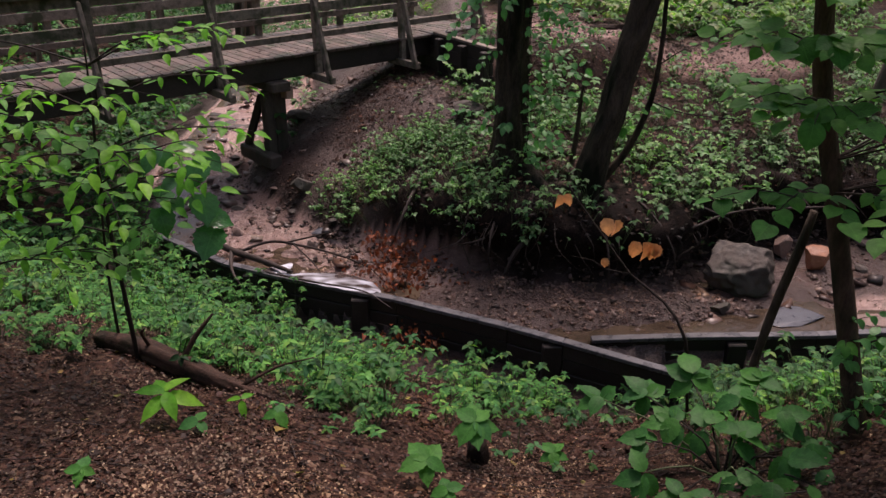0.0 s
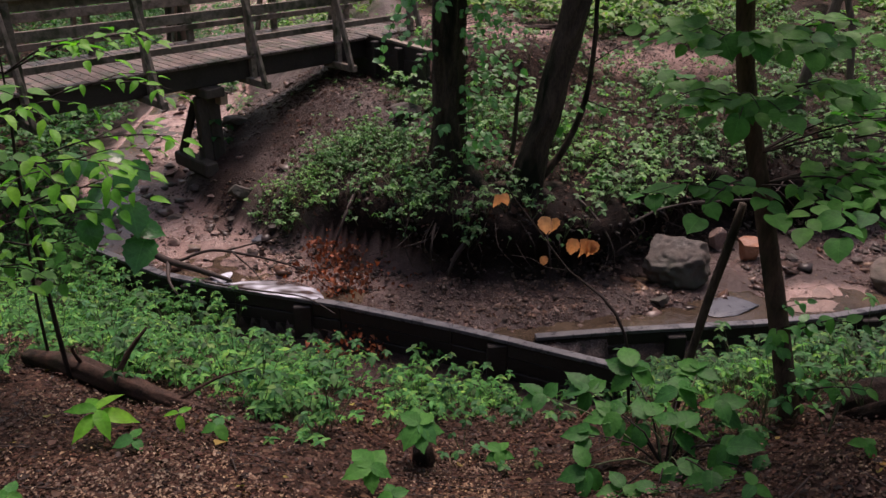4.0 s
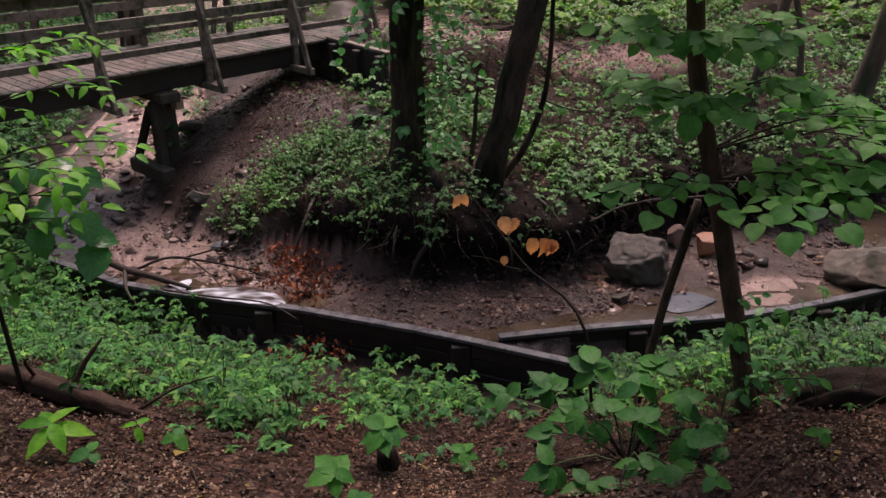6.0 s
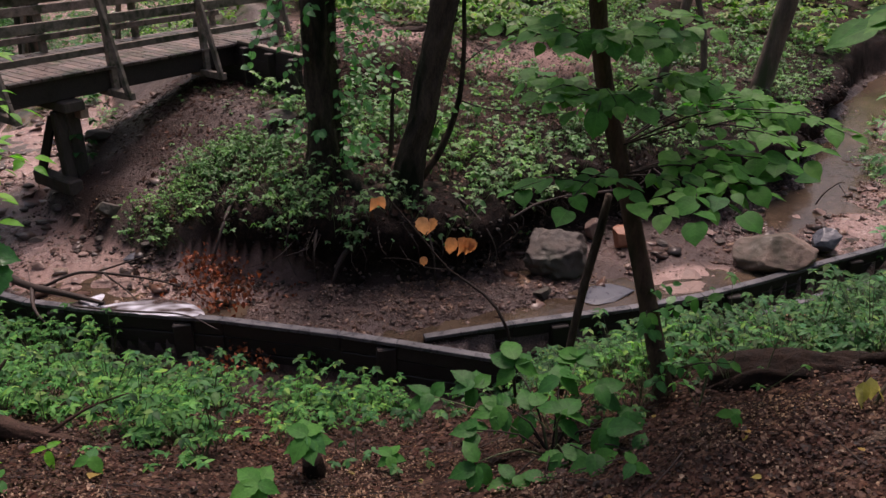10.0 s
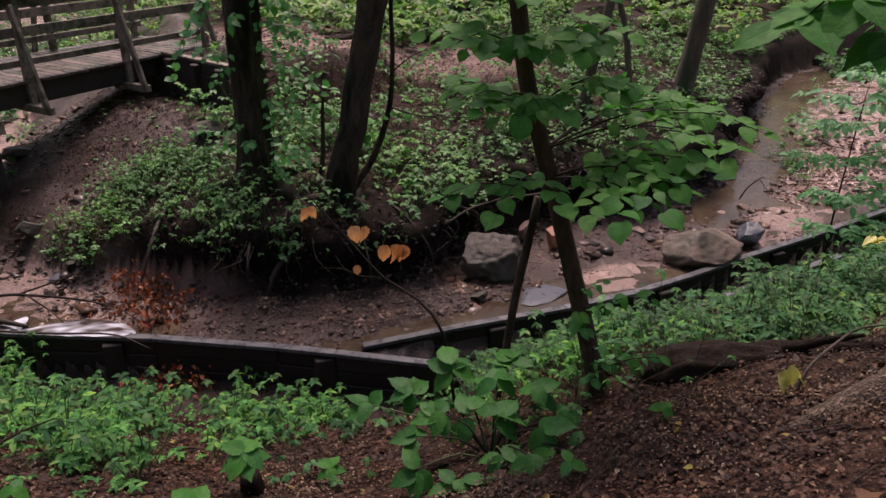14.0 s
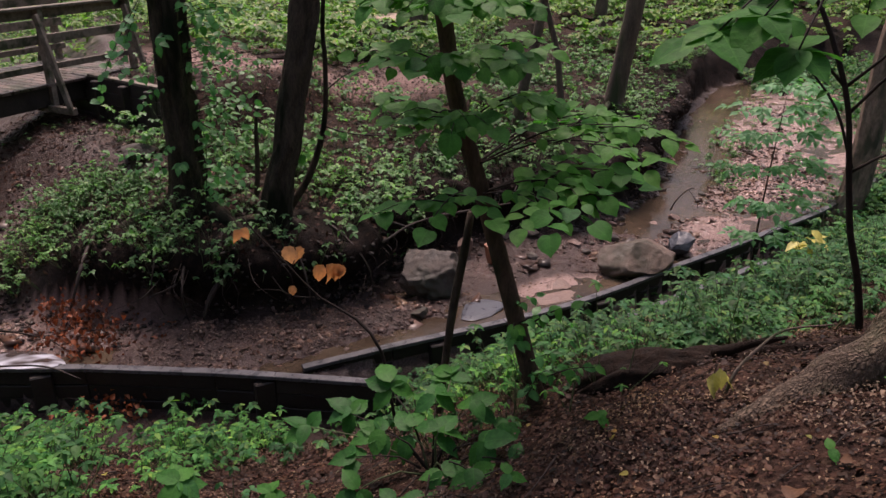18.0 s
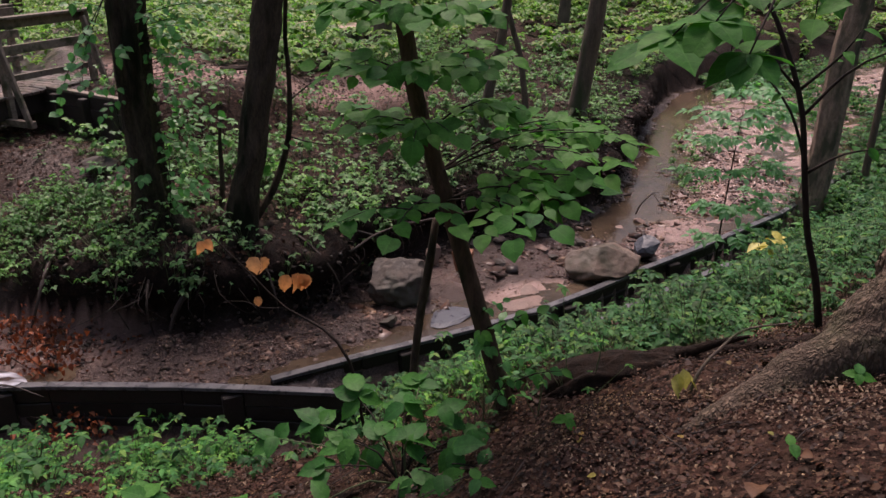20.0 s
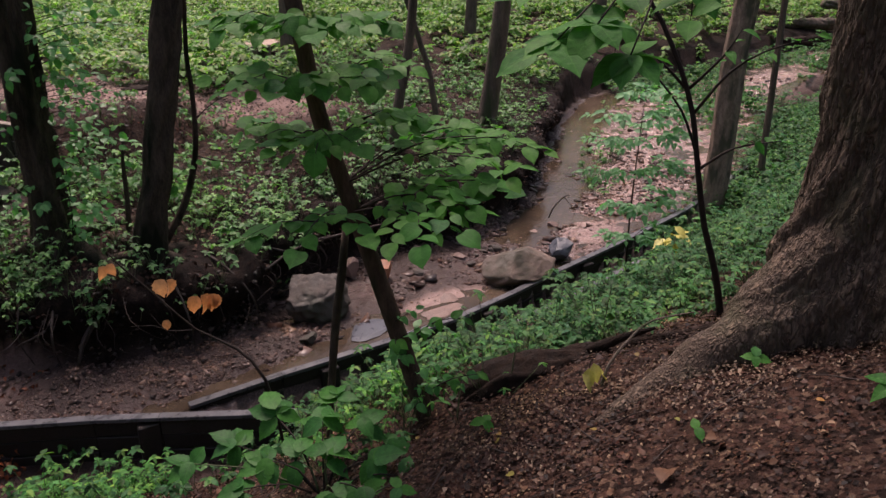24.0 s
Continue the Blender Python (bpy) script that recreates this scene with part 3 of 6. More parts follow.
def box(a, b, w, h, up=(0, 0, 1), bevel=0.006):
    """A board from a to b, w across and h high, with eased edges."""
    a, b, up = Vector(a), Vector(b), Vector(up)
    d = (b - a)
    n = d.length
    d.normalize()
    s = d.cross(up).normalized()
    u = s.cross(d)
    bm = bmesh.new()
    bmesh.ops.create_cube(bm, size=1)
    if bevel:
        bmesh.ops.scale(bm, verts=bm.verts, vec=(w, n, h))
        bmesh.ops.bevel(bm, geom=bm.edges[:], offset=bevel, segments=1, affect='EDGES')
        bmesh.ops.scale(bm, verts=bm.verts, vec=(1, 1, 1))
    else:
        bmesh.ops.scale(bm, verts=bm.verts, vec=(w, n, h))
    m = Matrix((s, d, u)).transposed().to_4x4()
    m.translation = (a + b) / 2
    bmesh.ops.transform(bm, matrix=m, verts=bm.verts)
    return bm


def stone(radius, squash, seed, cuts=3, jag=0.25, faces=()):
    """A weathered boulder, flattened by a few planes."""
    bm = bmesh.new()
    bmesh.ops.create_icosphere(bm, subdivisions=cuts, radius=1)
    r = random.Random(seed)
    planes = [(Vector((r.gauss(0, 1), r.gauss(0, 1), r.gauss(0, 0.7))).normalized(), 0.5 + 0.3 * r.random() + (0.2 if faces else 0)) for _ in range(14)]
    planes += [(Vector(f[:3]).normalized(), f[3]) for f in faces]
    for v in bm.verts:
        p = v.co.copy()
        for nrm, d in planes:
            over = p.dot(nrm) - d
            if over > 0:
                p -= nrm * over * 0.96
        p *= 1 + jag * 0.2 * noise.noise(p * 2.1 + Vector((seed, 0, 0))) + jag * 0.16 * noise.noise(p * 6 + Vector((0, seed, 0)))
        v.co = Vector((p.x * radius * squash[0], p.y * radius * squash[1], p.z * radius * squash[2]))
    return bm


# ---- the ground: one sheet ----
def axis(lo, hi, step, far_lo, far_hi):
    mid = list(np.arange(lo, hi, step))
    left, right, s = [], [], step
    x = lo
    while x > far_lo:
        s *= 1.13
        x -= s
        left.append(x)
    x, s = mid[-1], step
    while x < far_hi:
        s *= 1.13
        x += s
        right.append(x)
    return np.array(left[::-1] + mid + right)


def build_ground():
    gx, gy = axis(-5.0, 14.5, 0.06, -160, 160), axis(1.0, 15.5, 0.06, -120, 160)
    X, Y = np.meshgrid(gx, gy)
    z, n, s = land(X, Y)
    # undercut bank: its lip leans out over the stream
    LX, LY = lipped(X, Y, z, n, s)
    face = ramp(s, -0.1, 0.05) * ramp(s, 0.7, 0.3) * (n < 0) * (0.3 + 0.7 * ramp(X, -1.0, 0.0))
    z = z + (0.10 * vnoise(X, Y, 0.32, 9) + 0.08 * vnoise(X, Y, 0.14, 19)) * face
    V = np.stack([LX, LY, z], -1).reshape(-1, 3)
    ny, nx = X.shape
    i = (np.arange(ny - 1)[:, None] * nx + np.arange(nx - 1)[None]).ravel()
    ob = quick("ground", V, [np.stack([i, i + 1, i + nx + 1, i + nx], -1)], M_ground, smooth=True)
    # what covers it: fallen leaves, sand, wet mud
    spots = vnoise(X, Y, 0.9, 11) + 0.5 * vnoise(X, Y, 0.3, 12)
    bed = (n < 0.0) & (s < 0.12)
    # no litter on the lip: near-black soil there deepens the undercut's shade
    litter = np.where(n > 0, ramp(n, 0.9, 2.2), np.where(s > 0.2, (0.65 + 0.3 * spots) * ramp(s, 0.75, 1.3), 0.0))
    path = ramp(np.hypot((X - 4.2) / 2.6, (Y - 13.6) / 1.0), 1.2, 0.5) + ramp(np.hypot((X - 1.9) / 1.6, (Y - 16.0) / 3.0), 1.2, 0.6)
    # left bed takes pale sand tone, which also carries the wet mud's sky sheen
    sand = np.where(bed, np.clip(0.82 + 0.4 * spots, 0, 1.0) * ramp(Y + 0.25 * X, 7.7, 8.6) * ramp(X, 0.9, -0.4) * (0.85 + 0.15 * ramp(Y, 10.2, 11.6)), 0.0)
    sand = np.where(bed, np.maximum(sand, ramp(np.hypot((X - 5.05) / 0.75, (Y - 7.42) / 0.33) + 0.2 * spots, 1.3, 0.7)), sand)
    sand = np.where(bed & (X > 7.0), np.maximum(sand, ramp(s, -0.8, -1.3) * (0.75 + 0.25 * spots)), sand)
    sand = np.maximum(sand, np.clip(path, 0, 1) * (s > 0) * 0.75)
    # mud gives way to dark soil along the bank foot, painting shade there
    mud = np.where(bed, (0.95 - (0.3 - 0.2 * spots) * ramp(X, 2.4, 3.2) * ramp(X, 7.0, 6.0) - 0.4 * ramp(np.hypot((X - 1.3) / 2.1, (Y - 7.6) / 0.6), 1.15, 0.5)) * ramp(s + (0.25 * spots - 0.05) * ramp(X, -0.6, 0.4) * ramp(X, 6.8, 5.6), 0.1, -0.35 - 0.4 * ramp(X, -0.6, 0.4) * ramp(X, 6.8, 5.6)), 0.0) * np.ones_like(X)
    mud = np.maximum(mud, np.where((n > 0) & (n < 0.9), 0.3, 0))
    dirt = (s > -0.2) * ramp(X, 1.0, 0.2) * np.maximum(ramp(Y, 9.6, 10.6), ramp(X, -0.5, -1.2)) * ramp(s, 4.2, 3.2)
    litter = litter * (1 - dirt) + 0.2 * dirt
    mud = np.maximum(mud, dirt * np.clip(0.42 + 0.3 * spots, 0.1, 0.8))
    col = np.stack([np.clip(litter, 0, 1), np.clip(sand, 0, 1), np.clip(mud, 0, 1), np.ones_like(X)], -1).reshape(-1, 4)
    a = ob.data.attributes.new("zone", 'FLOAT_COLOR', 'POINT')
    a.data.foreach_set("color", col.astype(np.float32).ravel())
    return tagged(ob, "brown wooded ground with leaf litter, mud and sand", "ground", kind="structure")


ground = build_ground()


def build_water():
    gx, gy = np.arange(-6.5, 24, 0.12), np.arange(6.5, 24, 0.12)
    X, Y = np.meshgrid(gx, gy)
    z, n, s = land(X, Y)
    lev = 0.338 + 0.03 * np.clip(Y - 9, 0, 8) * (X < 2) + 0.02 * np.clip(X - 7, 0, 20) - 0.004 * (X < 2)
    ny, nx = X.shape
    i = (np.arange(ny - 1)[:, None] * nx + np.arange(nx - 1)[None])
    ok = ((n < -0.03) & (s < 0.1))
    keep = ok[:-1, :-1] & ok[1:, :-1] & ok[:-1, 1:] & ok[1:, 1:]
    i = i[keep]
    used, inv = np.unique(np.stack([i, i + 1, i + nx + 1, i + nx], -1), return_inverse=True)
    V = np.stack([X, Y, lev], -1).reshape(-1, 3)[used]
    ob = quick("water", V, [inv.reshape(-1, 4)], M_water, smooth=True)
    return tagged(ob, "shallow muddy brown stream water over its bed", "water", kind="structure")


build_water()


# ---- timber walls along the stream ----
def timber_wall(name, pts, top, label, posts, base=-0.06):
    at = Vector((pts[0][0], pts[0][1], 0))
    w = thing(name, label, "retaining wall", at, "timber walls")
    for k, (a, b) in enumerate(zip(pts, pts[1:])):
        d = Vector((b[0] - a[0], b[1] - a[1], 0)).normalized()
        side = Vector((d.y, -d.x, 0))
        za, zb = top(a[0]), top(b[0])
        p, q = Vector((*a, za)) + d * 0.001, Vector((*b, zb)) - d * 0.001
        part("cap_board", shift(box(p + side * 0.02, q + side * 0.02, 0.095, 0.04, bevel=0.004), at), M_cap, w, "wet grey cap board")
        rows = 3
        h = (min(za, zb) - 0.03 - base) / rows
        for j in range(rows):
            z0 = base + h * (j + 0.5)
            off = side * (0.012 * ((j + k) % 2))
            part("plank", shift(box(Vector((*a, z0)) + off + d * 0.003, Vector((*b, z0)) + off - d * 0.003, 0.055, h - 0.012), at), M_timber, w)
    for px, py in posts:
        z1 = top(px) - 0.05
        p = Vector((px, py, 0))
        part("post", shift(box(p + Vector((0.02, -0.07, base - 0.1)), p + Vector((0.02, -0.07, z1)), 0.2, 0.1, (0, 1, 0), 0.012), at), M_timber, w)
    return w


timber_wall("timber_wall", [(-3.7, 9.35), (-2.62, 8.51), (-1.87, 8.15), (-0.5, 7.60), (0.68, 7.02), (1.22, 6.72), (2.34, 6.08)], lambda x: 0.45,
            "dark timber retaining wall with a wet grey cap board", [(-2.3, 8.38), (-0.95, 7.77), (1.08, 6.80)])
timber_wall("timber_wall", [(1.52, 6.9), (2.5, 6.95), (3.86, 6.97), (4.79, 7.04), (5.68, 7.22), (6.48, 7.42), (8.05, 7.76), (9.9, 8.22), (11.6, 8.85), (13.0, 9.42)], lambda x: 0.36 + 0.005 * x,
            "dark timber retaining wall curving along the stream bed", [(3.0, 6.95), (5.2, 7.1), (7.2, 7.58)])
lw = thing("loose_plank", "long dark plank lying along the wall foot", "plank", (4.7, 6.62, 0.2))
part("board", shift(box((4.7, 6.62, 0.2), (8.1, 7.33, 0.24), 0.1, 0.05), (4.7, 6.62, 0.2)), M_cap, lw)


# ---- footbridge ----
def build_bridge():
    end, zd = Vector((0.62, 13.98, 2.35)), 2.35
    u = Vector((-0.755, -0.656, 0)).normalized()
    v = Vector((-u.y, u.x, 0)) * -1
    if v.y < 0:
        v = -v
    width, length = 1.75, 11.0
    at = end.copy()
    br = thing("footbridge", "weathered wooden footbridge with slatted railings on a timber pier", "bridge", at)
    put = lambda name, bm, mat, parent=br, label="": part(name, shift(bm, at), mat, parent, label)
    P = lambda a, b, z: end + u * a + v * b + Vector((0, 0, z))
    n = int(length / 0.15)
    for k in range(n):
        a = 0.075 + 0.15 * k
        put("deck_plank", box(P(a, -0.06, -0.02), P(a, width + 0.06, -0.02), 0.138, 0.04, bevel=0.004), M_deck)
    for b in (0.1, width - 0.1):
        put("beam", box(P(-0.3, b, -0.19), P(length, b, -0.19), 0.16, 0.3, bevel=0.01), M_beam)
    spots = [0.1 + 1.6 * k for k in range(7)]
    for a in spots:
        for b, o in ((0.0, -1), (width, 1)):
            put("post", box(P(a, b, -0.33), P(a, b, 1.05), 0.1, 0.09, (u.x, u.y, 0)), M_rail)
            put("outrigger", box(P(a + 0.07, b - o * 0.25, -0.36), P(a + 0.07, b + o * 0.5, -0.36), 0.09, 0.1), M_rail)
            put("brace", box(P(a + 0.1, b + o * 0.46, -0.36), P(a + 0.1, b + o * 0.06, 0.98), 0.05, 0.1), M_rail)
    for b, o in ((0.0, 1), (width, -1)):
        for z, h in ((0.22, 0.09), (0.62, 0.13), (0.98, 0.13)):
            put("rail", box(P(0, b + o * 0.07, z), P(length, b + o * 0.07, z), 0.04, h), M_rail)
        put("top_rail", box(P(-0.02, b, 1.07), P(length, b, 1.07), 0.14, 0.04), M_rail)
    # pier
    pier = thing("bridge_pier", "dark timber pier of square posts on a sill", "pier", P(3.95, 0.25, -2.0))
    pa = pier.location.copy()
    for b in (0.2,):
        foot = P(3.95, b, 0)
        z0 = float(height(foot.x, foot.y)) - 0.1
        part("post", shift(box((foot.x, foot.y, z0), (foot.x, foot.y, zd - 0.49), 0.24, 0.2, (u.x, u.y, 0), 0.02), pa), M_pier, pier)
        q = P(4.13, b - 0.05, 0)
        part("post", shift(box((q.x, q.y, z0), (q.x, q.y, zd - 0.49), 0.14, 0.16, (u.x, u.y, 0), 0.02), pa), M_pier, pier)
    part("cap_beam", shift(box(P(4.03, -0.15, -0.415), P(4.03, width + 0.15, -0.415), 0.3, 0.14, bevel=0.015), pa), M_pier, pier)
    f0, f1 = P(4.25, -0.2, 0), P(4.25, 0.75, 0)
    z0 = float(height(f0.x, f0.y))
    part("sill", shift(box((f0.x, f0.y, z0 + 0.06), (f1.x, f1.y, z0 + 0.06), 0.2, 0.2, bevel=0.02), pa), M_pier, pier)
    part("block", shift(box(P(3.87, 0.0, -0.62), P(3.87, 0.0, -0.47), 0.16, 0.12, (u.x, u.y, 0), 0.008), pa), M_plank_pale, pier, "pale new wood block")
    part("diagonal", shift(box((*P(4.25, 0.65, 0).xy, z0 + 0.15), P(4.13, 0.3, -0.6), 0.06, 0.12), pa), M_beam, pier)
    # wing wall where the bridge meets the bank
    ab = thing("abutment_wall", "dark timber wing wall holding the path", "retaining wall", P(-0.15, 0, -0.7))
    aa = ab.location.copy()
    A, B = Vector((*WING[0], 0)), Vector((*WING[1], 0))
    d = (B - A).normalized()
    out = Vector((d.y, -d.x, 0))
    for j in range(5):
        o = out * (0.02 + 0.008 * (j % 2)) + Vector((0, 0, 2.27 - 0.19 * j))
        part("plank", shift(box(A - d * 0.5 + o, B + o, 0.06, 0.182), aa), M_beam, ab)
    part("cap_board", shift(box(A + Vector((0, 0, 2.385)), B + d * 0.03 + Vector((0, 0, 2.385)), 0.12, 0.04), aa), M_rail, ab)
    for f in (0.3, 1.0, 1.62):
        q = A + d * f + out * 0.11
        part("post", shift(box(q + Vector((0, 0, 1.2)), q + Vector((0, 0, 2.34)), 0.12, 0.12, (d.x, d.y, 0), 0.012), aa), M_beam, ab)
    return br


build_bridge()


# ---- trees ----
def tree(name, label, stem, material, top=8.5, sides=14, roots=0, limbs=4, crown=420, seed=1, flute=0.06, group="", furrow=0.0, ridges=20, step=0.1, lump=0.03):
    """A trunk through places and radii, carried on above them, with limbs and a crown of leaves."""
    r = np.random.default_rng(seed)
    pts = [list(map(float, p)) for p in stem]
    base = pts[0]
    at = (base[0], base[1], base[2])
    t = thing(name, label, "tree", at, group)
    first = [base[0], base[1], base[2] - 0.25, base[3] * 1.25]
    d = np.array(pts[-1][:3]) - np.array(pts[-2][:3])
    d = d / np.linalg.norm(d)
    p, rad = np.array(pts[-1][:3]), pts[-1][3]
    up = []
    while p[2] < top:
        d = d + np.array([r.normal(0, 0.05), r.normal(0, 0.05), 0.12])
        d /= np.linalg.norm(d)
        p = p + d * 0.7
        rad *= 0.9
        up.append([*p, rad])
    limb("trunk", [first] + pts + up, material, t, at, sides, flute=flute, rough=0.02, seed=seed, step=step, lump=lump, furrow=furrow, ridges=ridges)
    for k in range(roots):
        a = r.random() * 0.8 + k * 2 * math.pi / roots
        out = base[3] * 2.6 + 0.25 * r.random()
        q = [(base[0] + f * out * math.cos(a), base[1] + f * out * math.sin(a)) for f in (0.15, 0.5, 1.0)]
        line = [(*q[0], base[2] + 0.14, base[3] * 0.42), (*q[1], float(height(*q[1])) + 0.01, base[3] * 0.28), (*q[2], float(height(*q[2])) - 0.05, base[3] * 0.16)]
        limb("root", line, material, t, at, 10, seed=seed + k, lump=0.2, step=0.06)
    tips = []
    for k in range(limbs):
        if not up:
            break
        s = up[min(len(up) - 1, int(len(up) * (0.35 + 0.6 * k / max(1, limbs))))]
        a, ln = r.random() * 6.28, 1.4 + r.random()
        e = [s[0] + ln * math.cos(a), s[1] + ln * math.sin(a), s[2] + 0.5 + 0.8 * r.random()]
        m = [(s[j] + e[j]) / 2 + (0.2 if j == 2 else 0) for j in range(3)]
        limb("limb", [(*s[:3], s[3] * 0.6), (*m, s[3] * 0.4), (*e, 0.012)], material, t, at, 6, seed=seed + 40 + k)
        tips += [np.array(m), np.array(e)]
    if crown and tips:
        tips.append(np.array(up[-1][:3]))
        tp = np.array(tips)
        c = tp[r.integers(0, len(tp), crown)] + r.normal(0, 1, (crown, 3)) * np.array([0.75, 0.75, 0.4])
        c = c[c[:, 2] > 5.6]
        k = len(c)
        v, f = leaves(c, r.random(k) * 6.28, r.normal(-0.3, 0.4, k), r.normal(0, 0.4, k), 0.1 + 0.1 * r.random(k), LEAF_TINY)
        quick("crown", v - np.array(at), f, M_cover, t)
    return t


tree("tree", "dark wet tree with ragged bark on the bank above roots", [(0.82, 9.42, 1.30, 0.34), (0.83, 9.42, 1.62, 0.245), (0.83, 9.42, 2.0, 0.2), (0.82, 9.42, 2.6, 0.188), (0.82, 9.42, 3.3, 0.195), (0.86, 9.42, 4.1, 0.2)],
     M_bark_dark, roots=4, seed=1, flute=0.12, sides=72, furrow=0.035, ridges=14, step=0.05, lump=0.08)
tree("tree", "dark leaning tree on the lip of the undercut bank", [(1.70, 8.74, 1.15, 0.21), (1.78, 8.71, 1.71, 0.165), (1.92, 8.68, 2.25, 0.158), (2.01, 8.67, 2.8, 0.152), (2.14, 8.64, 3.4, 0.155), (2.24, 8.62, 4.05, 0.15)],
     M_bark_dark, roots=5, seed=2, flute=0.03, sides=48, lump=0.12, step=0.05, furrow=0.012, ridges=16)
tree("young_tree", "thin dark stem curving up beside the leaning tree", [(1.88, 8.93, 1.28, 0.05), (2.16, 8.9, 1.71, 0.046), (2.33, 8.87, 2.13, 0.038), (2.41, 8.85, 2.53, 0.031), (2.44, 8.85, 3.1, 0.028), (2.43, 8.85, 3.46, 0.026)],
     M_bark_dark, top=5.5, sides=8, limbs=2, crown=120, seed=3)
tree("young_tree", "short thin dark stem among bank plants", [(1.62, 9.4, 1.4, 0.035), (1.66, 9.4, 1.8, 0.03), (1.69, 9.42, 2.3, 0.02), (1.74, 9.42, 2.55, 0.012)], M_bark_dark, top=2.5, sides=7, limbs=0, crown=0, seed=4)
sap = tree("sapling", "slim brown sapling with broad leaves on the near slope", [(2.19, 3.36, 1.95, 0.064), (2.15, 3.39, 2.15, 0.056), (2.07, 3.43, 2.49, 0.052), (1.99, 3.49, 2.84, 0.05), (1.93, 3.53, 3.09, 0.048), (1.82, 3.59, 3.52, 0.045), (1.76, 3.63, 3.79, 0.044), (1.72, 3.66, 4.11, 0.043)],
           M_bark_sap, top=6.8, sides=10, limbs=2, crown=160, seed=5)
tree("young_tree", "thin dark dead leaning stem beside the sapling", [(1.77, 3.87, 1.62, 0.022), (1.8, 3.86, 1.96, 0.024), (1.85, 3.83, 2.44, 0.026), (1.91, 3.81, 2.8, 0.025), (1.94, 3.79, 3.05, 0.02)],
     M_bark_dark, top=3.0, sides=7, limbs=0, crown=0, seed=6)
tree("tree", "slender brown tree leaning over the far bank", [(8.7, 12.1, 1.36, 0.19), (8.79, 12.04, 2.17, 0.165), (8.87, 11.98, 2.92, 0.165)], M_bark_grey, seed=7, roots=4)
tree("young_tree", "thin brown tree leaning over understory plants", [(6.05, 10.91, 1.48, 0.09), (6.14, 10.86, 2.23, 0.082), (6.26, 10.8, 2.82, 0.075), (6.31, 10.77, 3.14, 0.072)], M_bark_grey, seed=8, sides=9)
tree("young_tree", "thin pale stem among understory plants", [(7.32, 11.64, 1.46, 0.06), (7.21, 11.71, 2.47, 0.054), (7.08, 11.79, 3.0, 0.05)], M_bark_grey, seed=9, sides=8, limbs=2, crown=200)
tree("tree", "grey-barked tree beside the sandy stream bank", [(10.74, 8.4, 0.1, 0.29), (10.78, 8.33, 0.7, 0.21), (10.81, 8.3, 1.91, 0.195), (10.83, 8.28, 2.79, 0.19), (10.88, 8.23, 3.62, 0.185)], M_bark_tan, seed=10, sides=90, furrow=0.006, ridges=26, step=0.06, lump=0.06)
thin = tree("sapling", "thin black forked sapling on the near slope", [(4.07, 2.82, 2.28, 0.026), (4.03, 2.88, 2.63, 0.023), (3.97, 2.95, 2.92, 0.021), (3.93, 3.01, 3.27, 0.019), (3.89, 3.06, 3.61, 0.017), (3.83, 3.13, 3.87, 0.016), (3.76, 3.23, 4.12, 0.014), (3.71, 3.3, 4.25, 0.012)],
            M_twig, top=4.3, sides=7, limbs=0, crown=0, seed=11)
# its crown is out of view, made dense to shade the slope below
oak = tree("tree", "massive oak with furrowed grey-brown bark and flaring roots", [(4.02, 1.94, 2.62, 0.25), (4.0, 1.94, 3.6, 0.25), (3.97, 1.96, 4.5, 0.27), (3.97, 1.96, 5.2, 0.27)],
           M_oak, sides=60, seed=12, limbs=7, crown=3200, flute=0.04, top=9.0, furrow=0.02, ridges=30, step=0.08, lump=0.04)


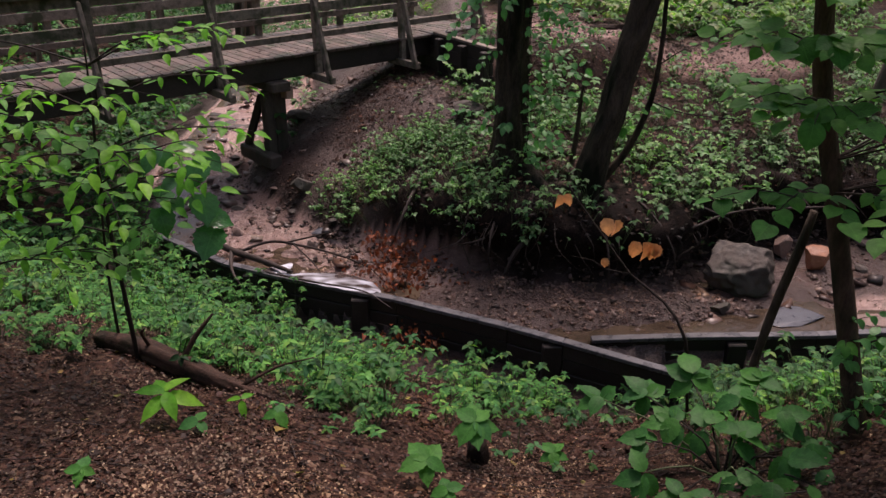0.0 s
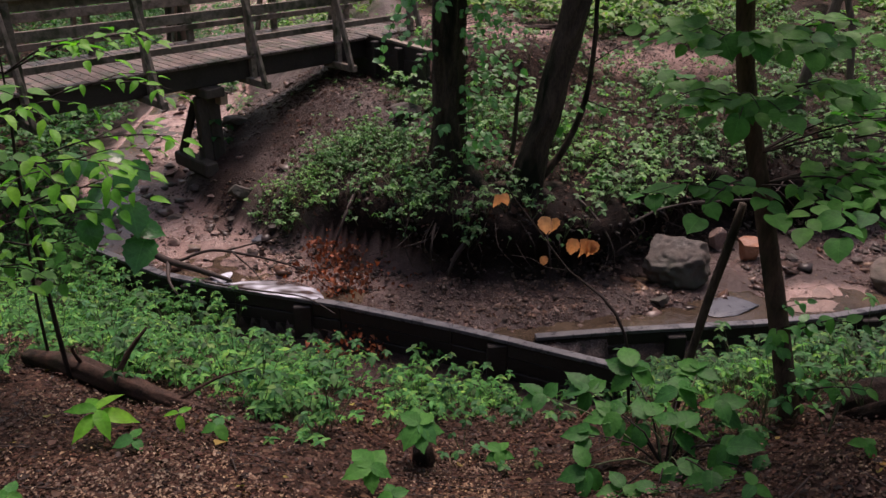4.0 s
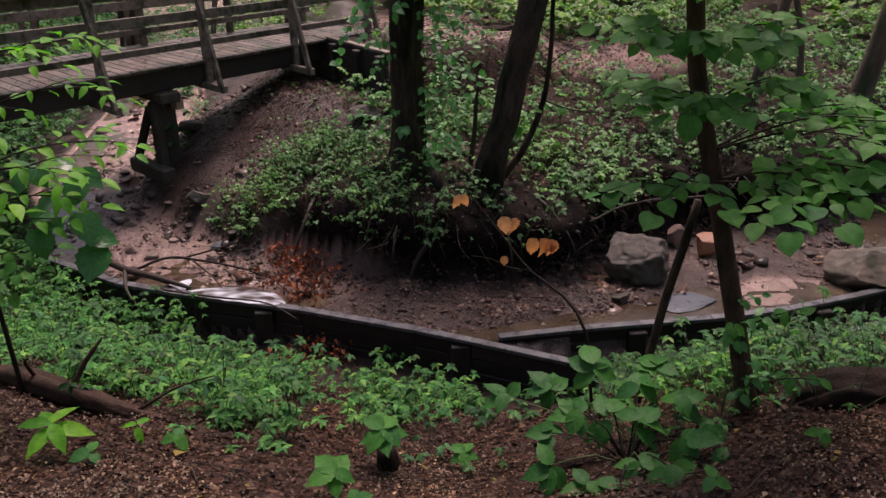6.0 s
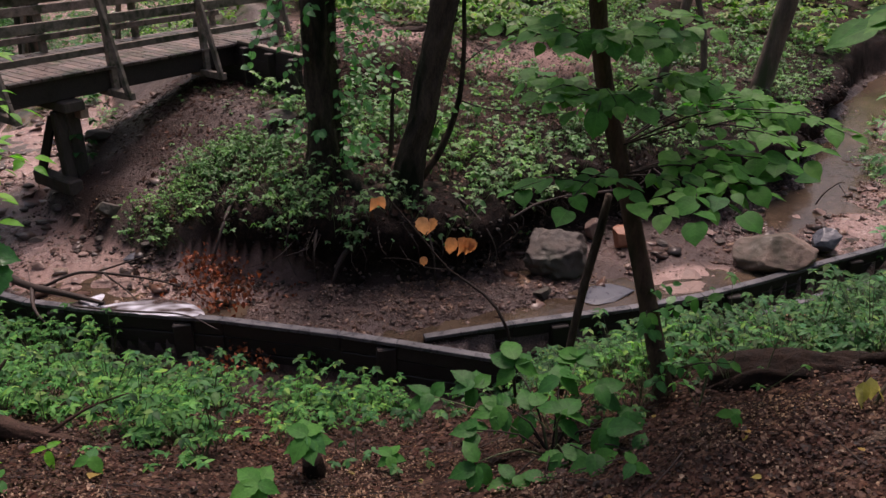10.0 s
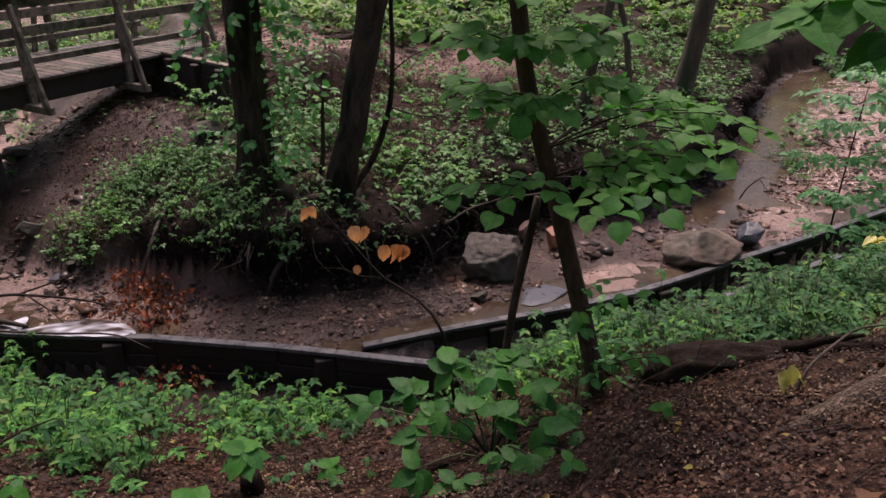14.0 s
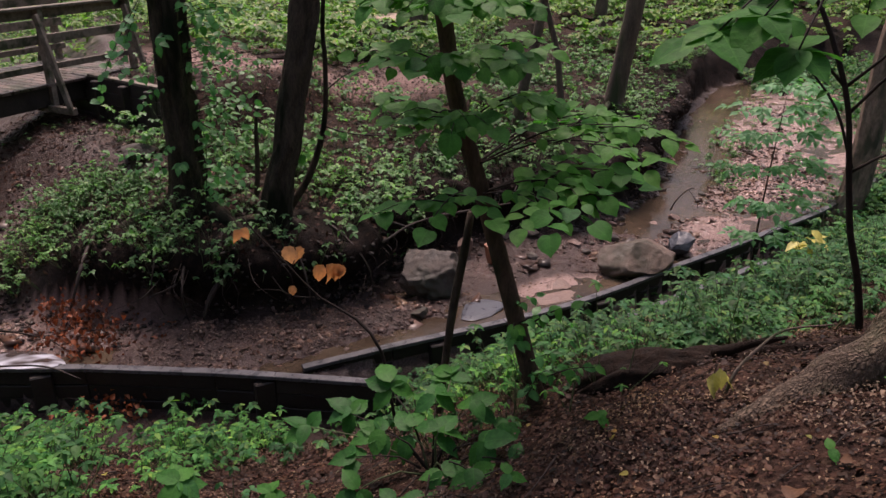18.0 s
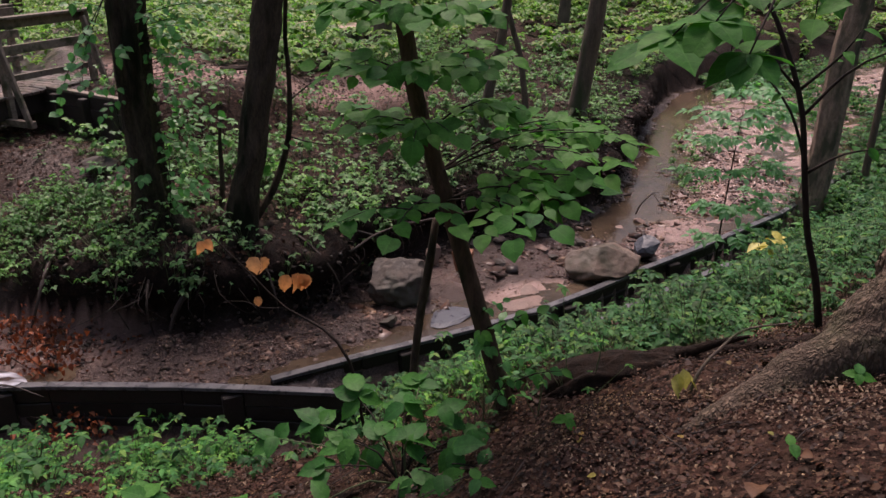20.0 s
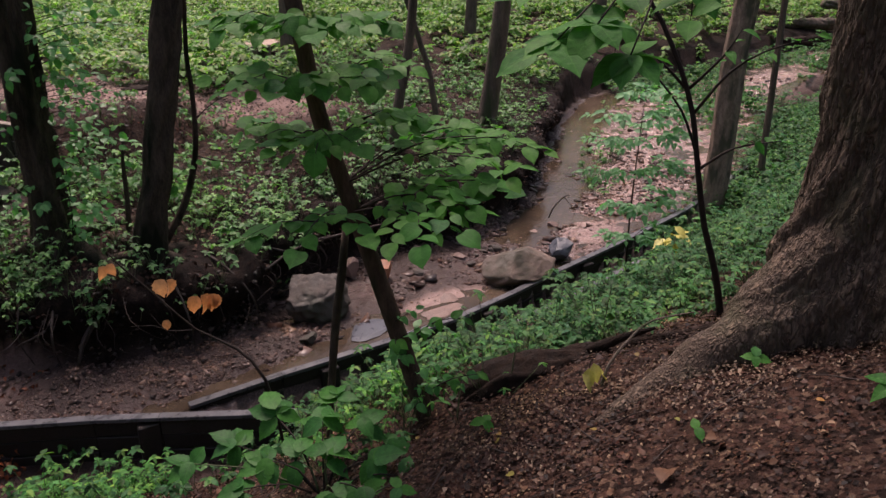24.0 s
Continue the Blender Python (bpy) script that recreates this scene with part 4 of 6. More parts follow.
def oak_butt(parent, axis_x, axis_y):
    """The foot of the oak: a furrowed bole that spreads into buttress roots, as one skin."""
    n, zs = 420, np.concatenate([np.arange(2.05, 3.5, 0.014), np.arange(3.5, 5.1, 0.02)])
    th = np.arange(n) * 2 * math.pi / n
    T, Z = np.meshgrid(th, zs)
    bole = np.interp(Z, [2.0, 2.6, 3.0, 3.3, 3.7, 4.3, 5.1], [0.48, 0.41, 0.355, 0.325, 0.3, 0.285, 0.275])
    R = bole.copy()
    # each root: heading, how far it reaches at each height, how broad it is
    for deg, reach, broad in ((169, (2.0, 1.68, 1.4, 0.92, 0.6, 0.39, 0.29), 0.17), (256, (1.5, 1.2, 1.0, 0.8, 0.56, 0.4, 0.3), 0.2), (318, (1.6, 1.2, 0.95, 0.7, 0.5, 0.4, 0.3), 0.22), (50, (1.6, 1.4, 1.15, 0.8, 0.55, 0.42, 0.3), 0.24), (208, (0.85, 0.68, 0.57, 0.5, 0.42, 0.35, 0.29), 0.15)):
        out = np.interp(Z, [2.05, 2.4, 2.56, 2.78, 3.02, 3.3, 3.7], reach)
        away = (T - math.radians(deg) + 0.1 * vnoise(Z, Z * 0, 0.5, deg) + math.pi) % (2 * math.pi) - math.pi
        w = broad * (1 + 0.5 * ramp(Z, 2.6, 3.4)) / np.maximum(0.34, 0.62 * out)
        R = np.maximum(R, bole + np.clip(out - bole, 0, 3) * np.exp(-np.abs(away / w) ** 1.7))
    # wandering ridges with cracks across them
    C, S = np.cos(T), np.sin(T)
    run = Z + 0.6 * (bole - R)
    wander = 2.4 * vnoise(1.4 * C + 5, 1.4 * S + 2.4 * run, 0.6, 31) + 1.3 * vnoise(4 * C, 4 * S + 6 * run, 0.6, 34) + 0.5 * vnoise(9 * C, 9 * S + 15 * run, 0.6, 35)
    ridge = np.abs(np.sin(22 * T + wander)) ** 0.55
    cross = np.abs(vnoise(5 * C + 3 * run, 5 * S + 9 * run, 0.35, 36)) ** 0.4
    rough = vnoise(22 * C, 22 * S + 26 * run, 0.6, 37) + 0.6 * vnoise(48 * C, 48 * S + 60 * run, 0.6, 38)
    R = R - 0.018 * (1 - ridge) - 0.014 * (1 - cross) + 0.003 * rough + 0.03 * vnoise(2.2 * C, 2.2 * S + 2.5 * run, 0.5, 39)
    V = np.stack([axis_x - 0.02 * (Z - 2.6) + R * C, axis_y + R * S, Z + 0.004 * rough], -1).reshape(-1, 3)
    m = len(zs)
    i = np.arange((m - 1) * n).reshape(m - 1, n)
    j = np.roll(i, -1, 1)
    return quick("root_flare", V - np.array(parent.location), [np.stack([i, j, j + n, i + n], -1).reshape(-1, 4)], M_oak, parent, "furrowed bark spreading into roots", True)


oak_butt(oak, 4.0, 1.95)
for k, (x, y, r0, dx, dy) in enumerate(((6.9, 17.5, 0.2, 0.1, 0.0), (9.6, 24.0, 0.28, -0.1, 0.1), (13.2, 19.5, 0.17, 0.25, 0.1), (16.5, 24.0, 0.25, 0.0, 0.2), (20.0, 21.5, 0.22, 0.3, 0.0), (25.0, 23.0, 0.3, -0.2, 0.0), (12.4, 30.0, 0.3, 0.1, 0.0), (17.0, 31.0, 0.28, 0.1, 0.1),
                                             (12.3, 8.6, 0.06, 0.1, 0.05), (-5.2, 21.0, 0.25, 0.1, 0), (-8.5, 17.0, 0.25, 0.1, 0), (-1.0, 27.0, 0.3, 0.1, 0), (21.0, 10.5, 0.22, 0.2, 0.0), (26.0, 12.5, 0.25, 0.1, 0.0))):
    z = float(height(x, y))
    tree("tree", "slender forest tree with brown bark" if r0 < 0.22 else "tall forest tree with grey-brown bark", [(x, y, z - 0.05, r0 * 1.25), (x + dx * 0.3, y + dy * 0.3, z + 0.7, r0), (x + dx, y + dy, z + 2.4, r0 * 0.93), (x + dx * 1.4, y + dy * 1.4, z + 3.8, r0 * 0.86)],
         [M_bark_grey, M_bark_sap][k % 2], seed=80 + k, roots=3, top=z + 7, limbs=4, crown=500, sides=14, group="forest trees")


# ---- stones, logs and dead wood ----
def boulder(label, at, radius, squash, seed, material, yaw=0.0, name="boulder", sink=0.25, cuts=4, smooth=False, faces=(), jag=0.25):
    bm = stone(radius, squash, seed, cuts, jag, faces)
    bmesh.ops.rotate(bm, verts=bm.verts, matrix=Matrix.Rotation(yaw, 3, 'Z'))
    low = min(v.co.z for v in bm.verts)
    me_at = (at[0], at[1], float(height(at[0], at[1])) - low * (1 - sink))
    ob = part(name, bm, material, None, smooth=smooth)
    ob.location = me_at
    return tagged(ob, label, "rock")


boulder("large grey-brown boulder sitting on the stream bed", (3.44, 8.1), 0.44, (0.98, 0.9, 0.86), 3, M_rock, 0.0, sink=0.42, cuts=5, faces=((-0.32, -0.4, 0.85, 0.52), (0.75, -0.5, 0.35, 0.78), (-0.55, -0.8, -0.05, 0.86), (0.3, 0.4, 0.8, 0.66)), jag=0.6, smooth=True)
boulder("broad tan sandstone boulder beside the timber wall", (6.12, 7.64), 0.53, (1.1, 0.74, 0.6), 8, M_rock_tan, 0.15, sink=0.45, cuts=5, faces=((-0.15, -0.75, 0.65, 0.5), (0.6, -0.2, 0.75, 0.6), (-0.75, -0.1, 0.6, 0.55), (0.1, 0.4, 0.9, 0.6)), jag=0.35, smooth=True)
boulder("rust-red rounded stone at the foot of the bank", (4.52, 8.5), 0.24, (0.9, 0.7, 0.75), 5, M_red_stone, 0.2)
boulder("pink weathered stone at the foot of the bank", (4.22, 8.85), 0.22, (0.9, 0.6, 0.8), 15, M_rock_pale, 0.9)
boulder("blue-grey slab leaning on the timber wall", (7.0, 7.8), 0.36, (0.7, 0.62, 0.5), 6, M_slate_and_sheen, 0.4, "stone_slab")
# patch of water built as a thin disc, sky reflection painted slate blue
boulder("flat blue-grey water patch, reflected sky in its colour", (3.82, 7.38), 0.42, (1.0, 0.62, 0.045), 9, M_slate_and_sheen, 0.1, "stone_slab", 0.3)
for x, y, r, sq, seed, yaw in ((4.72, 7.34, 0.42, 0.55, 19, 0.1), (5.3, 7.42, 0.4, 0.6, 23, 0.7), (5.0, 7.66, 0.24, 0.7, 29, 1.4)):
    boulder("flat tan sandstone slab sunk in the stream bed", (x, y), r, (1.0, sq, 0.07), seed, M_rock_pale, yaw, "stone_slab", 0.86, 4, jag=0.9)
boulder("flat grey slate by the bank foot", (-1.58, 9.45), 0.2, (1.1, 0.6, 0.16), 11, M_slate_and_sheen, 0.6, "stone_slab", 0.05)
boulder("grey slab half buried in the bank", (0.35, 10.75), 0.36, (1.0, 0.6, 0.3), 12, M_rock, 0.3, "stone_slab")
boulder("dark flat stone beside the bridge pier", (-2.35, 12.5), 0.3, (1.1, 0.8, 0.3), 13, M_rock, 0.3)
boulder("grey stone half sunk in wet mud", (-1.95, 10.2), 0.2, (1.0, 0.8, 0.6), 14, M_rock, 0.0)
boulder("grey stone half sunk in wet mud", (3.05, 7.5), 0.13, (1.1, 0.8, 0.5), 18, M_rock, 0.6)
rs = np.random.default_rng(21)
for k in range(64):
    # scattered stream stones, in the bend below the bridge and along the riffle
    if k < 36:
        x, y = rs.normal(-2.3, 0.6), rs.normal(10.6, 0.9)
    else:
        x, y = rs.uniform(4.6, 9.3), 0.0
        y = 7.9 + 0.22 * (x - 4.6) + rs.normal(0.65, 0.35)
    zz, nn, ss = land(np.array(x), np.array(y))
    if nn > -0.1 or ss > 0.25:
        continue
    boulder("wet brown stream stone", (x, y), rs.uniform(0.05, 0.15), (1.0, rs.uniform(0.6, 0.9), rs.uniform(0.25, 0.5)), 100 + k, [M_rock, M_rock, M_rock, M_rock_pale][k % 4], rs.random() * 6, "stone", 0.35, 2)


def log(name, label, pts, material, sides=12, stubs=(), category="log", furrow=0.0, ridges=9):
    at = pts[0][:3]
    lg = thing(name, label, category, at)
    many = max(sides, 10) if sides < 12 else (64 if furrow else 26)
    limb("trunk", pts, material, lg, at, many, flute=0.05, rough=0.05, seed=len(label), step=0.025 if furrow else 0.05, lump=(0.32 if furrow else 0.22) if sides > 9 else 0.1, furrow=furrow, ridges=ridges)
    for k, s in enumerate(stubs):
        limb("branch_stub", s, material, lg, at, 7, rough=0.1, seed=3 + k, lump=0.15)
    return lg


log("fallen_log", "brown fallen log lying across the leafy slope", [(-2.3, 4.5, 1.84, 0.05), (-1.95, 4.3, 1.88, 0.07), (-1.6, 4.1, 1.87, 0.062), (-1.3, 3.95, 1.85, 0.05), (-1.0, 3.8, 1.83, 0.036), (-0.6, 3.62, 1.8, 0.02)], M_log,
    stubs=([(-1.62, 4.1, 1.9, 0.02), (-1.54, 4.16, 2.05, 0.015), (-1.42, 4.2, 2.2, 0.008)], [(-1.85, 4.24, 1.92, 0.014), (-1.88, 4.2, 2.06, 0.01), (-1.82, 4.12, 2.14, 0.005)], [(-1.2, 3.9, 1.88, 0.012), (-1.0, 3.98, 1.96, 0.008), (-0.78, 4.02, 2.0, 0.004)]))
log("rotten_log", "black rotten log lying below the oak", [(2.34, 3.26, 1.92, 0.03), (2.41, 3.2, 2.02, 0.12), (2.52, 3.12, 2.12, 0.18), (2.68, 3.02, 2.18, 0.19), (2.9, 2.9, 2.24, 0.16), (3.15, 2.76, 2.31, 0.135), (3.4, 2.62, 2.4, 0.1), (3.7, 2.42, 2.46, 0.085)], M_rotten, 14,
    ([(3.0, 2.86, 2.38, 0.04), (3.1, 2.72, 2.5, 0.025), (3.25, 2.62, 2.56, 0.01)], [(2.7, 3.0, 2.28, 0.05), (2.78, 2.86, 2.3, 0.03), (2.85, 2.72, 2.3, 0.01)]), furrow=0.022, ridges=13)
M_rootbark = mottled("red_brown_root_bark", (0.022, 0.013, 0.01), (0.11, 0.063, 0.047), 9.0, (0.6, 0.95), 1.0, 0.02, (1, 1, 1.8), stain=(0.05, 0.06, 0.025))
limb("root", [(3.6, 1.3, 2.86, 0.05), (3.2, 1.22, 2.84, 0.07), (2.8, 1.28, 2.73, 0.065), (2.4, 1.36, 2.57, 0.05), (2.0, 1.42, 2.44, 0.03)], M_rootbark, oak, oak.location, 20, "red-brown root showing through leaf litter", flute=0.05, seed=61, step=0.04, lump=0.25)
log("dead_branch", "bare crooked stick leaning by the rotten log", [(2.66, 2.42, 2.44, 0.009), (2.74, 2.44, 2.58, 0.0085), (2.9, 2.47, 2.66, 0.0075), (3.08, 2.5, 2.7, 0.006), (3.35, 2.45, 2.7, 0.004)], M_bark_grey, 6, category="branch")
log("dead_branch", "bare wet branch lying over the timber wall", [(-3.2, 9.5, 0.42, 0.05), (-2.95, 9.1, 0.5, 0.05), (-2.6, 8.72, 0.52, 0.045), (-2.2, 8.42, 0.54, 0.035), (-1.75, 8.12, 0.52, 0.02)], M_root, 8,
    ([(-2.6, 8.72, 0.52, 0.03), (-2.5, 8.3, 0.45, 0.02), (-2.3, 7.95, 0.4, 0.01)],), "branch")
log("dead_branch", "thin dark branch lying on the wet mud", [(-2.62, 8.92, 0.38, 0.018), (-2.2, 9.1, 0.46, 0.018), (-1.75, 9.0, 0.44, 0.015), (-1.25, 8.75, 0.42, 0.011), (-0.85, 8.4, 0.42, 0.006)], M_twig, 6,
    ([(-2.0, 9.07, 0.46, 0.012), (-1.6, 9.22, 0.5, 0.009), (-1.25, 9.4, 0.52, 0.005)], [(-1.9, 9.05, 0.45, 0.012), (-1.6, 8.6, 0.42, 0.009), (-1.45, 8.3, 0.42, 0.005)]), "branch")
log("dead_branch", "thin wet branch caught on the wall cap", [(-2.05, 8.12, 0.52, 0.012), (-1.5, 7.92, 0.5, 0.012), (-0.9, 7.66, 0.52, 0.009), (-0.55, 7.4, 0.44, 0.005)], M_root, 6, category="branch")
log("fallen_log", "dark log edging the path", [(1.45, 12.75, 2.0, 0.07), (1.8, 12.72, 2.06, 0.075), (2.25, 12.6, 2.08, 0.06)], M_rotten)
log("fallen_log", "dark log edging the path", [(2.55, 13.95, 2.3, 0.07), (3.0, 13.9, 2.32, 0.075), (3.5, 13.95, 2.36, 0.06)], M_rotten)
log("fallen_log", "pale fallen trunk across the far stream", [(26.5, 19.5, 1.5, 0.2), (30.5, 18.6, 1.3, 0.2), (34, 17.6, 1.0, 0.17)], M_bark_grey)
log("fallen_log", "pale fallen trunk across the far stream", [(28, 18.2, 2.2, 0.16), (31, 17.0, 2.0, 0.15), (35, 15.6, 1.7, 0.12)], M_bark_grey)
log("fallen_log", "dark fallen trunk on the far bank", [(24.5, 19.0, 0.85, 0.22), (28.5, 17.4, 0.9, 0.22), (33, 15.4, 0.9, 0.2)], M_rotten)
log("dead_branch", "small forked stick standing in the shallow stream", [(7.9, 9.2, 0.4, 0.012), (8.0, 9.2, 0.56, 0.01), (8.25, 9.25, 0.68, 0.008), (8.42, 9.3, 0.66, 0.005)], M_twig, 6, ([(8.25, 9.25, 0.68, 0.006), (8.38, 9.2, 0.5, 0.005), (8.44, 9.2, 0.36, 0.004)],), "branch")
# box steps of the far path
for k, (x, y) in enumerate(((4.0, 17.7), (5.7, 19.4))):
    z = float(height(x, y))
    st = thing("path_step", "pale wooden box step on the far path", "step", (x, y, z), "path steps")
    a, b = Vector((x - 1.1, y - 0.45 + 0.9, z + 0.12)), Vector((x + 1.0, y - 0.45 - 0.75, z + 0.12))
    side = Vector((0.62, 0.79, 0))
    part("riser", shift(box(a, b, 0.1, 0.26), st.location), M_rail, st)
    for j in range(8):
        part("tread", shift(box(a + side * (0.12 + 0.15 * j) + Vector((0, 0, 0.14)), b + side * (0.12 + 0.15 * j) + Vector((0, 0, 0.14)), 0.14, 0.04, bevel=0.004), st.location), M_plank_pale, st)

# roots and rootlets hanging in the undercut bank
rr = np.random.default_rng(31)
rootwork = thing("bank_roots", "tangle of bare roots hanging from the undercut bank", "roots", (1.2, 8.3, 0.9))
foot_line = np.array([(-1.3, 9.2), (-0.3, 8.6), (0.7, 8.15), (1.4, 8.0), (2.4, 8.15), (3.1, 8.65), (3.8, 9.2), (4.9, 9.4), (6.2, 9.3), (7.2, 9.6), (8.2, 10.15)])
seg = np.concatenate([[0], np.cumsum(np.hypot(*np.diff(foot_line, axis=0).T))])
for k in range(60):
    q = rr.uniform(1.8, seg[-1] * (0.72 if k % 3 else 1.0))
    x, y = np.interp(q, seg, foot_line[:, 0]), np.interp(q, seg, foot_line[:, 1])
    q2 = min(seg[-1], q + 0.02)
    tx, ty = np.interp(q2, seg, foot_line[:, 0]) - x, np.interp(q2, seg, foot_line[:, 1]) - y
    nrm = np.array([ty, -tx]) / (np.hypot(tx, ty) + 1e-9)
    tan = np.array([tx, ty]) / (np.hypot(tx, ty) + 1e-9)
    w, r0 = rr.normal(0, 0.35), rr.choice([0.004, 0.007, 0.011, 0.018], p=[0.4, 0.35, 0.18, 0.07])
    o = rr.uniform(0.12, 0.3)
    top, drop = rr.uniform(0.95, 1.15), rr.uniform(0.3, 0.65)
    line = []
    for f, out in ((0, o - 0.35), (0.3, o), (0.65, o + rr.uniform(-0.05, 0.1)), (1.0, o - rr.uniform(0.0, 0.25))):
        p = np.array([x, y]) + nrm * out + tan * (w * f + rr.normal(0, 0.04))
        line.append((p[0], p[1], top - drop * f, r0 * (1 - 0.7 * f)))
    limb("root", line, M_root, rootwork, (1.2, 8.3, 0.9), 6, rough=0.1, seed=k, step=0.1)
for k, (x, y, dx) in enumerate(((0.45, 8.95, -0.25), (1.15, 8.75, -0.3), (1.75, 8.5, 0.1), (2.2, 8.6, 0.45), (-0.2, 9.2, -0.4))):
    r0 = rr.uniform(0.012, 0.026)
    z0 = float(height(x, y))
    line = [(x, y + 0.25, z0 + 0.0, r0), (x + dx * 0.3, y - 0.1, z0 + 0.0, r0 * 0.95), (x + dx * 0.6, y - 0.5, z0 - 0.12, r0 * 0.8), (x + dx * 0.9, y - 0.62 - 0.1 * rr.random(), z0 - 0.4, r0 * 0.6), (x + dx * 1.1 + rr.normal(0, 0.1), y - 0.6, z0 - 0.75, r0 * 0.3)]
    limb("root", line, M_root, rootwork, (1.2, 8.3, 0.9), 8, rough=0.1, lump=0.15, seed=200 + k, step=0.06)
log("root", "thick bare root running along the bank lip", [(1.6, 8.72, 1.15, 0.04), (1.2, 8.35, 1.0, 0.035), (0.85, 8.1, 0.82, 0.028), (0.7, 7.98, 0.55, 0.015)], M_root, 8, category="root")
log("root", "thin bare root sticking out of the bank", [(2.3, 8.35, 1.0, 0.02), (2.8, 8.3, 0.98, 0.018), (3.3, 8.5, 1.08, 0.014), (3.9, 8.7, 1.1, 0.008)], M_root, 6, category="root")
log("root", "thin bare root sticking out of the bank", [(3.6, 8.95, 0.95, 0.02), (4.3, 8.95, 0.98, 0.018), (5.0, 9.05, 0.96, 0.01)], M_root, 6, category="root")


# ---- plants near the camera, leaf by leaf ----
def leaf_mesh(name, shape, material):
    v, f = shape
    ob = quick(name, v, f, material, smooth=True)
    me = ob.data
    bpy.data.objects.remove(ob)
    return me


MESH = {"broad": leaf_mesh("broad_leaf", LEAF_ROUND, M_leaf_near), "mid": leaf_mesh("oval_leaf", LEAF_WIDE, M_leaf_mid), "wide": leaf_mesh("wide_leaf", LEAF_WIDE, M_leaf_near), "point": leaf_mesh("pointed_leaf", LEAF_POINT, M_leaf_near),
        "lime": leaf_mesh("lime_leaf", LEAF_OVAL, M_leaf_yellowgreen), "limeslim": leaf_mesh("lime_slim_leaf", leaf_shape(0.21, 0.25, 0.3, plain=8), M_leaf_yellowgreen), "glossy": leaf_mesh("glossy_leaf", LEAF_BROAD, M_leaf_glossy), "creeper": leaf_mesh("creeper_leaf", LEAF_POINT, M_leaf_creeper), "deep": leaf_mesh("deep_leaf", LEAF_DEEP, M_leaf_deep), "orange": leaf_mesh("dead_leaf", leaf_shape(0.4, 0.9, 0.45, 0.1, 11), M_orange),
        "slim": leaf_mesh("slim_leaf", LEAF_OVAL, M_leaf_near), "pale": leaf_mesh("pale_leaf", LEAF_ROUND, M_leaf_pale), "paleslim": leaf_mesh("pale_slim_leaf", LEAF_OVAL, M_leaf_pale), "yellow": leaf_mesh("yellow_leaf", LEAF_OVAL, M_yellow)}
rl = np.random.default_rng(77)


def put_leaf(kind, parent, p, yaw, size, pitch=-0.15, roll=0.0, face=0.45, wild=0.25, origin=None):
    c = np.array([-p[0], -p[1]]) / (math.hypot(p[0], p[1]) + 1e-9)
    right, ahead = np.array([math.cos(yaw), math.sin(yaw)]), np.array([-math.sin(yaw), math.cos(yaw)])
    pitch += -face * float(ahead @ c) + rl.normal(0, wild)
    roll += face * float(right @ c) + rl.normal(0, wild)
    m = Matrix(turned(np.array(yaw), np.array(pitch), np.array(roll)).tolist()).to_4x4()
    ob = new("leaf", MESH[kind])
    ob.parent = parent
    ob.matrix_basis = Matrix.Translation(Vector(p) - (origin or parent.location)) @ m @ Matrix.Diagonal((size, size, size, 1))
    return ob


def twig(parent, pts, count, kind, size, start=0.2, radius=0.006, spread=0.95, face=0.45, material=None, pitch=-0.15, wild=0.25, pinnate=False):
    """A twig with leaves set by turns left and right, and one at its tip."""
    pts = [(*p, radius * (1 - 0.75 * k / (len(pts) - 1))) for k, p in enumerate(pts)]
    bough = limb("twig", pts, material or M_twig, parent, parent.location, 5, seed=count, step=0.08)
    line = smooth_line(pts, 0.05) if len(pts) > 2 else np.array(pts)
    if len(line) < 3:
        line = np.array([pts[0], [(a + b) / 2 for a, b in zip(*pts)], pts[1]])
    for k in range(count):
        f = start + (1 - start) * k / max(1, count - 1)
        i = f * (len(line) - 1)
        p = line[int(i)] + (line[min(len(line) - 1, int(i) + 1)] - line[int(i)]) * (i - int(i))
        d = line[min(len(line) - 1, int(i) + 1)] - line[max(0, int(i) - 1)]
        head = math.atan2(-d[0], d[1])
        last = k == count - 1
        sides = (0,) if last else ((-1, 1) if pinnate else ((-1) ** k,))
        for sgn in sides:
            s = size * rl.uniform(0.7, 1.15)
            put_leaf(kind, bough, p[:3] + np.array([0, 0, rl.normal(0, 0.008)]), head + sgn * (spread + rl.normal(0, 0.2)), s, pitch, face=face, wild=wild, origin=parent.location.copy())


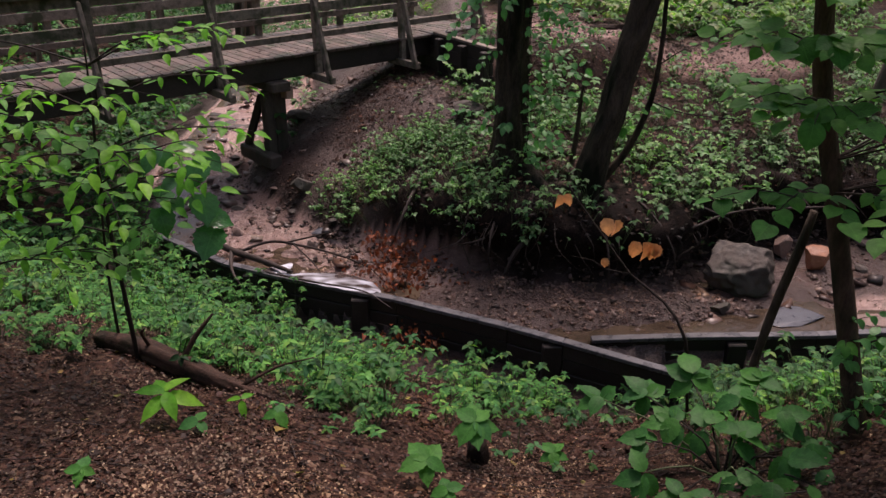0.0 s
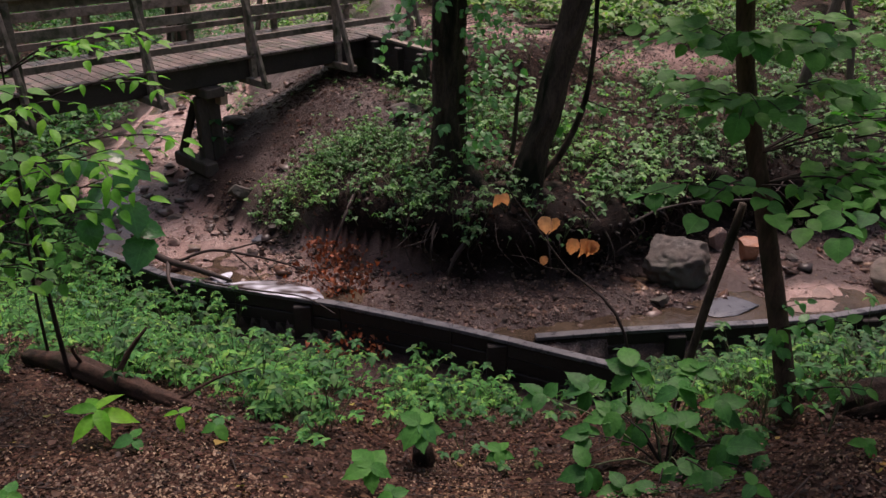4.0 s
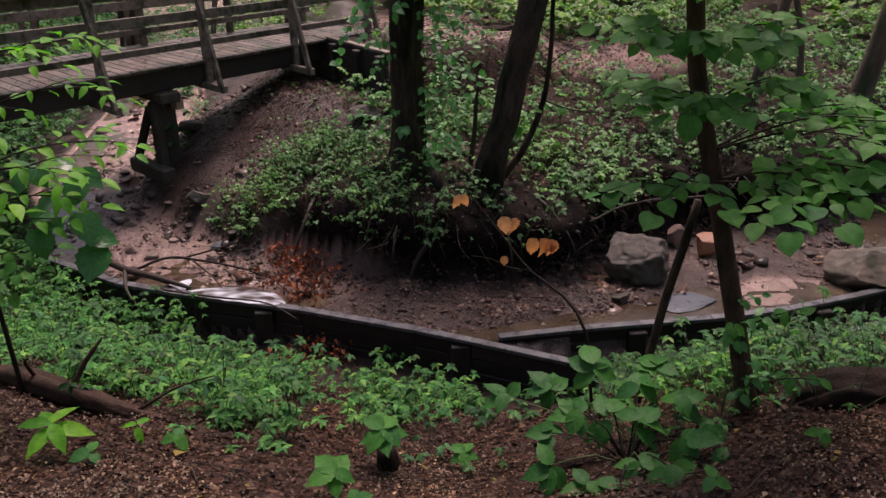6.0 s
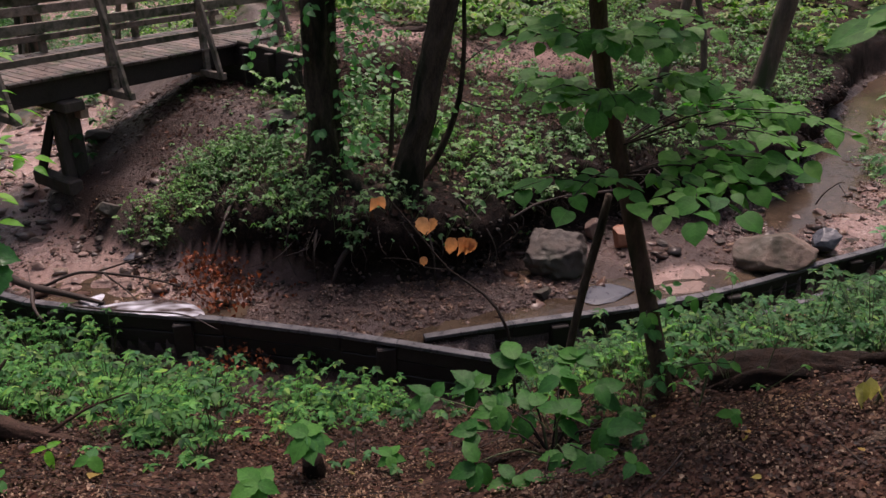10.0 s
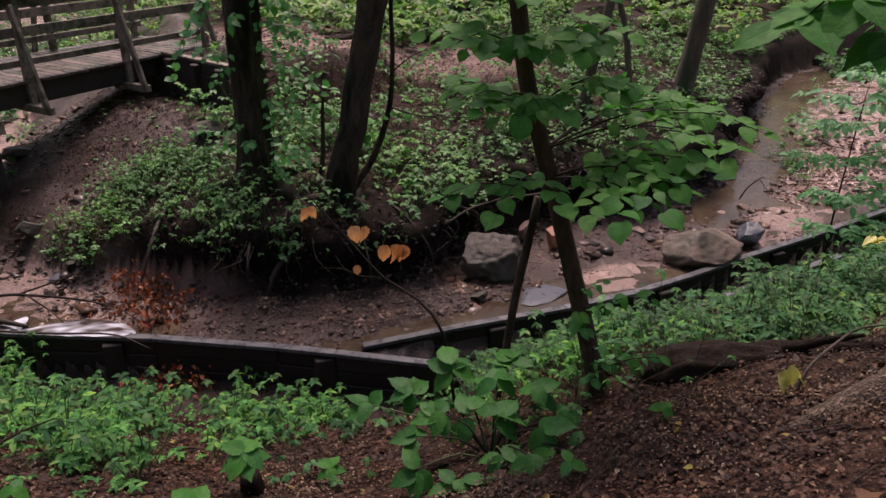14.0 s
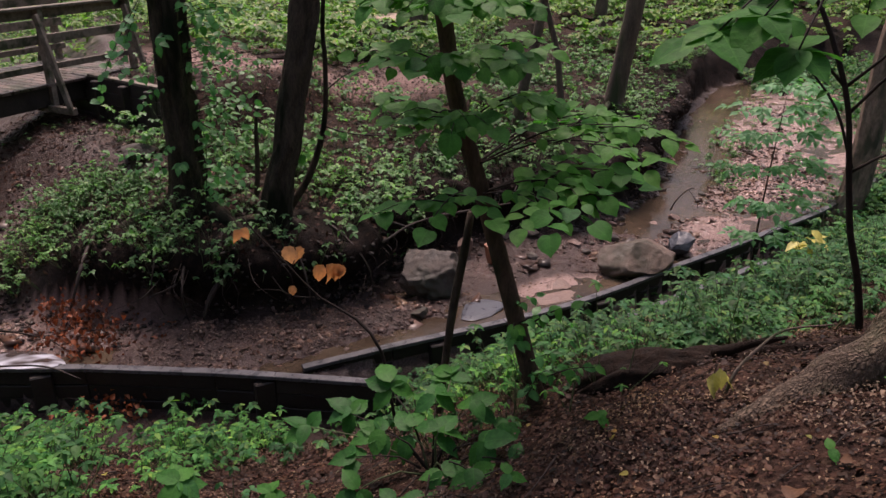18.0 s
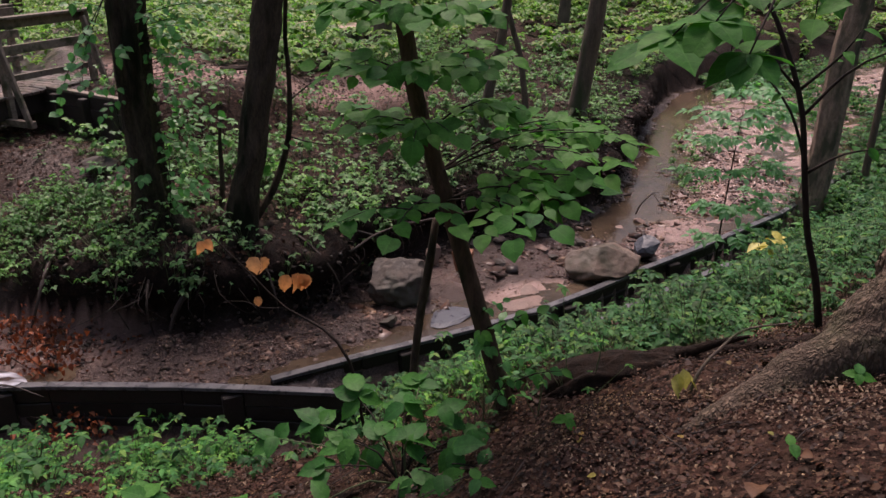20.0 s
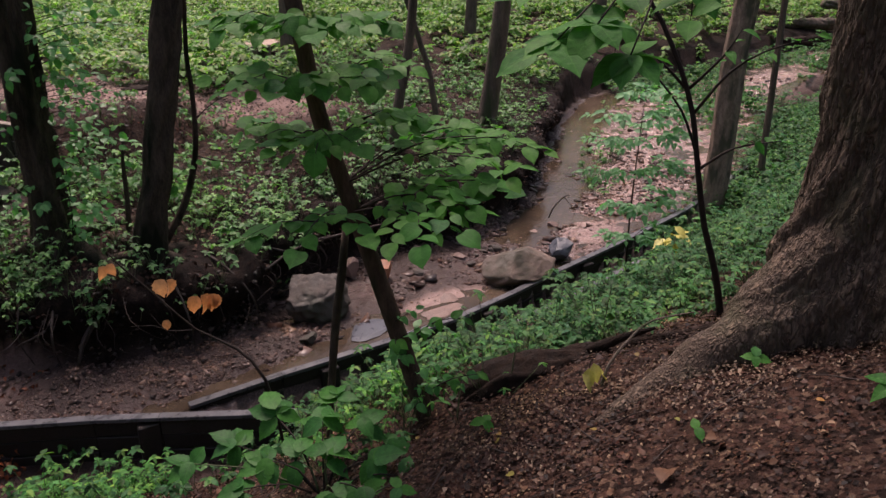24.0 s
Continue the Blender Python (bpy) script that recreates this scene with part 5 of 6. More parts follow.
def tier(parent, hub, degrees, reach, kinds, size, per=6, rise=0.15, face=0.25, radius=0.006):
    """A storey of boughs from one height: each bough with two side shoots, all in leaf."""
    for k, a in enumerate(degrees):
        a = math.radians(a + rl.normal(0, 6))
        r = reach * rl.uniform(0.8, 1.15)
        u = np.array([math.cos(a), math.sin(a)])
        z = rise * rl.uniform(0.7, 1.3)
        at = lambda f, h: (hub[0] + u[0] * r * f, hub[1] + u[1] * r * f, hub[2] + h)
        kind = kinds[k % len(kinds)]
        twig(parent, [at(0, 0), at(0.4, z), at(0.75, z * 1.15), at(1.0, z * 0.8)], per + 1, kind, size, 0.35, radius, face=face, pitch=-0.05)
        for f, sg in ((0.45, 1), (0.65, -1)):
            b = a + sg * 0.75
            w = np.array([math.cos(b), math.sin(b)]) * r * 0.5
            s0 = at(f, z * (0.7 + 0.6 * f))
            twig(parent, [s0, (s0[0] + w[0] * 0.5, s0[1] + w[1] * 0.5, s0[2] + 0.04), (s0[0] + w[0], s0[1] + w[1], s0[2] + 0.0)], per - 1, kind, size * 0.95, 0.3, radius * 0.7, face=face, pitch=-0.05)


# broad-leaved tiers on the sapling
tier(sap, (1.87, 3.56, 3.24), (225, 262, 284, 303, 322, 340), 0.76, ("broad", "mid", "broad", "mid", "broad"), 0.115, 7, 0.13, 0.12)
tier(sap, (1.85, 3.57, 3.4), (310, 328, 345, 5), 0.9, ("mid", "mid", "point"), 0.115, 9, 0.2, 0.1)
tier(sap, (1.8, 3.6, 3.6), (190, 225, 255, 300, 335), 0.48, ("broad", "mid"), 0.11, 6, 0.12, 0.3)
tier(sap, (1.75, 3.64, 3.88), (190, 225, 260, 300, 340), 0.42, ("mid", "broad"), 0.11, 6, 0.1, 0.3)
tier(sap, (1.72, 3.66, 4.12), (185, 220, 255, 290, 330), 0.45, ("broad", "mid"), 0.11, 6, 0.1, 0.35)
twig(sap, [(2.16, 3.38, 2.1), (2.25, 3.15, 2.3), (2.32, 3.0, 2.38)], 6, "point", 0.08)
twig(sap, [(2.1, 3.42, 2.45), (2.25, 3.3, 2.6), (2.36, 3.2, 2.62)], 6, "point", 0.08)
twig(sap, [(2.08, 3.42, 2.4), (1.95, 3.25, 2.6), (1.9, 3.15, 2.62)], 5, "point", 0.08)
ivy = thing("vine", "small-leaved creeper winding up the slim sapling", "vine", (2.15, 3.3, 2.0))
for k, (z, dx) in enumerate(((2.02, 0.1), (2.12, -0.09), (2.22, 0.1), (2.32, 0.12), (2.44, -0.08), (2.56, 0.11), (2.66, 0.08))):
    x0, y0 = float(np.interp(z, [1.95, 2.49, 2.84], [2.19, 2.07, 1.99])), float(np.interp(z, [1.95, 2.49, 2.84], [3.36, 3.43, 3.49]))
    twig(ivy, [(x0, y0 - 0.055, z - 0.05), (x0 + dx * 0.6, y0 - 0.1, z), (x0 + dx * 1.3, y0 - 0.12, z + 0.02)], 5, "creeper", 0.065, 0.1, 0.003, face=0.4)
# black forked sapling: its arms, and big drooping leaves
for pts in ([(3.89, 3.06, 3.6), (4.0, 2.92, 3.85), (4.12, 2.78, 3.98), (4.3, 2.6, 4.06)], [(3.87, 3.09, 3.75), (3.98, 2.95, 3.95), (4.02, 2.88, 4.1)],
            [(3.86, 3.1, 3.75), (3.72, 3.2, 3.92), (3.62, 3.3, 3.98)], [(3.93, 3.0, 3.3), (3.86, 3.12, 3.62), (3.74, 3.26, 3.85), (3.66, 3.3, 4.05)], [(3.93, 3.01, 3.27), (4.1, 2.9, 3.4), (4.4, 2.8, 3.42)]):
    twig(thin, pts, 4, "slim", 0.1, 0.5, 0.011)
over = thing("overhanging_branch", "leafy branch with large oval leaves hanging into view", "branch", (2.6, 2.2, 4.5))
for pts, c in (([(2.75, 2.1, 4.62), (2.45, 2.1, 4.45), (2.2, 2.1, 4.3), (1.98, 2.14, 4.22)], 7), ([(2.45, 2.1, 4.45), (2.3, 2.05, 4.33), (2.22, 2.0, 4.2)], 5),
               ([(2.75, 2.1, 4.62), (2.6, 2.0, 4.42), (2.5, 1.92, 4.3)], 6), ([(2.45, 2.1, 4.45), (2.25, 2.25, 4.42), (2.05, 2.35, 4.38)], 6)):
    twig(over, pts, c, "wide", 0.15, 0.3, 0.006, face=0.35, pitch=0.0)
for p, n, s in (((1.95, 1.99, 4.27), 6, 0.19), ((2.04, 1.9, 4.32), 5, 0.17), ((2.14, 1.84, 4.22), 6, 0.17)):
    a0 = rl.random() * 6
    limb("twig", [(2.75, 2.1, 4.62, 0.006), (0.5 * (2.75 + p[0]), 0.5 * (2.1 + p[1]) + 0.03, 0.5 * (4.62 + p[2]) + 0.05, 0.005), (*p, 0.003)], M_twig, over, over.location, 5)
    for k in range(n):
        put_leaf("wide", over, p, a0 + k * 2 * math.pi / n + rl.normal(0, 0.15), s * rl.uniform(0.8, 1.1), -0.1, face=0.3, wild=0.12)
limb("branch", [(3.97, 1.96, 4.9, 0.05), (3.4, 2.05, 4.85, 0.03), (2.75, 2.1, 4.62, 0.012)], M_bark_dark, over, over.location, 7)

# leafy shrub on the near slope
shrub = thing("shrub", "green shrub with broad compound leaves growing from leaf litter", "shrub", (1.42, 3.1, 1.9))
for k, (x, y, z, n, size) in enumerate(((0.86, 3.52, 2.06, 5, 0.17), (1.1, 3.48, 2.1, 5, 0.18), (1.34, 3.53, 2.17, 5, 0.2), (1.34, 3.24, 2.06, 4, 0.19), (1.53, 3.33, 2.18, 5, 0.2), (1.64, 2.95, 2.12, 5, 0.19), (0.98, 3.0, 2.0, 4, 0.17), (1.5, 2.78, 2.1, 4, 0.17), (1.26, 2.8, 2.02, 4, 0.16), (1.68, 3.46, 2.2, 5, 0.17), (1.82, 3.08, 2.08, 4, 0.16), (1.2, 3.3, 2.08, 5, 0.18), (1.46, 3.12, 2.12, 5, 0.19), (1.04, 3.22, 2.02, 4, 0.16), (1.7, 3.22, 2.16, 5, 0.18), (1.4, 2.92, 2.04, 5, 0.17), (1.12, 2.86, 1.98, 4, 0.15), (1.72, 2.78, 2.1, 4, 0.16))):
    mid = (0.45 * x + 0.55 * 1.42, 0.45 * y + 0.55 * 3.1, 1.9 + 0.62 * (z - 1.9) + 0.03)
    bough = limb("twig", [(1.42 + 0.02 * math.cos(k), 3.1 + 0.02 * math.sin(k), 1.84, 0.007), (*mid, 0.005), (x, y, z, 0.003)], M_stem if k % 3 == 0 else M_twig, shrub, shrub.location, 6, seed=k)
    head = math.atan2(-(x - 1.42), y - 3.1) + rl.normal(0, 0.3)
    for q in range(n):
        put_leaf("deep", bough, (x, y, z + 0.02 * rl.normal()), head + (q - (n - 1) / 2) * (4.4 / n) + rl.normal(0, 0.1), 0.88 * size * (1.1 - 0.12 * abs(q - (n - 1) / 2)), -0.08, face=0.36, wild=0.2, origin=shrub.location.copy())
# twig with four clusters of dead orange leaves
dead = thing("dead_twig", "dark bare twig holding curled orange dead leaves", "twig", (1.44, 3.98, 1.72))
limb("stem", [(1.5, 3.94, 1.66, 0.011), (1.44, 3.98, 2.14, 0.01), (1.33, 4.13, 2.32, 0.009), (1.14, 4.25, 2.45, 0.006), (0.98, 4.38, 2.65, 0.005), (0.82, 4.49, 2.85, 0.005), (0.77, 4.52, 2.93, 0.004)], M_twig, dead, dead.location, 6)
limb("side_twig", [(1.14, 4.25, 2.45, 0.004), (1.0, 4.3, 2.46, 0.003), (0.92, 4.34, 2.5, 0.002), (0.8, 4.4, 2.5, 0.0015)], M_twig, dead, dead.location, 5)
for p, s in (((0.705, 4.46, 2.885), 0.085), ((0.765, 4.45, 2.895), 0.08), ((1.0, 4.34, 2.78), 0.115), ((1.03, 4.33, 2.77), 0.1), ((1.145, 4.26, 2.665), 0.11), ((1.19, 4.24, 2.665), 0.12), ((1.24, 4.23, 2.665), 0.11), ((1.265, 4.22, 2.66), 0.09), ((0.98, 4.26, 2.555), 0.065)):
    m = Matrix(turned(np.array(rl.normal(3.14, 0.25)), np.array(-1.25), np.array(rl.normal(0, 0.25))).tolist()).to_4x4()
    ob = new("leaf", MESH["orange"])
    ob.parent = dead
    ob.matrix_basis = Matrix.Translation(Vector(p) - dead.location) @ m @ Matrix.Diagonal((s * 0.95, s, s, 1))

# sapling at the left with lime-green sprays
lsap = thing("sapling", "thin dark sapling with lime-green leaf sprays", "tree", (-1.95, 4.2, 1.85))
limb("stem", [(-1.93, 4.2, 1.8, 0.016), (-1.94, 4.2, 2.42, 0.014), (-1.95, 4.2, 2.83, 0.012), (-1.95, 4.2, 3.14, 0.01), (-1.92, 4.21, 3.5, 0.007), (-1.9, 4.22, 3.9, 0.004)], M_twig, lsap, lsap.location, 7)
limb("stem", [(-2.14, 4.44, 1.75, 0.011), (-2.13, 4.44, 2.28, 0.01), (-2.1, 4.44, 2.67, 0.008), (-2.05, 4.4, 3.0, 0.004)], M_twig, lsap, lsap.location, 6)
tier(lsap, (-1.95, 4.2, 2.75), (210, 330), 0.5, ("point",), 0.09, 4, 0.08, 0.1)
tier(lsap, (-1.95, 4.2, 3.0), (190, 300, 345), 0.75, ("limeslim", "lime"), 0.105, 6, 0.1, 0.15)
tier(lsap, (-1.95, 4.2, 3.22), (180, 235, 300, 340, 10), 0.78, ("lime", "limeslim"), 0.11, 6, 0.1, 0.15)
tier(lsap, (-1.92, 4.21, 3.48), (185, 250, 320, 10), 0.78, ("limeslim",), 0.1, 6, 0.14, 0.15)
tier(lsap, (-1.9, 4.22, 3.72), (200, 335, 15), 0.8, ("limeslim", "lime"), 0.1, 6, 0.16, 0.2)
for p, yw, sz in (((-1.32, 4.16, 3.2), 2.6, 0.19), ((-1.36, 4.12, 3.02), 3.6, 0.19), ((-1.3, 4.08, 2.83), 3.0, 0.21), ((-1.55, 4.1, 3.28), 2.4, 0.16), ((-1.6, 4.08, 2.95), 3.9, 0.17), ((-1.46, 4.12, 3.12), 2.0, 0.16)):
    put_leaf("glossy", lsap, p, yw, sz, -0.35, face=0.3, wild=0.15)
twig(lsap, [(-1.95, 4.2, 3.05), (-1.7, 4.18, 3.22), (-1.5, 4.18, 3.26), (-1.34, 4.17, 3.21)], 4, "glossy", 0.15, 0.5, 0.005)
twig(lsap, [(-1.95, 4.2, 2.85), (-1.7, 4.12, 2.98), (-1.5, 4.1, 3.0), (-1.33, 4.09, 2.88)], 4, "glossy", 0.15, 0.5, 0.005)

lsap2 = thing("sapling", "thin sapling in lime-green leaf at the slope edge", "tree", (-2.75, 3.95, float(height(-2.75, 3.95))))
limb("stem", [(-2.75, 3.95, lsap2.location.z - 0.05, 0.014), (-2.74, 3.95, 2.6, 0.012), (-2.7, 3.96, 3.2, 0.008), (-2.66, 3.98, 3.8, 0.004)], M_twig, lsap2, lsap2.location, 7)
for z, heads in ((2.6, (300, 345, 20)), (2.9, (285, 325, 15)), (3.2, (275, 320, 5)), (3.5, (290, 335, 20))):
    tier(lsap2, (-2.7, 3.96, z), heads, 0.85, ("lime", "limeslim", "mid"), 0.105, 6, 0.12, 0.15)

# seedlings in the leaf litter
for label, x, y, h, n, s, kind in (("bright green seedling with pointed leaves", -1.38, 3.22, 0.2, 6, 0.13, "limeslim"), ("pale green seedling beside the log", -1.1, 3.52, 0.1, 3, 0.08, "limeslim"), ("small green seedling in litter", -1.2, 3.12, 0.08, 3, 0.07, "point"),
                                   ("small green seedling in litter", -1.53, 2.6, 0.06, 4, 0.06, "point"), ("green sprout on a mossy stump", 0.17, 3.4, 0.28, 8, 0.12, "point"), ("small green seedling in litter", -0.08, 2.95, 0.16, 5, 0.1, "point"),
                                   ("small green seedling in litter", -0.87, 3.36, 0.1, 3, 0.07, "point"), ("small green seedling in litter", 0.02, 2.72, 0.1, 4, 0.06, "point"), ("small green seedling in litter", 0.62, 3.5, 0.12, 5, 0.08, "point"),
                                   ("green seedling beside the oak root", 3.14, 1.9, 0.07, 4, 0.055, "point"), ("small green seedling in litter", 2.55, 1.72, 0.05, 2, 0.045, "point"), ("green fern-like sprig by the path", 3.02, 1.22, 0.08, 5, 0.09, "slim"),
                                   ("small green seedling in litter", 1.55, 2.5, 0.1, 3, 0.07, "point"), ("small green seedling in litter", 2.1, 2.62, 0.08, 3, 0.06, "point")):
    z = float(height(x, y))
    sd = thing("seedling", label, "seedling", (x, y, z), "seedlings")
    limb("stem", [(x, y, z - 0.03, 0.004), (x + 0.01, y, z + h * 0.5, 0.003), (x, y, z + h, 0.002)], M_stem, sd, sd.location, 5)
    a0 = rl.random() * 6
    for k in range(n):
        put_leaf(kind, sd, (x, y, z + h * (1 - 0.12 * (k % 2))), a0 + k * 2 * math.pi / n, s * 1.35 * rl.uniform(0.8, 1.1), -0.05, face=0.35, wild=0.12)
stump = log("stump", "small dark stump with a green sprout", [(0.2, 3.46, 1.55, 0.08), (0.19, 3.45, 1.72, 0.07), (0.18, 3.43, 1.82, 0.055)], M_rotten, 10, category="stump")
yl = thing("seedling", "pale yellow wilted leaves hanging on a stick", "seedling", (2.6, 2.45, 2.45))
limb("stem", [(2.6, 2.45, 2.42, 0.004), (2.62, 2.46, 2.56, 0.003), (2.63, 2.46, 2.62, 0.002)], M_twig, yl, yl.location, 5)
for k, (dx, dz) in enumerate(((0.0, 0.14), (0.03, 0.16), (-0.04, 0.12), (0.05, 0.12))):
    put_leaf("yellow", yl, (2.61 + dx, 2.45, 2.45 + dz), 2.6 + 0.5 * k, 0.11, -0.9, face=0.2)
yp = thing("yellow_plant", "wilting plant with pale yellow strap leaves", "plant", (5.55, 4.55, float(height(5.55, 4.55))))
for k in range(9):
    put_leaf("yellow", yp, (5.55 + rl.normal(0, 0.05), 4.55 + rl.normal(0, 0.05), yp.location.z + 0.42 + rl.normal(0, 0.06)), rl.random() * 6.28, 0.15, -0.4, face=0.3)
limb("stem", [(5.55, 4.55, yp.location.z - 0.03, 0.006), (5.56, 4.55, yp.location.z + 0.45, 0.004)], M_stem, yp, yp.location, 5)

# feathery sapling over the sandy bank
fz = float(height(6.9, 6.45))
fsap = thing("sapling", "slim sapling with feathery blue-green leaves", "tree", (6.9, 6.45, fz))
limb("stem", [(6.9, 6.45, fz - 0.05, 0.014), (6.9, 6.45, 1.2, 0.012), (6.92, 6.43, 2.0, 0.008), (6.95, 6.4, 2.8, 0.004)], M_twig, fsap, fsap.location, 6)
for z, reach, heads in ((1.1, 0.35, (200, 280, 340)), (1.5, 0.45, (190, 250, 310, 10)), (1.95, 0.5, (180, 235, 290, 345)), (2.3, 0.55, (170, 215, 265, 320, 20)), (2.6, 0.5, (190, 250, 310, 0)), (2.8, 0.4, (210, 290, 30))):
    tier(fsap, (6.92, 6.43, z), heads, reach * 1.1, ("paleslim",), 0.12, 10, 0.12, 0.2, 0.004)

# creeper on the ragged tree
vine = thing("vine", "leafy creeper with pale green sprays climbing the ragged tree", "vine", (0.95, 9.15, 1.5))
for pts, c in (([(1.0, 9.2, 1.5), (1.05, 9.15, 2.1), (1.02, 9.15, 2.8), (0.95, 9.15, 3.6), (0.98, 9.15, 4.3)], 26), ([(0.95, 9.0, 1.45), (1.02, 9.1, 1.9), (0.98, 9.15, 2.4)], 12), ([(0.9, 9.2, 3.7), (1.4, 9.05, 3.85), (1.9, 9.0, 3.8), (2.5, 9.0, 3.7)], 20)):
    twig(vine, pts, c, "creeper", 0.1, 0.05, 0.006, face=0.4, wild=0.35)
rv = np.random.default_rng(58)
for k in range(58):
    z = 1.4 + 2.85 * (k / 57) ** 0.9
    a = math.radians(rv.choice([rv.uniform(-75, 20), rv.uniform(185, 255)], p=[0.72, 0.28]))
    ln = (rv.uniform(0.35, 0.9) if math.cos(a) > 0 else rv.uniform(0.3, 0.55)) if z > 1.9 else rv.uniform(0.25, 0.5)
    ux, uy = math.cos(a), math.sin(a)
    p0 = (0.84 + 0.17 * ux, 9.42 + 0.17 * uy - 0.03, z)
    drop = rv.uniform(-0.12, 0.1)
    twig(vine, [p0, (p0[0] + ux * ln * 0.5, p0[1] + uy * ln * 0.5, z + 0.07), (p0[0] + ux * ln, p0[1] + uy * ln, z + drop)], 8, "creeper", rv.uniform(0.08, 0.12), 0.25, 0.005, face=0.4, wild=0.3)
hang = thing("hanging_branch", "thin twig with small green leaves hanging down", "branch", (0.3, 8.6, 3.9))
for pts, c in (([(0.62, 8.9, 3.95), (0.3, 8.6, 3.5), (0.1, 8.5, 3.15), (0.02, 8.45, 2.9)], 16), ([(0.62, 8.9, 3.95), (0.35, 8.6, 3.45), (0.28, 8.5, 3.15)], 12)):
    twig(hang, pts, c, "pale", 0.09, 0.3, 0.006, face=0.7, wild=0.4)
side = thing("hanging_branch", "thin dark branch reaching out from the young tree", "branch", (2.4, 8.85, 2.3))
twig(side, [(2.36, 8.86, 2.35), (2.7, 8.7, 2.25), (3.3, 8.6, 2.2), (3.75, 8.5, 2.18)], 7, "broad", 0.1, 0.0, 0.011)
twig(side, [(2.42, 8.85, 2.75), (2.7, 8.8, 2.95), (3.1, 8.8, 3.05)], 6, "broad", 0.1, 0.2, 0.009)
twig(side, [(1.95, 8.75, 1.8), (2.1, 8.6, 2.2), (2.3, 8.5, 2.35)], 6, "broad", 0.1, 0.3, 0.005)


LEAF_MID = leaf_shape(0.25, 0.3, 0.3, plain=5)

# ---- plant cover, fallen leaves and gravel that nobody could count ----
def scatter(rect, per_m2, mask, seed):
    """Places in a rectangle, thinned by mask(x, y, n, s) from 0 to 1."""
    r = np.random.default_rng(seed)
    x0, x1, y0, y1 = rect
    k = int((x1 - x0) * (y1 - y0) * per_m2)
    x, y = r.uniform(x0, x1, k), r.uniform(y0, y1, k)
    z, n, s = land(x, y)
    ok = r.random(k) < mask(x, y, n, s)
    x, y = lipped(x, y, z, n, s)
    return np.stack([x, y, z], -1)[ok], r


def cover(label, rect, per_m2, mask, tall, nodes, leaflets, size, shape, material, seed, spread=0.6, stems=True, name="ground_plants", droop=0.15, lean=(0, 0), wild=0.2):
    """Herbs: each has a few stalks, each stalk a whorl of leaflets."""
    p, r = scatter(rect, per_m2, mask, seed)
    g = thing(name, label, "plants", (0, 0, 0), kind="stuff")
    k = len(p)
    if not k:
        return g
    h = r.uniform(*tall, k)
    base = np.repeat(p, nodes, 0)
    hh = np.repeat(h, nodes) * r.uniform(0.45, 1.0, k * nodes)
    a, d = r.random(k * nodes) * 6.28, np.repeat(h, nodes) * spread * np.sqrt(r.random(k * nodes))
    top = base + np.stack([d * np.cos(a) + lean[0], d * np.sin(a) + lean[1], hh], -1)
    N = len(top)
    L = np.repeat(top, leaflets, 0)
    turn = np.repeat(r.random(N) * 6.28, leaflets) + np.tile(np.arange(leaflets) * 2 * math.pi / leaflets, N) + r.normal(0, 0.25, N * leaflets)
    sz = np.repeat(r.uniform(*size, N), leaflets) * r.uniform(0.7, 1.1, N * leaflets)
    v, f = leaves(L, turn, r.normal(-droop, wild, len(L)), r.normal(0, wild, len(L)), sz, shape)
    quick("foliage", v, f, material, g)
    if stems:
        rad = 0.003
        tri = np.array([(1, 0, 0), (-0.5, 0.87, 0), (-0.5, -0.87, 0)]) * rad
        lo, hi = base[:, None, :] + tri[None] * 1.6 - np.array([0, 0, 0.03]), top[:, None, :] + tri[None] * 0.7
        V = np.concatenate([lo, hi], 1).reshape(-1, 3)
        q = np.array([(0, 1, 4, 3), (1, 2, 5, 4), (2, 0, 3, 5)])
        quick("stems", V, [(q[None] + 6 * np.arange(N)[:, None, None]).reshape(-1, 4)], M_stem, g)
    return g


patch = lambda x, y, size, seed, lo=-0.1, hi=0.35: ramp(vnoise(x, y, size, seed) + 0.4 * vnoise(x, y, size * 0.35, seed + 1), lo, hi)
left_green = lambda x, y, n, s: ramp(n, 0.2 + 0.75 * ramp(x, -2.1, -1.3), 0.5 + 0.8 * ramp(x, -2.1, -1.3)) * ramp(n, 4.15 - 2.2 * ramp(x, -0.4, 1.0), 3.5 - 2.2 * ramp(x, -0.4, 1.0)) * ramp(x, 1.7, 0.6) * np.maximum(np.maximum(ramp(x, -0.75, -0.45), ramp(x, -2.15, -2.5) * 0.7), ramp(y - 3.72 + 0.514 * (x + 0.8), -0.12 + 0.16 * vnoise(x, y, 0.35, 15), 0.2)) * (0.12 + 0.88 * patch(x, y, 0.45, 30, -0.3, 0.3))
right_green = lambda x, y, n, s: ramp(n, 0.15, 0.45) * ramp(n, 4.1, 3.3) * ramp(x, 1.6, 3.2) * (0.12 + 0.88 * patch(x, y, 0.45, 33, -0.3, 0.3)) * ramp(np.hypot(x - 2.5, y - 3.0), 0.3, 0.7)
cover("low green woodland herbs covering the near slope", (-5.5, 1.8, 3.0, 9.6), 100, left_green, (0.04, 0.2), 3, 5, (0.028, 0.068), LEAF_MID, M_cover_bright, 41, 1.1, droop=0.0, wild=0.15)
cover("feathery green herbs on the near slope", (-5.5, 1.2, 3.5, 9.6), 38, left_green, (0.1, 0.34), 5, 5, (0.03, 0.078), LEAF_MID, M_cover_bright, 42, 0.9, droop=0.02, wild=0.15)
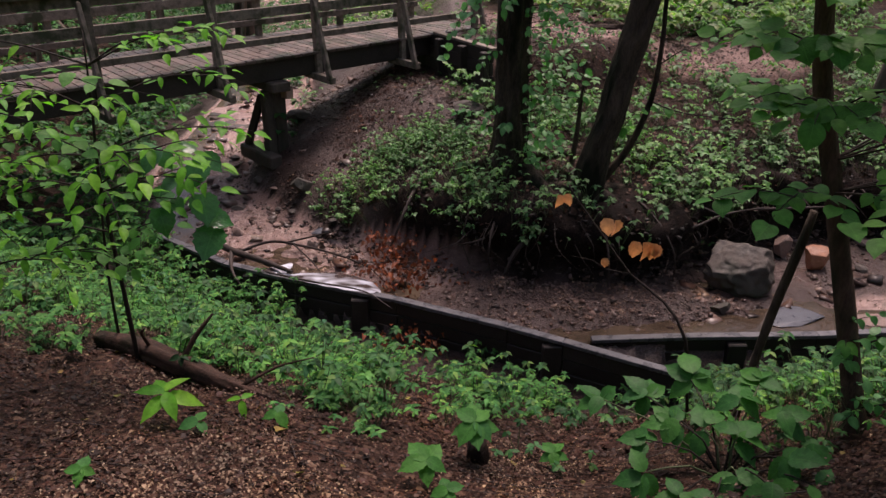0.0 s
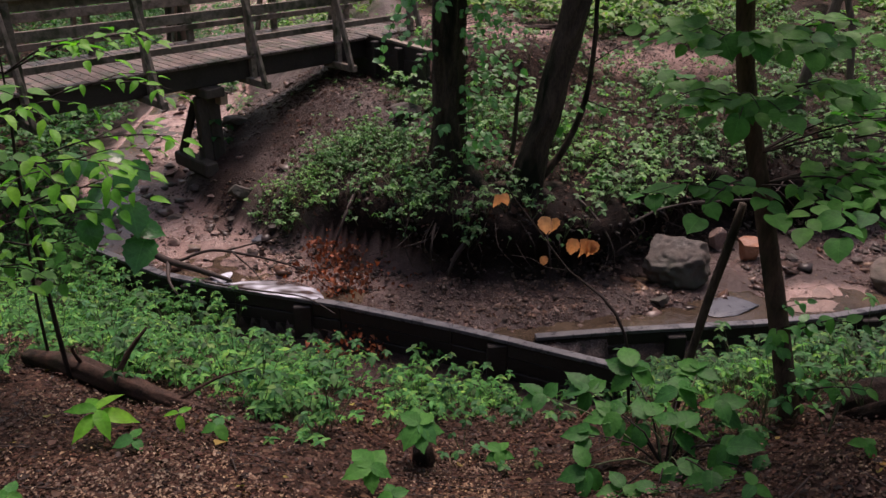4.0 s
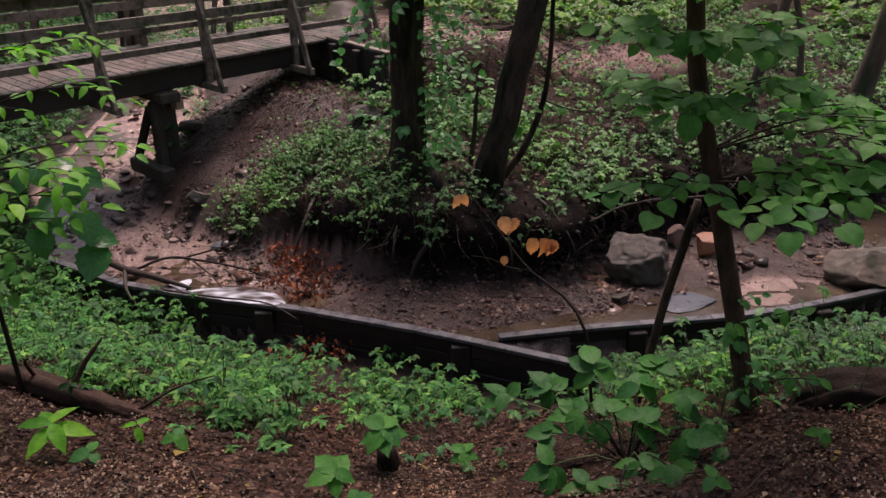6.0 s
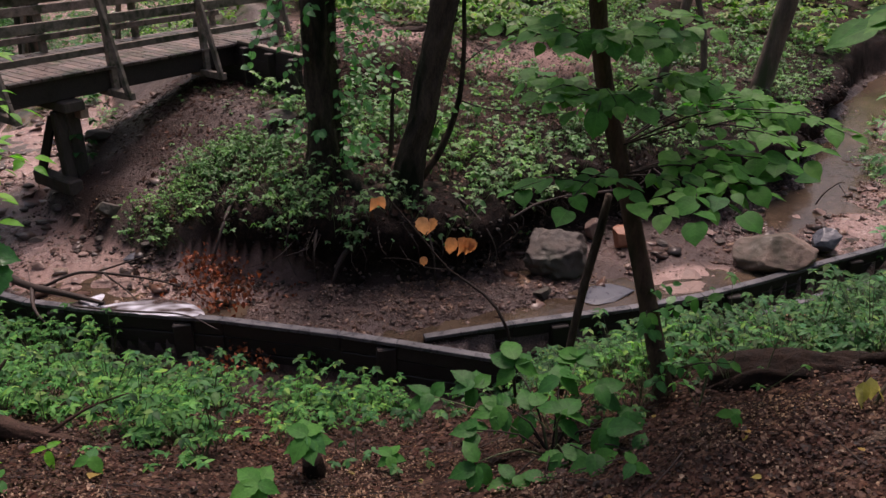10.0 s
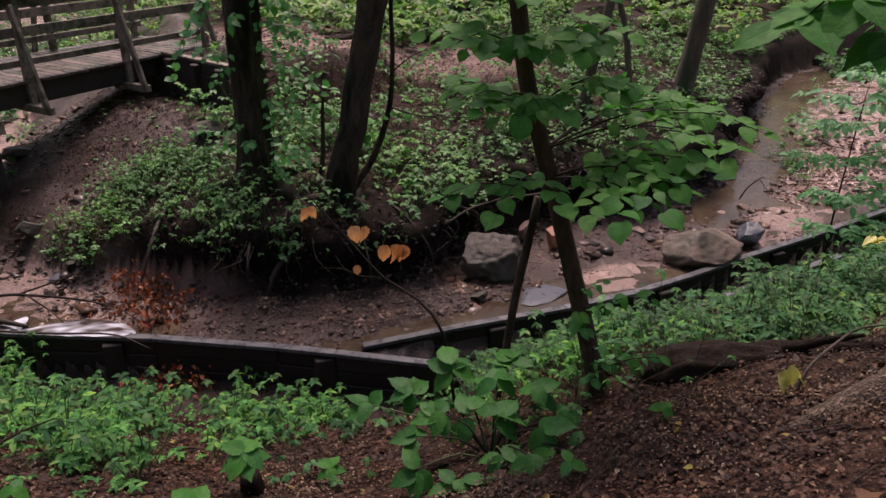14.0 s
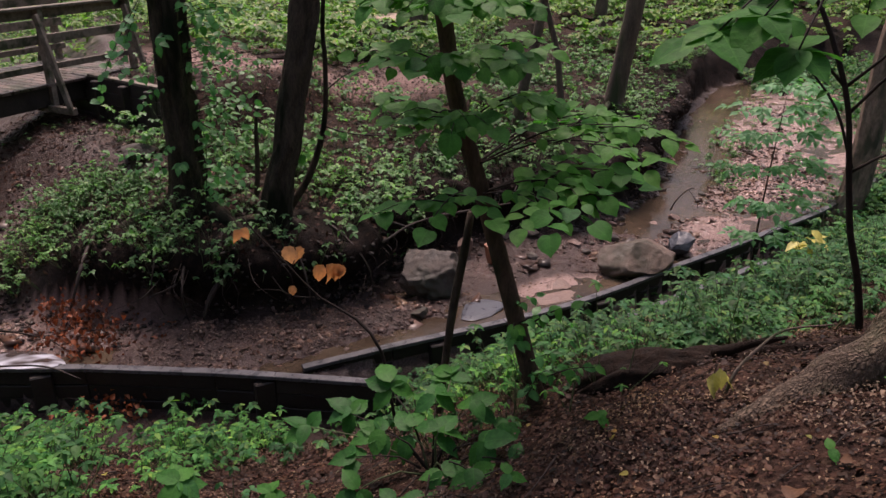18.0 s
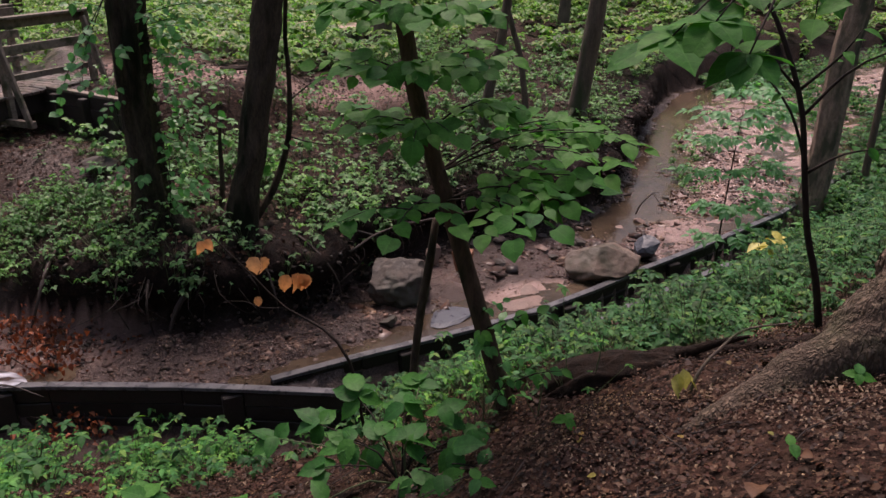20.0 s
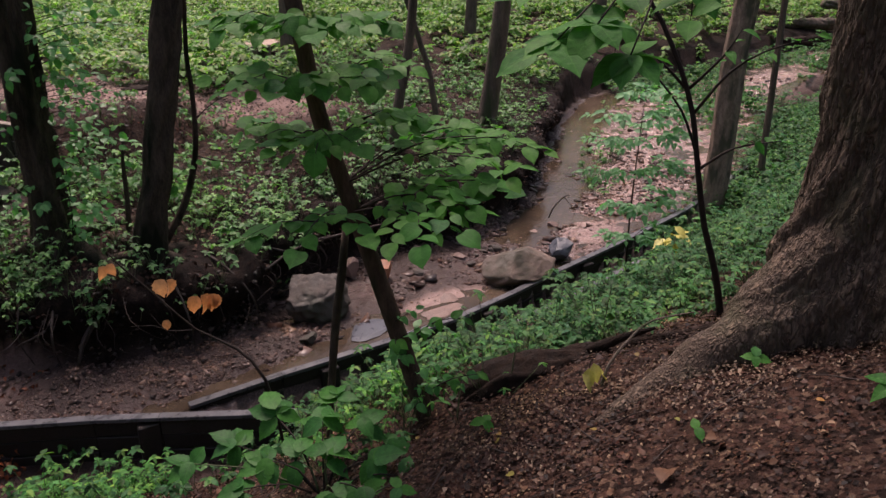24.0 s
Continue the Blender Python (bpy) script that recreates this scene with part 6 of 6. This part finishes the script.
cover("tall green herbs on the near slope", (-5.5, 1.0, 3.5, 9.6), 9, left_green, (0.3, 0.55), 4, 5, (0.05, 0.085), LEAF_OVAL, M_cover, 40)
cover("low green woodland herbs below the oak", (1.5, 10.0, 2.8, 8.6), 120, right_green, (0.04, 0.22), 3, 5, (0.026, 0.066), LEAF_MID, M_cover, 43, 1.1, droop=0.0, wild=0.15)
cover("feathery green herbs below the oak", (2.0, 12.0, 3.2, 9.2), 50, right_green, (0.1, 0.36), 5, 5, (0.03, 0.078), LEAF_MID, M_cover, 44, 0.9, droop=0.02, wild=0.15)
cover("tall green herbs below the oak", (2.0, 12.0, 3.2, 9.2), 5, right_green, (0.3, 0.55), 4, 5, (0.05, 0.085), LEAF_OVAL, M_cover, 39)
cover("green herbs on the far right slope", (9.5, 40.0, 0.0, 17.0), 14, lambda x, y, n, s: ramp(n, 0.2, 0.7) * 0.9, (0.2, 0.6), 4, 4, (0.08, 0.14), LEAF_FEW, M_cover, 45, stems=False)
cover("herbs spilling over the end of the wall", (8.6, 19.0, 7.2, 13.8), 42, lambda x, y, n, s: ramp(n, -0.25, 0.1) * ramp(n, 3.4, 2.4) * ramp(x, 8.6, 9.8), (0.12, 0.5), 5, 5, (0.05, 0.1), LEAF_FEW, M_cover, 107, 0.8, droop=0.02, wild=0.2)
cover("tall herbs hiding the wall", (-4.8, -1.2, 7.6, 12.0), 45, lambda x, y, n, s: ramp(n, 0.06, 0.14) * ramp(n, 1.1, 0.7) * ramp(x, -1.45, -2.0), (0.25, 0.62), 6, 5, (0.035, 0.085), LEAF_MID, M_cover_bright, 108, 0.5, droop=0.05)
behind = lambda x, y: (y - 3.26) + 0.627 * (x - 2.36)
cover("herbs growing behind the rotten log", (2.1, 5.4, 2.3, 5.0), 120, lambda x, y, n, s: ramp(behind(x, y), 0.16, 0.3) * ramp(behind(x, y), 1.9, 1.2) * (0.25 + 0.75 * patch(x, y, 0.4, 111, -0.3, 0.2)) * ramp(np.hypot(x - 4.0, y - 1.95), 0.9, 1.2), (0.05, 0.26), 4, 5, (0.028, 0.07), LEAF_MID, M_cover, 110, 1.0, droop=0.0, wild=0.2)
cover("wispy herbs round the sapling foot", (1.5, 3.2, 2.9, 4.6), 40, lambda x, y, n, s: ramp(np.hypot(x - 2.2, y - 3.7), 1.0, 0.4), (0.08, 0.34), 4, 4, (0.025, 0.06), LEAF_MID, M_cover_bright, 112, 0.7, wild=0.3)
cover("sparse herbs among leaf litter", (0.3, 3.0, 3.2, 6.6), 14, lambda x, y, n, s: ramp(n, 0.3, 0.8) * patch(x, y, 0.5, 50), (0.06, 0.22), 2, 4, (0.04, 0.07), LEAF_FEW, M_cover, 46)
bush_zone = lambda x, y, n, s: ramp(s, 0.1, 0.24) * (0.55 + 0.45 * patch(x, y, 0.35, 35, -0.3, 0.3)) * ramp(s, 2.0, 1.5) * ramp(x, 0.85, 0.2) * ramp(x, -1.9, -1.45) * ramp(y - 0.42 * np.clip(x + 1.5, 0, 3), 10.35, 9.95)
cover("low dense bush of small green leaves on the bank", (-2.0, 1.0, 8.2, 11.2), 120, bush_zone, (0.04, 0.34), 6, 4, (0.02, 0.065), LEAF_FEW, M_bush, 47, 0.95, wild=0.4, name="bank_bush")
bank_zone = lambda x, y, n, s: ramp(s, 0.3 * ramp(x, 3.5, 5.5), 0.2 + 0.35 * ramp(x, 3.5, 5.5)) * ramp(x, -0.2, 0.6) * ramp(s, 7.0, 5.0) * (1 - np.clip(ramp(np.hypot((x - 4.2) / 2.4, (y - 13.7) / 1.0), 1.2, 0.6), 0, 1)) * ramp(np.hypot((x - 1.6) / 2.0, (y - 15.0) / 3.0), 0.6, 1.0) * (0.25 + 0.75 * patch(x, y, 0.9, 36, -0.1, 0.35))
cover("scattered small plants on the shaded bank", (-0.3, 14.0, 8.0, 17.5), 45, bank_zone, (0.03, 0.24), 3, 3, (0.03, 0.085), LEAF_FEW, M_bush, 48, 0.9, wild=0.4)
cover("taller green plants on the shaded bank", (-0.3, 14.0, 8.0, 17.5), 9, bank_zone, (0.2, 0.6), 5, 5, (0.05, 0.11), LEAF_FEW, M_bush, 49, wild=0.35)
edge_zone = lambda x, y, n, s: ramp(s, 0.1 + 0.25 * ramp(x, 3.5, 5.5), 0.2 + 0.3 * ramp(x, 3.5, 5.5)) * ramp(s, 1.5, 0.6) * (0.7 * ramp(x, 0.4, 1.0) + 0.3 * ramp(x, 2.3, 3.2)) * (0.35 + 0.65 * patch(x, y, 0.7, 38, -0.2, 0.3) - 0.3 * ramp(x, 6.0, 8.0))
cover("leafy fringe overhanging the bank lip", (0.3, 16.0, 8.0, 19.0), 60, edge_zone, (0.06, 0.4), 4, 4, (0.03, 0.085), LEAF_FEW, M_bush, 51, name="bank_fringe")
cover("bright understory plants in the far woods", (-3.0, 46.0, 12.5, 50.0), 8, lambda x, y, n, s: ramp(s + 4.5 * ramp(x, 9.5, 12.5), 4.2, 6.0) * (n < 0) * ramp(y - 0.35 * x, 6.0, 9.0) * (0.25 + 0.75 * patch(x, y, 1.8, 40, -0.25, 0.3)), (0.25, 0.8), 5, 5, (0.12, 0.22), LEAF_FEW, M_cover_far, 52, stems=False, name="far_plants")
cover("low plants on the far woodland floor", (0.0, 30.0, 12.5, 32.0), 22, lambda x, y, n, s: ramp(s, 4.5, 6.0) * (n < 0) * patch(x, y, 1.2, 43, -0.2, 0.3) * ramp(np.hypot((x - 4.2) / 2.4, (y - 13.7) / 1.0), 0.8, 1.3) * ramp(np.hypot((x - 3.4) / 2.2, (y - 17.0) / 2.4), 0.8, 1.1), (0.08, 0.3), 3, 4, (0.07, 0.12), LEAF_FEW, M_cover_far, 53, stems=False, name="far_plants")
cover("dense undergrowth beyond the bridge", (-20.0, -2.5, 9.5, 34.0), 14, lambda x, y, n, s: ((n > 0.3) | (s > 0.5)) * 1.0, (0.3, 0.9), 5, 5, (0.08, 0.15), LEAF_FEW, M_cover, 54, stems=False, name="far_plants")
cover("dense undergrowth beyond the bridge", (-2.4, 2.0, 17.0, 36.0), 8, lambda x, y, n, s: ramp(s, 0.3, 0.8) * patch(x, y, 1.2, 44, -0.3, 0.2) * ramp(np.hypot((x - 1.6) / 2.0, (y - 16.0) / 3.4), 0.8, 1.2), (0.25, 0.8), 5, 5, (0.1, 0.16), LEAF_FEW, M_cover_far, 55, stems=False, name="far_plants")
cover("green shrubs under the bridge slope", (-3.2, -1.8, 13.6, 16.5), 40, lambda x, y, n, s: ramp(s, -0.1, 0.1) * ramp(s, 0.9, 0.5) * patch(x, y, 0.6, 98, -0.1, 0.25), (0.15, 0.45), 4, 4, (0.05, 0.08), LEAF_FEW, M_bush, 56, stems=False)
cover("sparse seedlings on the dirt slope", (-1.6, 1.0, 10.8, 13.6), 5, lambda x, y, n, s: ramp(s, 0.2, 0.6), (0.04, 0.14), 2, 4, (0.03, 0.05), LEAF_FEW, M_bush, 57)
cover("small plants along the wall foot", (-3.6, 9.0, 5.8, 9.0), 7, lambda x, y, n, s: (n > 0.05) * ramp(n, 0.8, 0.4), (0.1, 0.3), 3, 4, (0.04, 0.075), LEAF_OVAL, M_cover_bright, 58)

# rust-brown dead foliage
p, r = scatter((-1.3, 0.0, 7.7, 9.2), 680, lambda x, y, n, s: (n < 0) * (s < 0.05) * ramp(np.hypot((x + 0.6 + 0.35 * (y - 8.5)) / 0.42, (y - 8.4) / 0.7), 1.1, 0.4), 61)
p2, r2 = scatter((-1.0, 0.1, 6.9, 7.6), 500, lambda x, y, n, s: (n > 0.05) * ramp(np.hypot((x + 0.4) / 0.5, (y - 7.25) / 0.3), 1.1, 0.4), 62)
p[:, 2] += r.uniform(0.02, 0.42, len(p))
p3, r3 = scatter((-1.8, 0.9, 7.4, 9.4), 170, lambda x, y, n, s: (n < -0.05) * (s < 0.1) * ramp(np.hypot((x + 0.5) / 1.1, (y - 8.3) / 0.7), 1.1, 0.2), 109)
p3[:, 2] += r3.uniform(0.01, 0.07, len(p3))
p2[:, 2] += r2.uniform(0.02, 0.25, len(p2))
p = np.concatenate([p, p2, p3])
k = len(p)
v, f = leaves(p, r.random(k) * 6.28, r.normal(-0.6, 0.5, k), r.normal(0, 0.6, k), r.uniform(0.03, 0.085, k), LEAF_CURL)
dead_brush = thing("dead_brush", "rust-brown dead leaves on fallen twigs", "dead leaves", (0, 0, 0), kind="stuff")
quick("foliage", v, f, M_rust, dead_brush)
for j, pts in enumerate(([(-0.4, 8.2, 0.36, 0.008), (-0.7, 8.6, 0.5, 0.006), (-1.0, 9.1, 0.6, 0.003)], [(-0.5, 8.25, 0.36, 0.007), (-0.6, 8.7, 0.45, 0.005), (-0.65, 9.0, 0.55, 0.003)], [(-0.7, 8.2, 0.36, 0.007), (-0.95, 8.5, 0.46, 0.005), (-1.15, 8.7, 0.55, 0.003)],
                         [(-0.1, 7.15, 0.0, 0.006), (-0.4, 7.25, 0.18, 0.004), (-0.7, 7.4, 0.26, 0.003)])):
    limb("twig", pts, M_twig, dead_brush, (0, 0, 0), 5, seed=j)


def litter(label, rect, per_m2, mask, size, seed, lift=0.012, material=None, shape=None):
    p, r = scatter(rect, per_m2, mask, seed)
    k = len(p)
    p[:, 2] += r.uniform(0.0, lift, k)
    # lie along the slope
    e = 0.05
    gx, gy = (height(p[:, 0] + e, p[:, 1]) - height(p[:, 0] - e, p[:, 1])) / (2 * e), (height(p[:, 0], p[:, 1] + e) - height(p[:, 0], p[:, 1] - e)) / (2 * e)
    yaw = r.random(k) * 6.28
    ahead = -np.sin(yaw) * gx + np.cos(yaw) * gy
    right = np.cos(yaw) * gx + np.sin(yaw) * gy
    v, f = leaves(p, yaw, np.arctan(ahead) + r.normal(0, 0.25, k), -np.arctan(right) + r.normal(0, 0.3, k), r.uniform(*size, k) * (1 + 0.8 * (r.random(k) > 0.95)), shape or LEAF_FLAT)
    return tagged(quick("leaf_litter", v, f, material or M_litter), label, "fallen leaves", kind="stuff")


slope_zone = lambda x, y, n, s: ramp(n, 0.9, 1.8) * ramp(y, 0.7, 1.4) * ramp(x, 5.2, 4.2) * ramp(x, -3.8, -2.8)
litter("dark red-brown fallen leaves on the near slope", (-3.8, 5.2, 0.7, 5.6), 3000, lambda x, y, n, s: slope_zone(x, y, n, s) * (0.45 + 0.55 * patch(x, y, 0.55, 70, -0.25, 0.45)), (0.01, 0.028), 63, 0.03)
litter("pale scraps of leaf and husk on the near slope", (-3.8, 5.2, 0.7, 5.6), 3000, lambda x, y, n, s: slope_zone(x, y, n, s) * (0.14 + 0.86 * patch(x, y, 0.42, 75, -0.1, 0.45)) * (0.45 + 0.55 * patch(x, y, 1.6, 79, -0.3, 0.3)), (0.007, 0.022), 83, 0.04, M_chip, LEAF_CURL)
litter("large curled brown leaves on the near slope", (-3.8, 5.2, 0.7, 5.4), 18, slope_zone, (0.03, 0.062), 60, 0.035, M_litter, leaf_shape(0.4, 0.35, 0.3, 0.0, 9))
litter("yellowing fallen leaves on the near slope", (-3.8, 5.2, 0.7, 5.4), 4, slope_zone, (0.03, 0.055), 84, 0.035, M_yellow_fallen, leaf_shape(0.4, 0.25, 0.2, 0.0, 9))
litter("leaf scraps strewn over the dirt slope", (-3.0, 1.2, 9.6, 15.5), 260, lambda x, y, n, s: ramp(s, -0.2, 0.3) * ramp(s, 4.5, 3.5) * (0.3 + 0.7 * patch(x, y, 0.6, 80, -0.2, 0.4)), (0.015, 0.05), 86, 0.02)
litter("pale leaf scraps on the dirt slope", (-3.0, 1.2, 9.6, 15.5), 16, lambda x, y, n, s: ramp(s, -0.2, 0.3) * ramp(s, 4.5, 3.5), (0.015, 0.05), 88, 0.02, M_chip)
litter("fallen leaves on the bank", (-1.6, 12.0, 8.2, 16.0), 420, lambda x, y, n, s: ramp(s, 0.05, 0.3) * (0.5 + 0.5 * patch(x, y, 0.8, 72)), (0.025, 0.065), 64)
litter("fallen leaves in the ditch", (-3.5, 5.0, 5.2, 9.0), 120, lambda x, y, n, s: ramp(n, 0.05, 0.2) * ramp(n, 1.8, 1.0), (0.02, 0.05), 65)
litter("scattered fallen leaves on wet mud", (-3.5, 9.5, 6.8, 10.5), 22, lambda x, y, n, s: (n < -0.1) * ramp(s, 0.1, -0.1), (0.02, 0.05), 66, 0.03)


def gravel(label, rect, per_m2, mask, size, seed, material=None):
    p, r = scatter(rect, per_m2, mask, seed)
    v, f = facets(p, size[0] + (size[1] - size[0]) * r.random(len(p)) ** 2, seed, 0.5)
    return tagged(quick("gravel", v, f, material or M_gravel), label, "gravel", kind="stuff")


def clods(label, rect, per_m2, mask, size, seed):
    p, r = scatter(rect, per_m2, mask, seed)
    v, f = facets(p, r.uniform(*size, len(p)), seed, 0.5)
    return tagged(quick("soil_clods", v, f, M_clod), label, "soil", kind="stuff")


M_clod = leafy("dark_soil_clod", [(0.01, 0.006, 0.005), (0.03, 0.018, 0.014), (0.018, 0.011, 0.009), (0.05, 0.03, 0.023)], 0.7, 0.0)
# soil clods toned down along with the shade-darkened bank
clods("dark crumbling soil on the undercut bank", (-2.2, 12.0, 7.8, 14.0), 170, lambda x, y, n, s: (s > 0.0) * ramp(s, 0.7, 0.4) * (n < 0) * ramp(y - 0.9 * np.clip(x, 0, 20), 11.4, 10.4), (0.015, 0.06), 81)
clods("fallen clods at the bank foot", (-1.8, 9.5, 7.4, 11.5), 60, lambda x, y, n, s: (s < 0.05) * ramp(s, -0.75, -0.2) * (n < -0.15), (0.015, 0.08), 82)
clods("crumbs of soil on the dirt slope", (-3.2, 1.0, 9.4, 15.0), 220, lambda x, y, n, s: ramp(s, -0.3, 0.2) * ramp(s, 4.0, 3.0) * (0.3 + 0.7 * patch(x, y, 0.4, 89, -0.2, 0.3)), (0.008, 0.04), 105)
bar = lambda x, y: ramp(np.hypot((x - 1.5) / 1.9, (y - 7.45) / 0.55), 1.2, 0.6)
gravel("wet brown gravel bar along the wall", (-0.8, 3.6, 6.7, 8.3), 4200, lambda x, y, n, s: (n < -0.05) * bar(x, y) * (0.25 + 0.75 * patch(x, y, 0.3, 73, -0.3, 0.3)), (0.006, 0.03), 67)
# pale flecks that paint white glints onto the wet bed
gravel("pale grit on the stream bed, standing in for wet glints", (-4.2, 9.5, 6.9, 12.5), 110, lambda x, y, n, s: (n < -0.06) * (s < 0.1) * (0.15 + 0.85 * patch(x, y, 0.5, 90, -0.2, 0.4)), (0.008, 0.026), 106, M_chip)
gravel("larger wet stones on the gravel bar", (-0.8, 3.6, 6.7, 8.3), 90, lambda x, y, n, s: (n < -0.08) * bar(x, y), (0.03, 0.085), 77)
gravel("wet gravel scattered over the stream bed", (-4.2, 11.0, 6.9, 13.0), 330, lambda x, y, n, s: (n < -0.08) * (s < 0.1) * (0.06 + 0.7 * patch(x, y, 0.7, 74, 0.0, 0.45)), (0.012, 0.055), 68)
gravel("pink gravel beside the riffle", (4.3, 12.0, 7.6, 12.0), 170, lambda x, y, n, s: (n < -0.5) * ramp(s, 0.1, -0.1) * patch(x, y, 0.9, 76, -0.2, 0.3), (0.02, 0.085), 69)
gravel("pebbles crumbling from the undercut bank", (-1.6, 7.0, 7.6, 9.9), 220, lambda x, y, n, s: ramp(s, -0.5, -0.1) * (s < 0.15) * (n < -0.1), (0.015, 0.07), 70)


# water slipping over the wall; its whitish sky sheen is painted in
for x0, x1, wide in ((-2.12, -1.93, 0.10), (-1.85, -0.75, 0.16)):
    wx = np.linspace(x0, x1, 30)
    rows = []
    for j, (off, dz) in enumerate(((-0.42, 0.40), (-0.24, 0.446), (-0.08, 0.474), (0.03, 0.482), (wide * 0.48, 0.474))):
        wy = np.interp(wx, [-2.62, -1.87, -0.5], [8.51, 8.15, 7.60])
        off = off + 0.015 * vnoise(wx, wy + j, 0.15, 6) * (j > 2)
        taper = np.sin(np.pi * np.linspace(0.03, 0.97, 30)) ** 0.5
        rows.append(np.stack([wx - off * taper * 0.42, wy - off * taper * 0.9, dz + 0.006 * vnoise(wx, wy + j, 0.07, 5)], -1))
    i = (np.arange(4)[:, None] * 30 + np.arange(29)[None]).ravel()
    tagged(quick("water", np.concatenate(rows), [np.stack([i, i + 30, i + 31, i + 1], -1)], M_sheen_water, smooth=True), "thin sheet of water slipping over the wall, sky sheen in its colour", "water", kind="structure")

cover("plants along the far stream", (11.0, 34.0, 9.5, 21.0), 26, lambda x, y, n, s: (n < -0.1) * (s < 0) * patch(x, y, 1.3, 46, -0.25, 0.15) * ramp(x, 13.0, 16.5), (0.1, 0.5), 4, 4, (0.08, 0.14), LEAF_FEW, M_cover, 59, stems=False)
gravel("pink gravel on the far sand bank", (8.5, 26.0, 8.6, 18.0), 40, lambda x, y, n, s: (n < -0.2) * ramp(s, 0.1, -0.2) * patch(x, y, 1.1, 78, -0.2, 0.3), (0.03, 0.13), 71)


# rings of leafy crowns beyond the clearing, added to block low sky light
def sky_block_ring(radius, count, top, seed):
    r = np.random.default_rng(seed)
    a = r.random(count) * 2 * math.pi
    d = radius + r.normal(0, 3.0, count)
    x, y = 4 + d * np.cos(a), 8 + d * np.sin(a)
    z = height(x, y) + top * r.random(count) ** 0.8
    v, f = leaves(np.stack([x, y, z], -1), r.random(count) * 6.28, r.normal(-0.2, 0.6, count), r.normal(0, 0.6, count), r.uniform(0.5, 1.1, count), LEAF_FEW)
    return tagged(quick("added_woods", v, f, M_cover), "added ring of green leaves that blocks low sky light", "trees", kind="stuff")


sky_block_ring(42, 13000, 9, 91)
sky_block_ring(54, 14000, 12, 92)


def rubble(label, rect, per_m2, mask, size, seed):
    p, r = scatter(rect, per_m2, mask, seed)
    v, f = facets(p, size[0] + (size[1] - size[0]) * r.random(len(p)) ** 1.6, seed, 0.28)
    return tagged(quick("rubble", v, f, M_gravel), label, "stones", kind="stuff")


rubble("flat wet stones lying in the upper stream bed", (-4.4, 0.4, 8.0, 17.0), 26, lambda x, y, n, s: (n < -0.1) * (s < 0.1) * (0.35 + 0.65 * patch(x, y, 0.8, 84, -0.3, 0.3)), (0.05, 0.24), 85)
rubble("brown stones bedded in the dirt slope", (-3.2, 0.6, 9.6, 15.0), 11, lambda x, y, n, s: ramp(s, -0.3, 0.0) * ramp(s, 2.6, 1.0), (0.03, 0.17), 104)
rubble("flat wet stones along the riffle", (2.8, 12.0, 7.1, 12.5), 34, lambda x, y, n, s: (n < -0.3) * (s < 0.1) * patch(x, y, 0.7, 86, -0.3, 0.2), (0.03, 0.19), 87)

cover("plants growing in the far upper stream", (-7.0, -2.0, 16.5, 30.0), 16, lambda x, y, n, s: (n < 0) * (s < 0) * (0.3 + 0.7 * patch(x, y, 1.0, 88, -0.2, 0.3)), (0.15, 0.6), 4, 5, (0.08, 0.14), LEAF_FEW, M_cover, 89, stems=False, name="far_plants")


def sticks(label, rect, count, mask, seed):
    r = np.random.default_rng(seed)
    pieces = []
    while len(pieces) < count:
        x, y, a, ln = r.uniform(*rect[:2]), r.uniform(*rect[2:]), r.random() * 6.28, r.uniform(0.12, 0.6)
        z, n, s = land(np.array(x), np.array(y))
        if r.random() > mask(x, y, float(n), float(s)):
            continue
        pts = []
        rad = r.uniform(0.002, 0.006)
        for q in (0, 0.35, 0.7, 1.0):
            px, py = x + math.cos(a + r.normal(0, 0.08)) * ln * q, y + math.sin(a + r.normal(0, 0.08)) * ln * q
            pts.append((px, py, float(height(px, py)) + 0.012 + 0.02 * r.random(), rad * (1 - 0.6 * q)))
        pieces.append(tube(pts, 5, seed=len(pieces), step=0.1))
    v, f = merge(pieces)
    return tagged(quick("fallen_twigs", v, f, M_root, smooth=True), label, "twigs", kind="stuff")


sticks("thin fallen twigs lying in the leaf litter", (-3.0, 4.6, 1.2, 5.6), 170, lambda x, y, n, s: 1.0 if n > 1.0 else 0.0, 95)
sticks("thin fallen twigs lying on the bank", (-1.0, 9.0, 8.4, 14.0), 90, lambda x, y, n, s: 1.0 if s > 0.5 else 0.0, 96)
sticks("thin driftwood twigs on the stream bed", (-3.6, 8.0, 7.2, 10.0), 60, lambda x, y, n, s: 1.0 if n < -0.3 and s < -0.1 else 0.0, 97)

cover("leafy plants leaning over the narrow stream", (8.2, 15.0, 9.5, 16.0), 28, lambda x, y, n, s: ramp(s, -1.75, -1.45) * ramp(s, -0.75, -1.05) * (n < -0.2) * patch(x, y, 0.6, 99, -0.1, 0.2), (0.06, 0.4), 4, 4, (0.04, 0.09), LEAF_FEW, M_bush, 100, wild=0.4)
rubble("dark cobbles in the riffle", (6.2, 8.6, 7.8, 10.2), 55, lambda x, y, n, s: ramp(np.hypot((x - 7.3) / 0.9, (y - 8.8) / 0.7), 1.2, 0.5) * (n < -0.1) * (s < 0), (0.05, 0.17), 101)
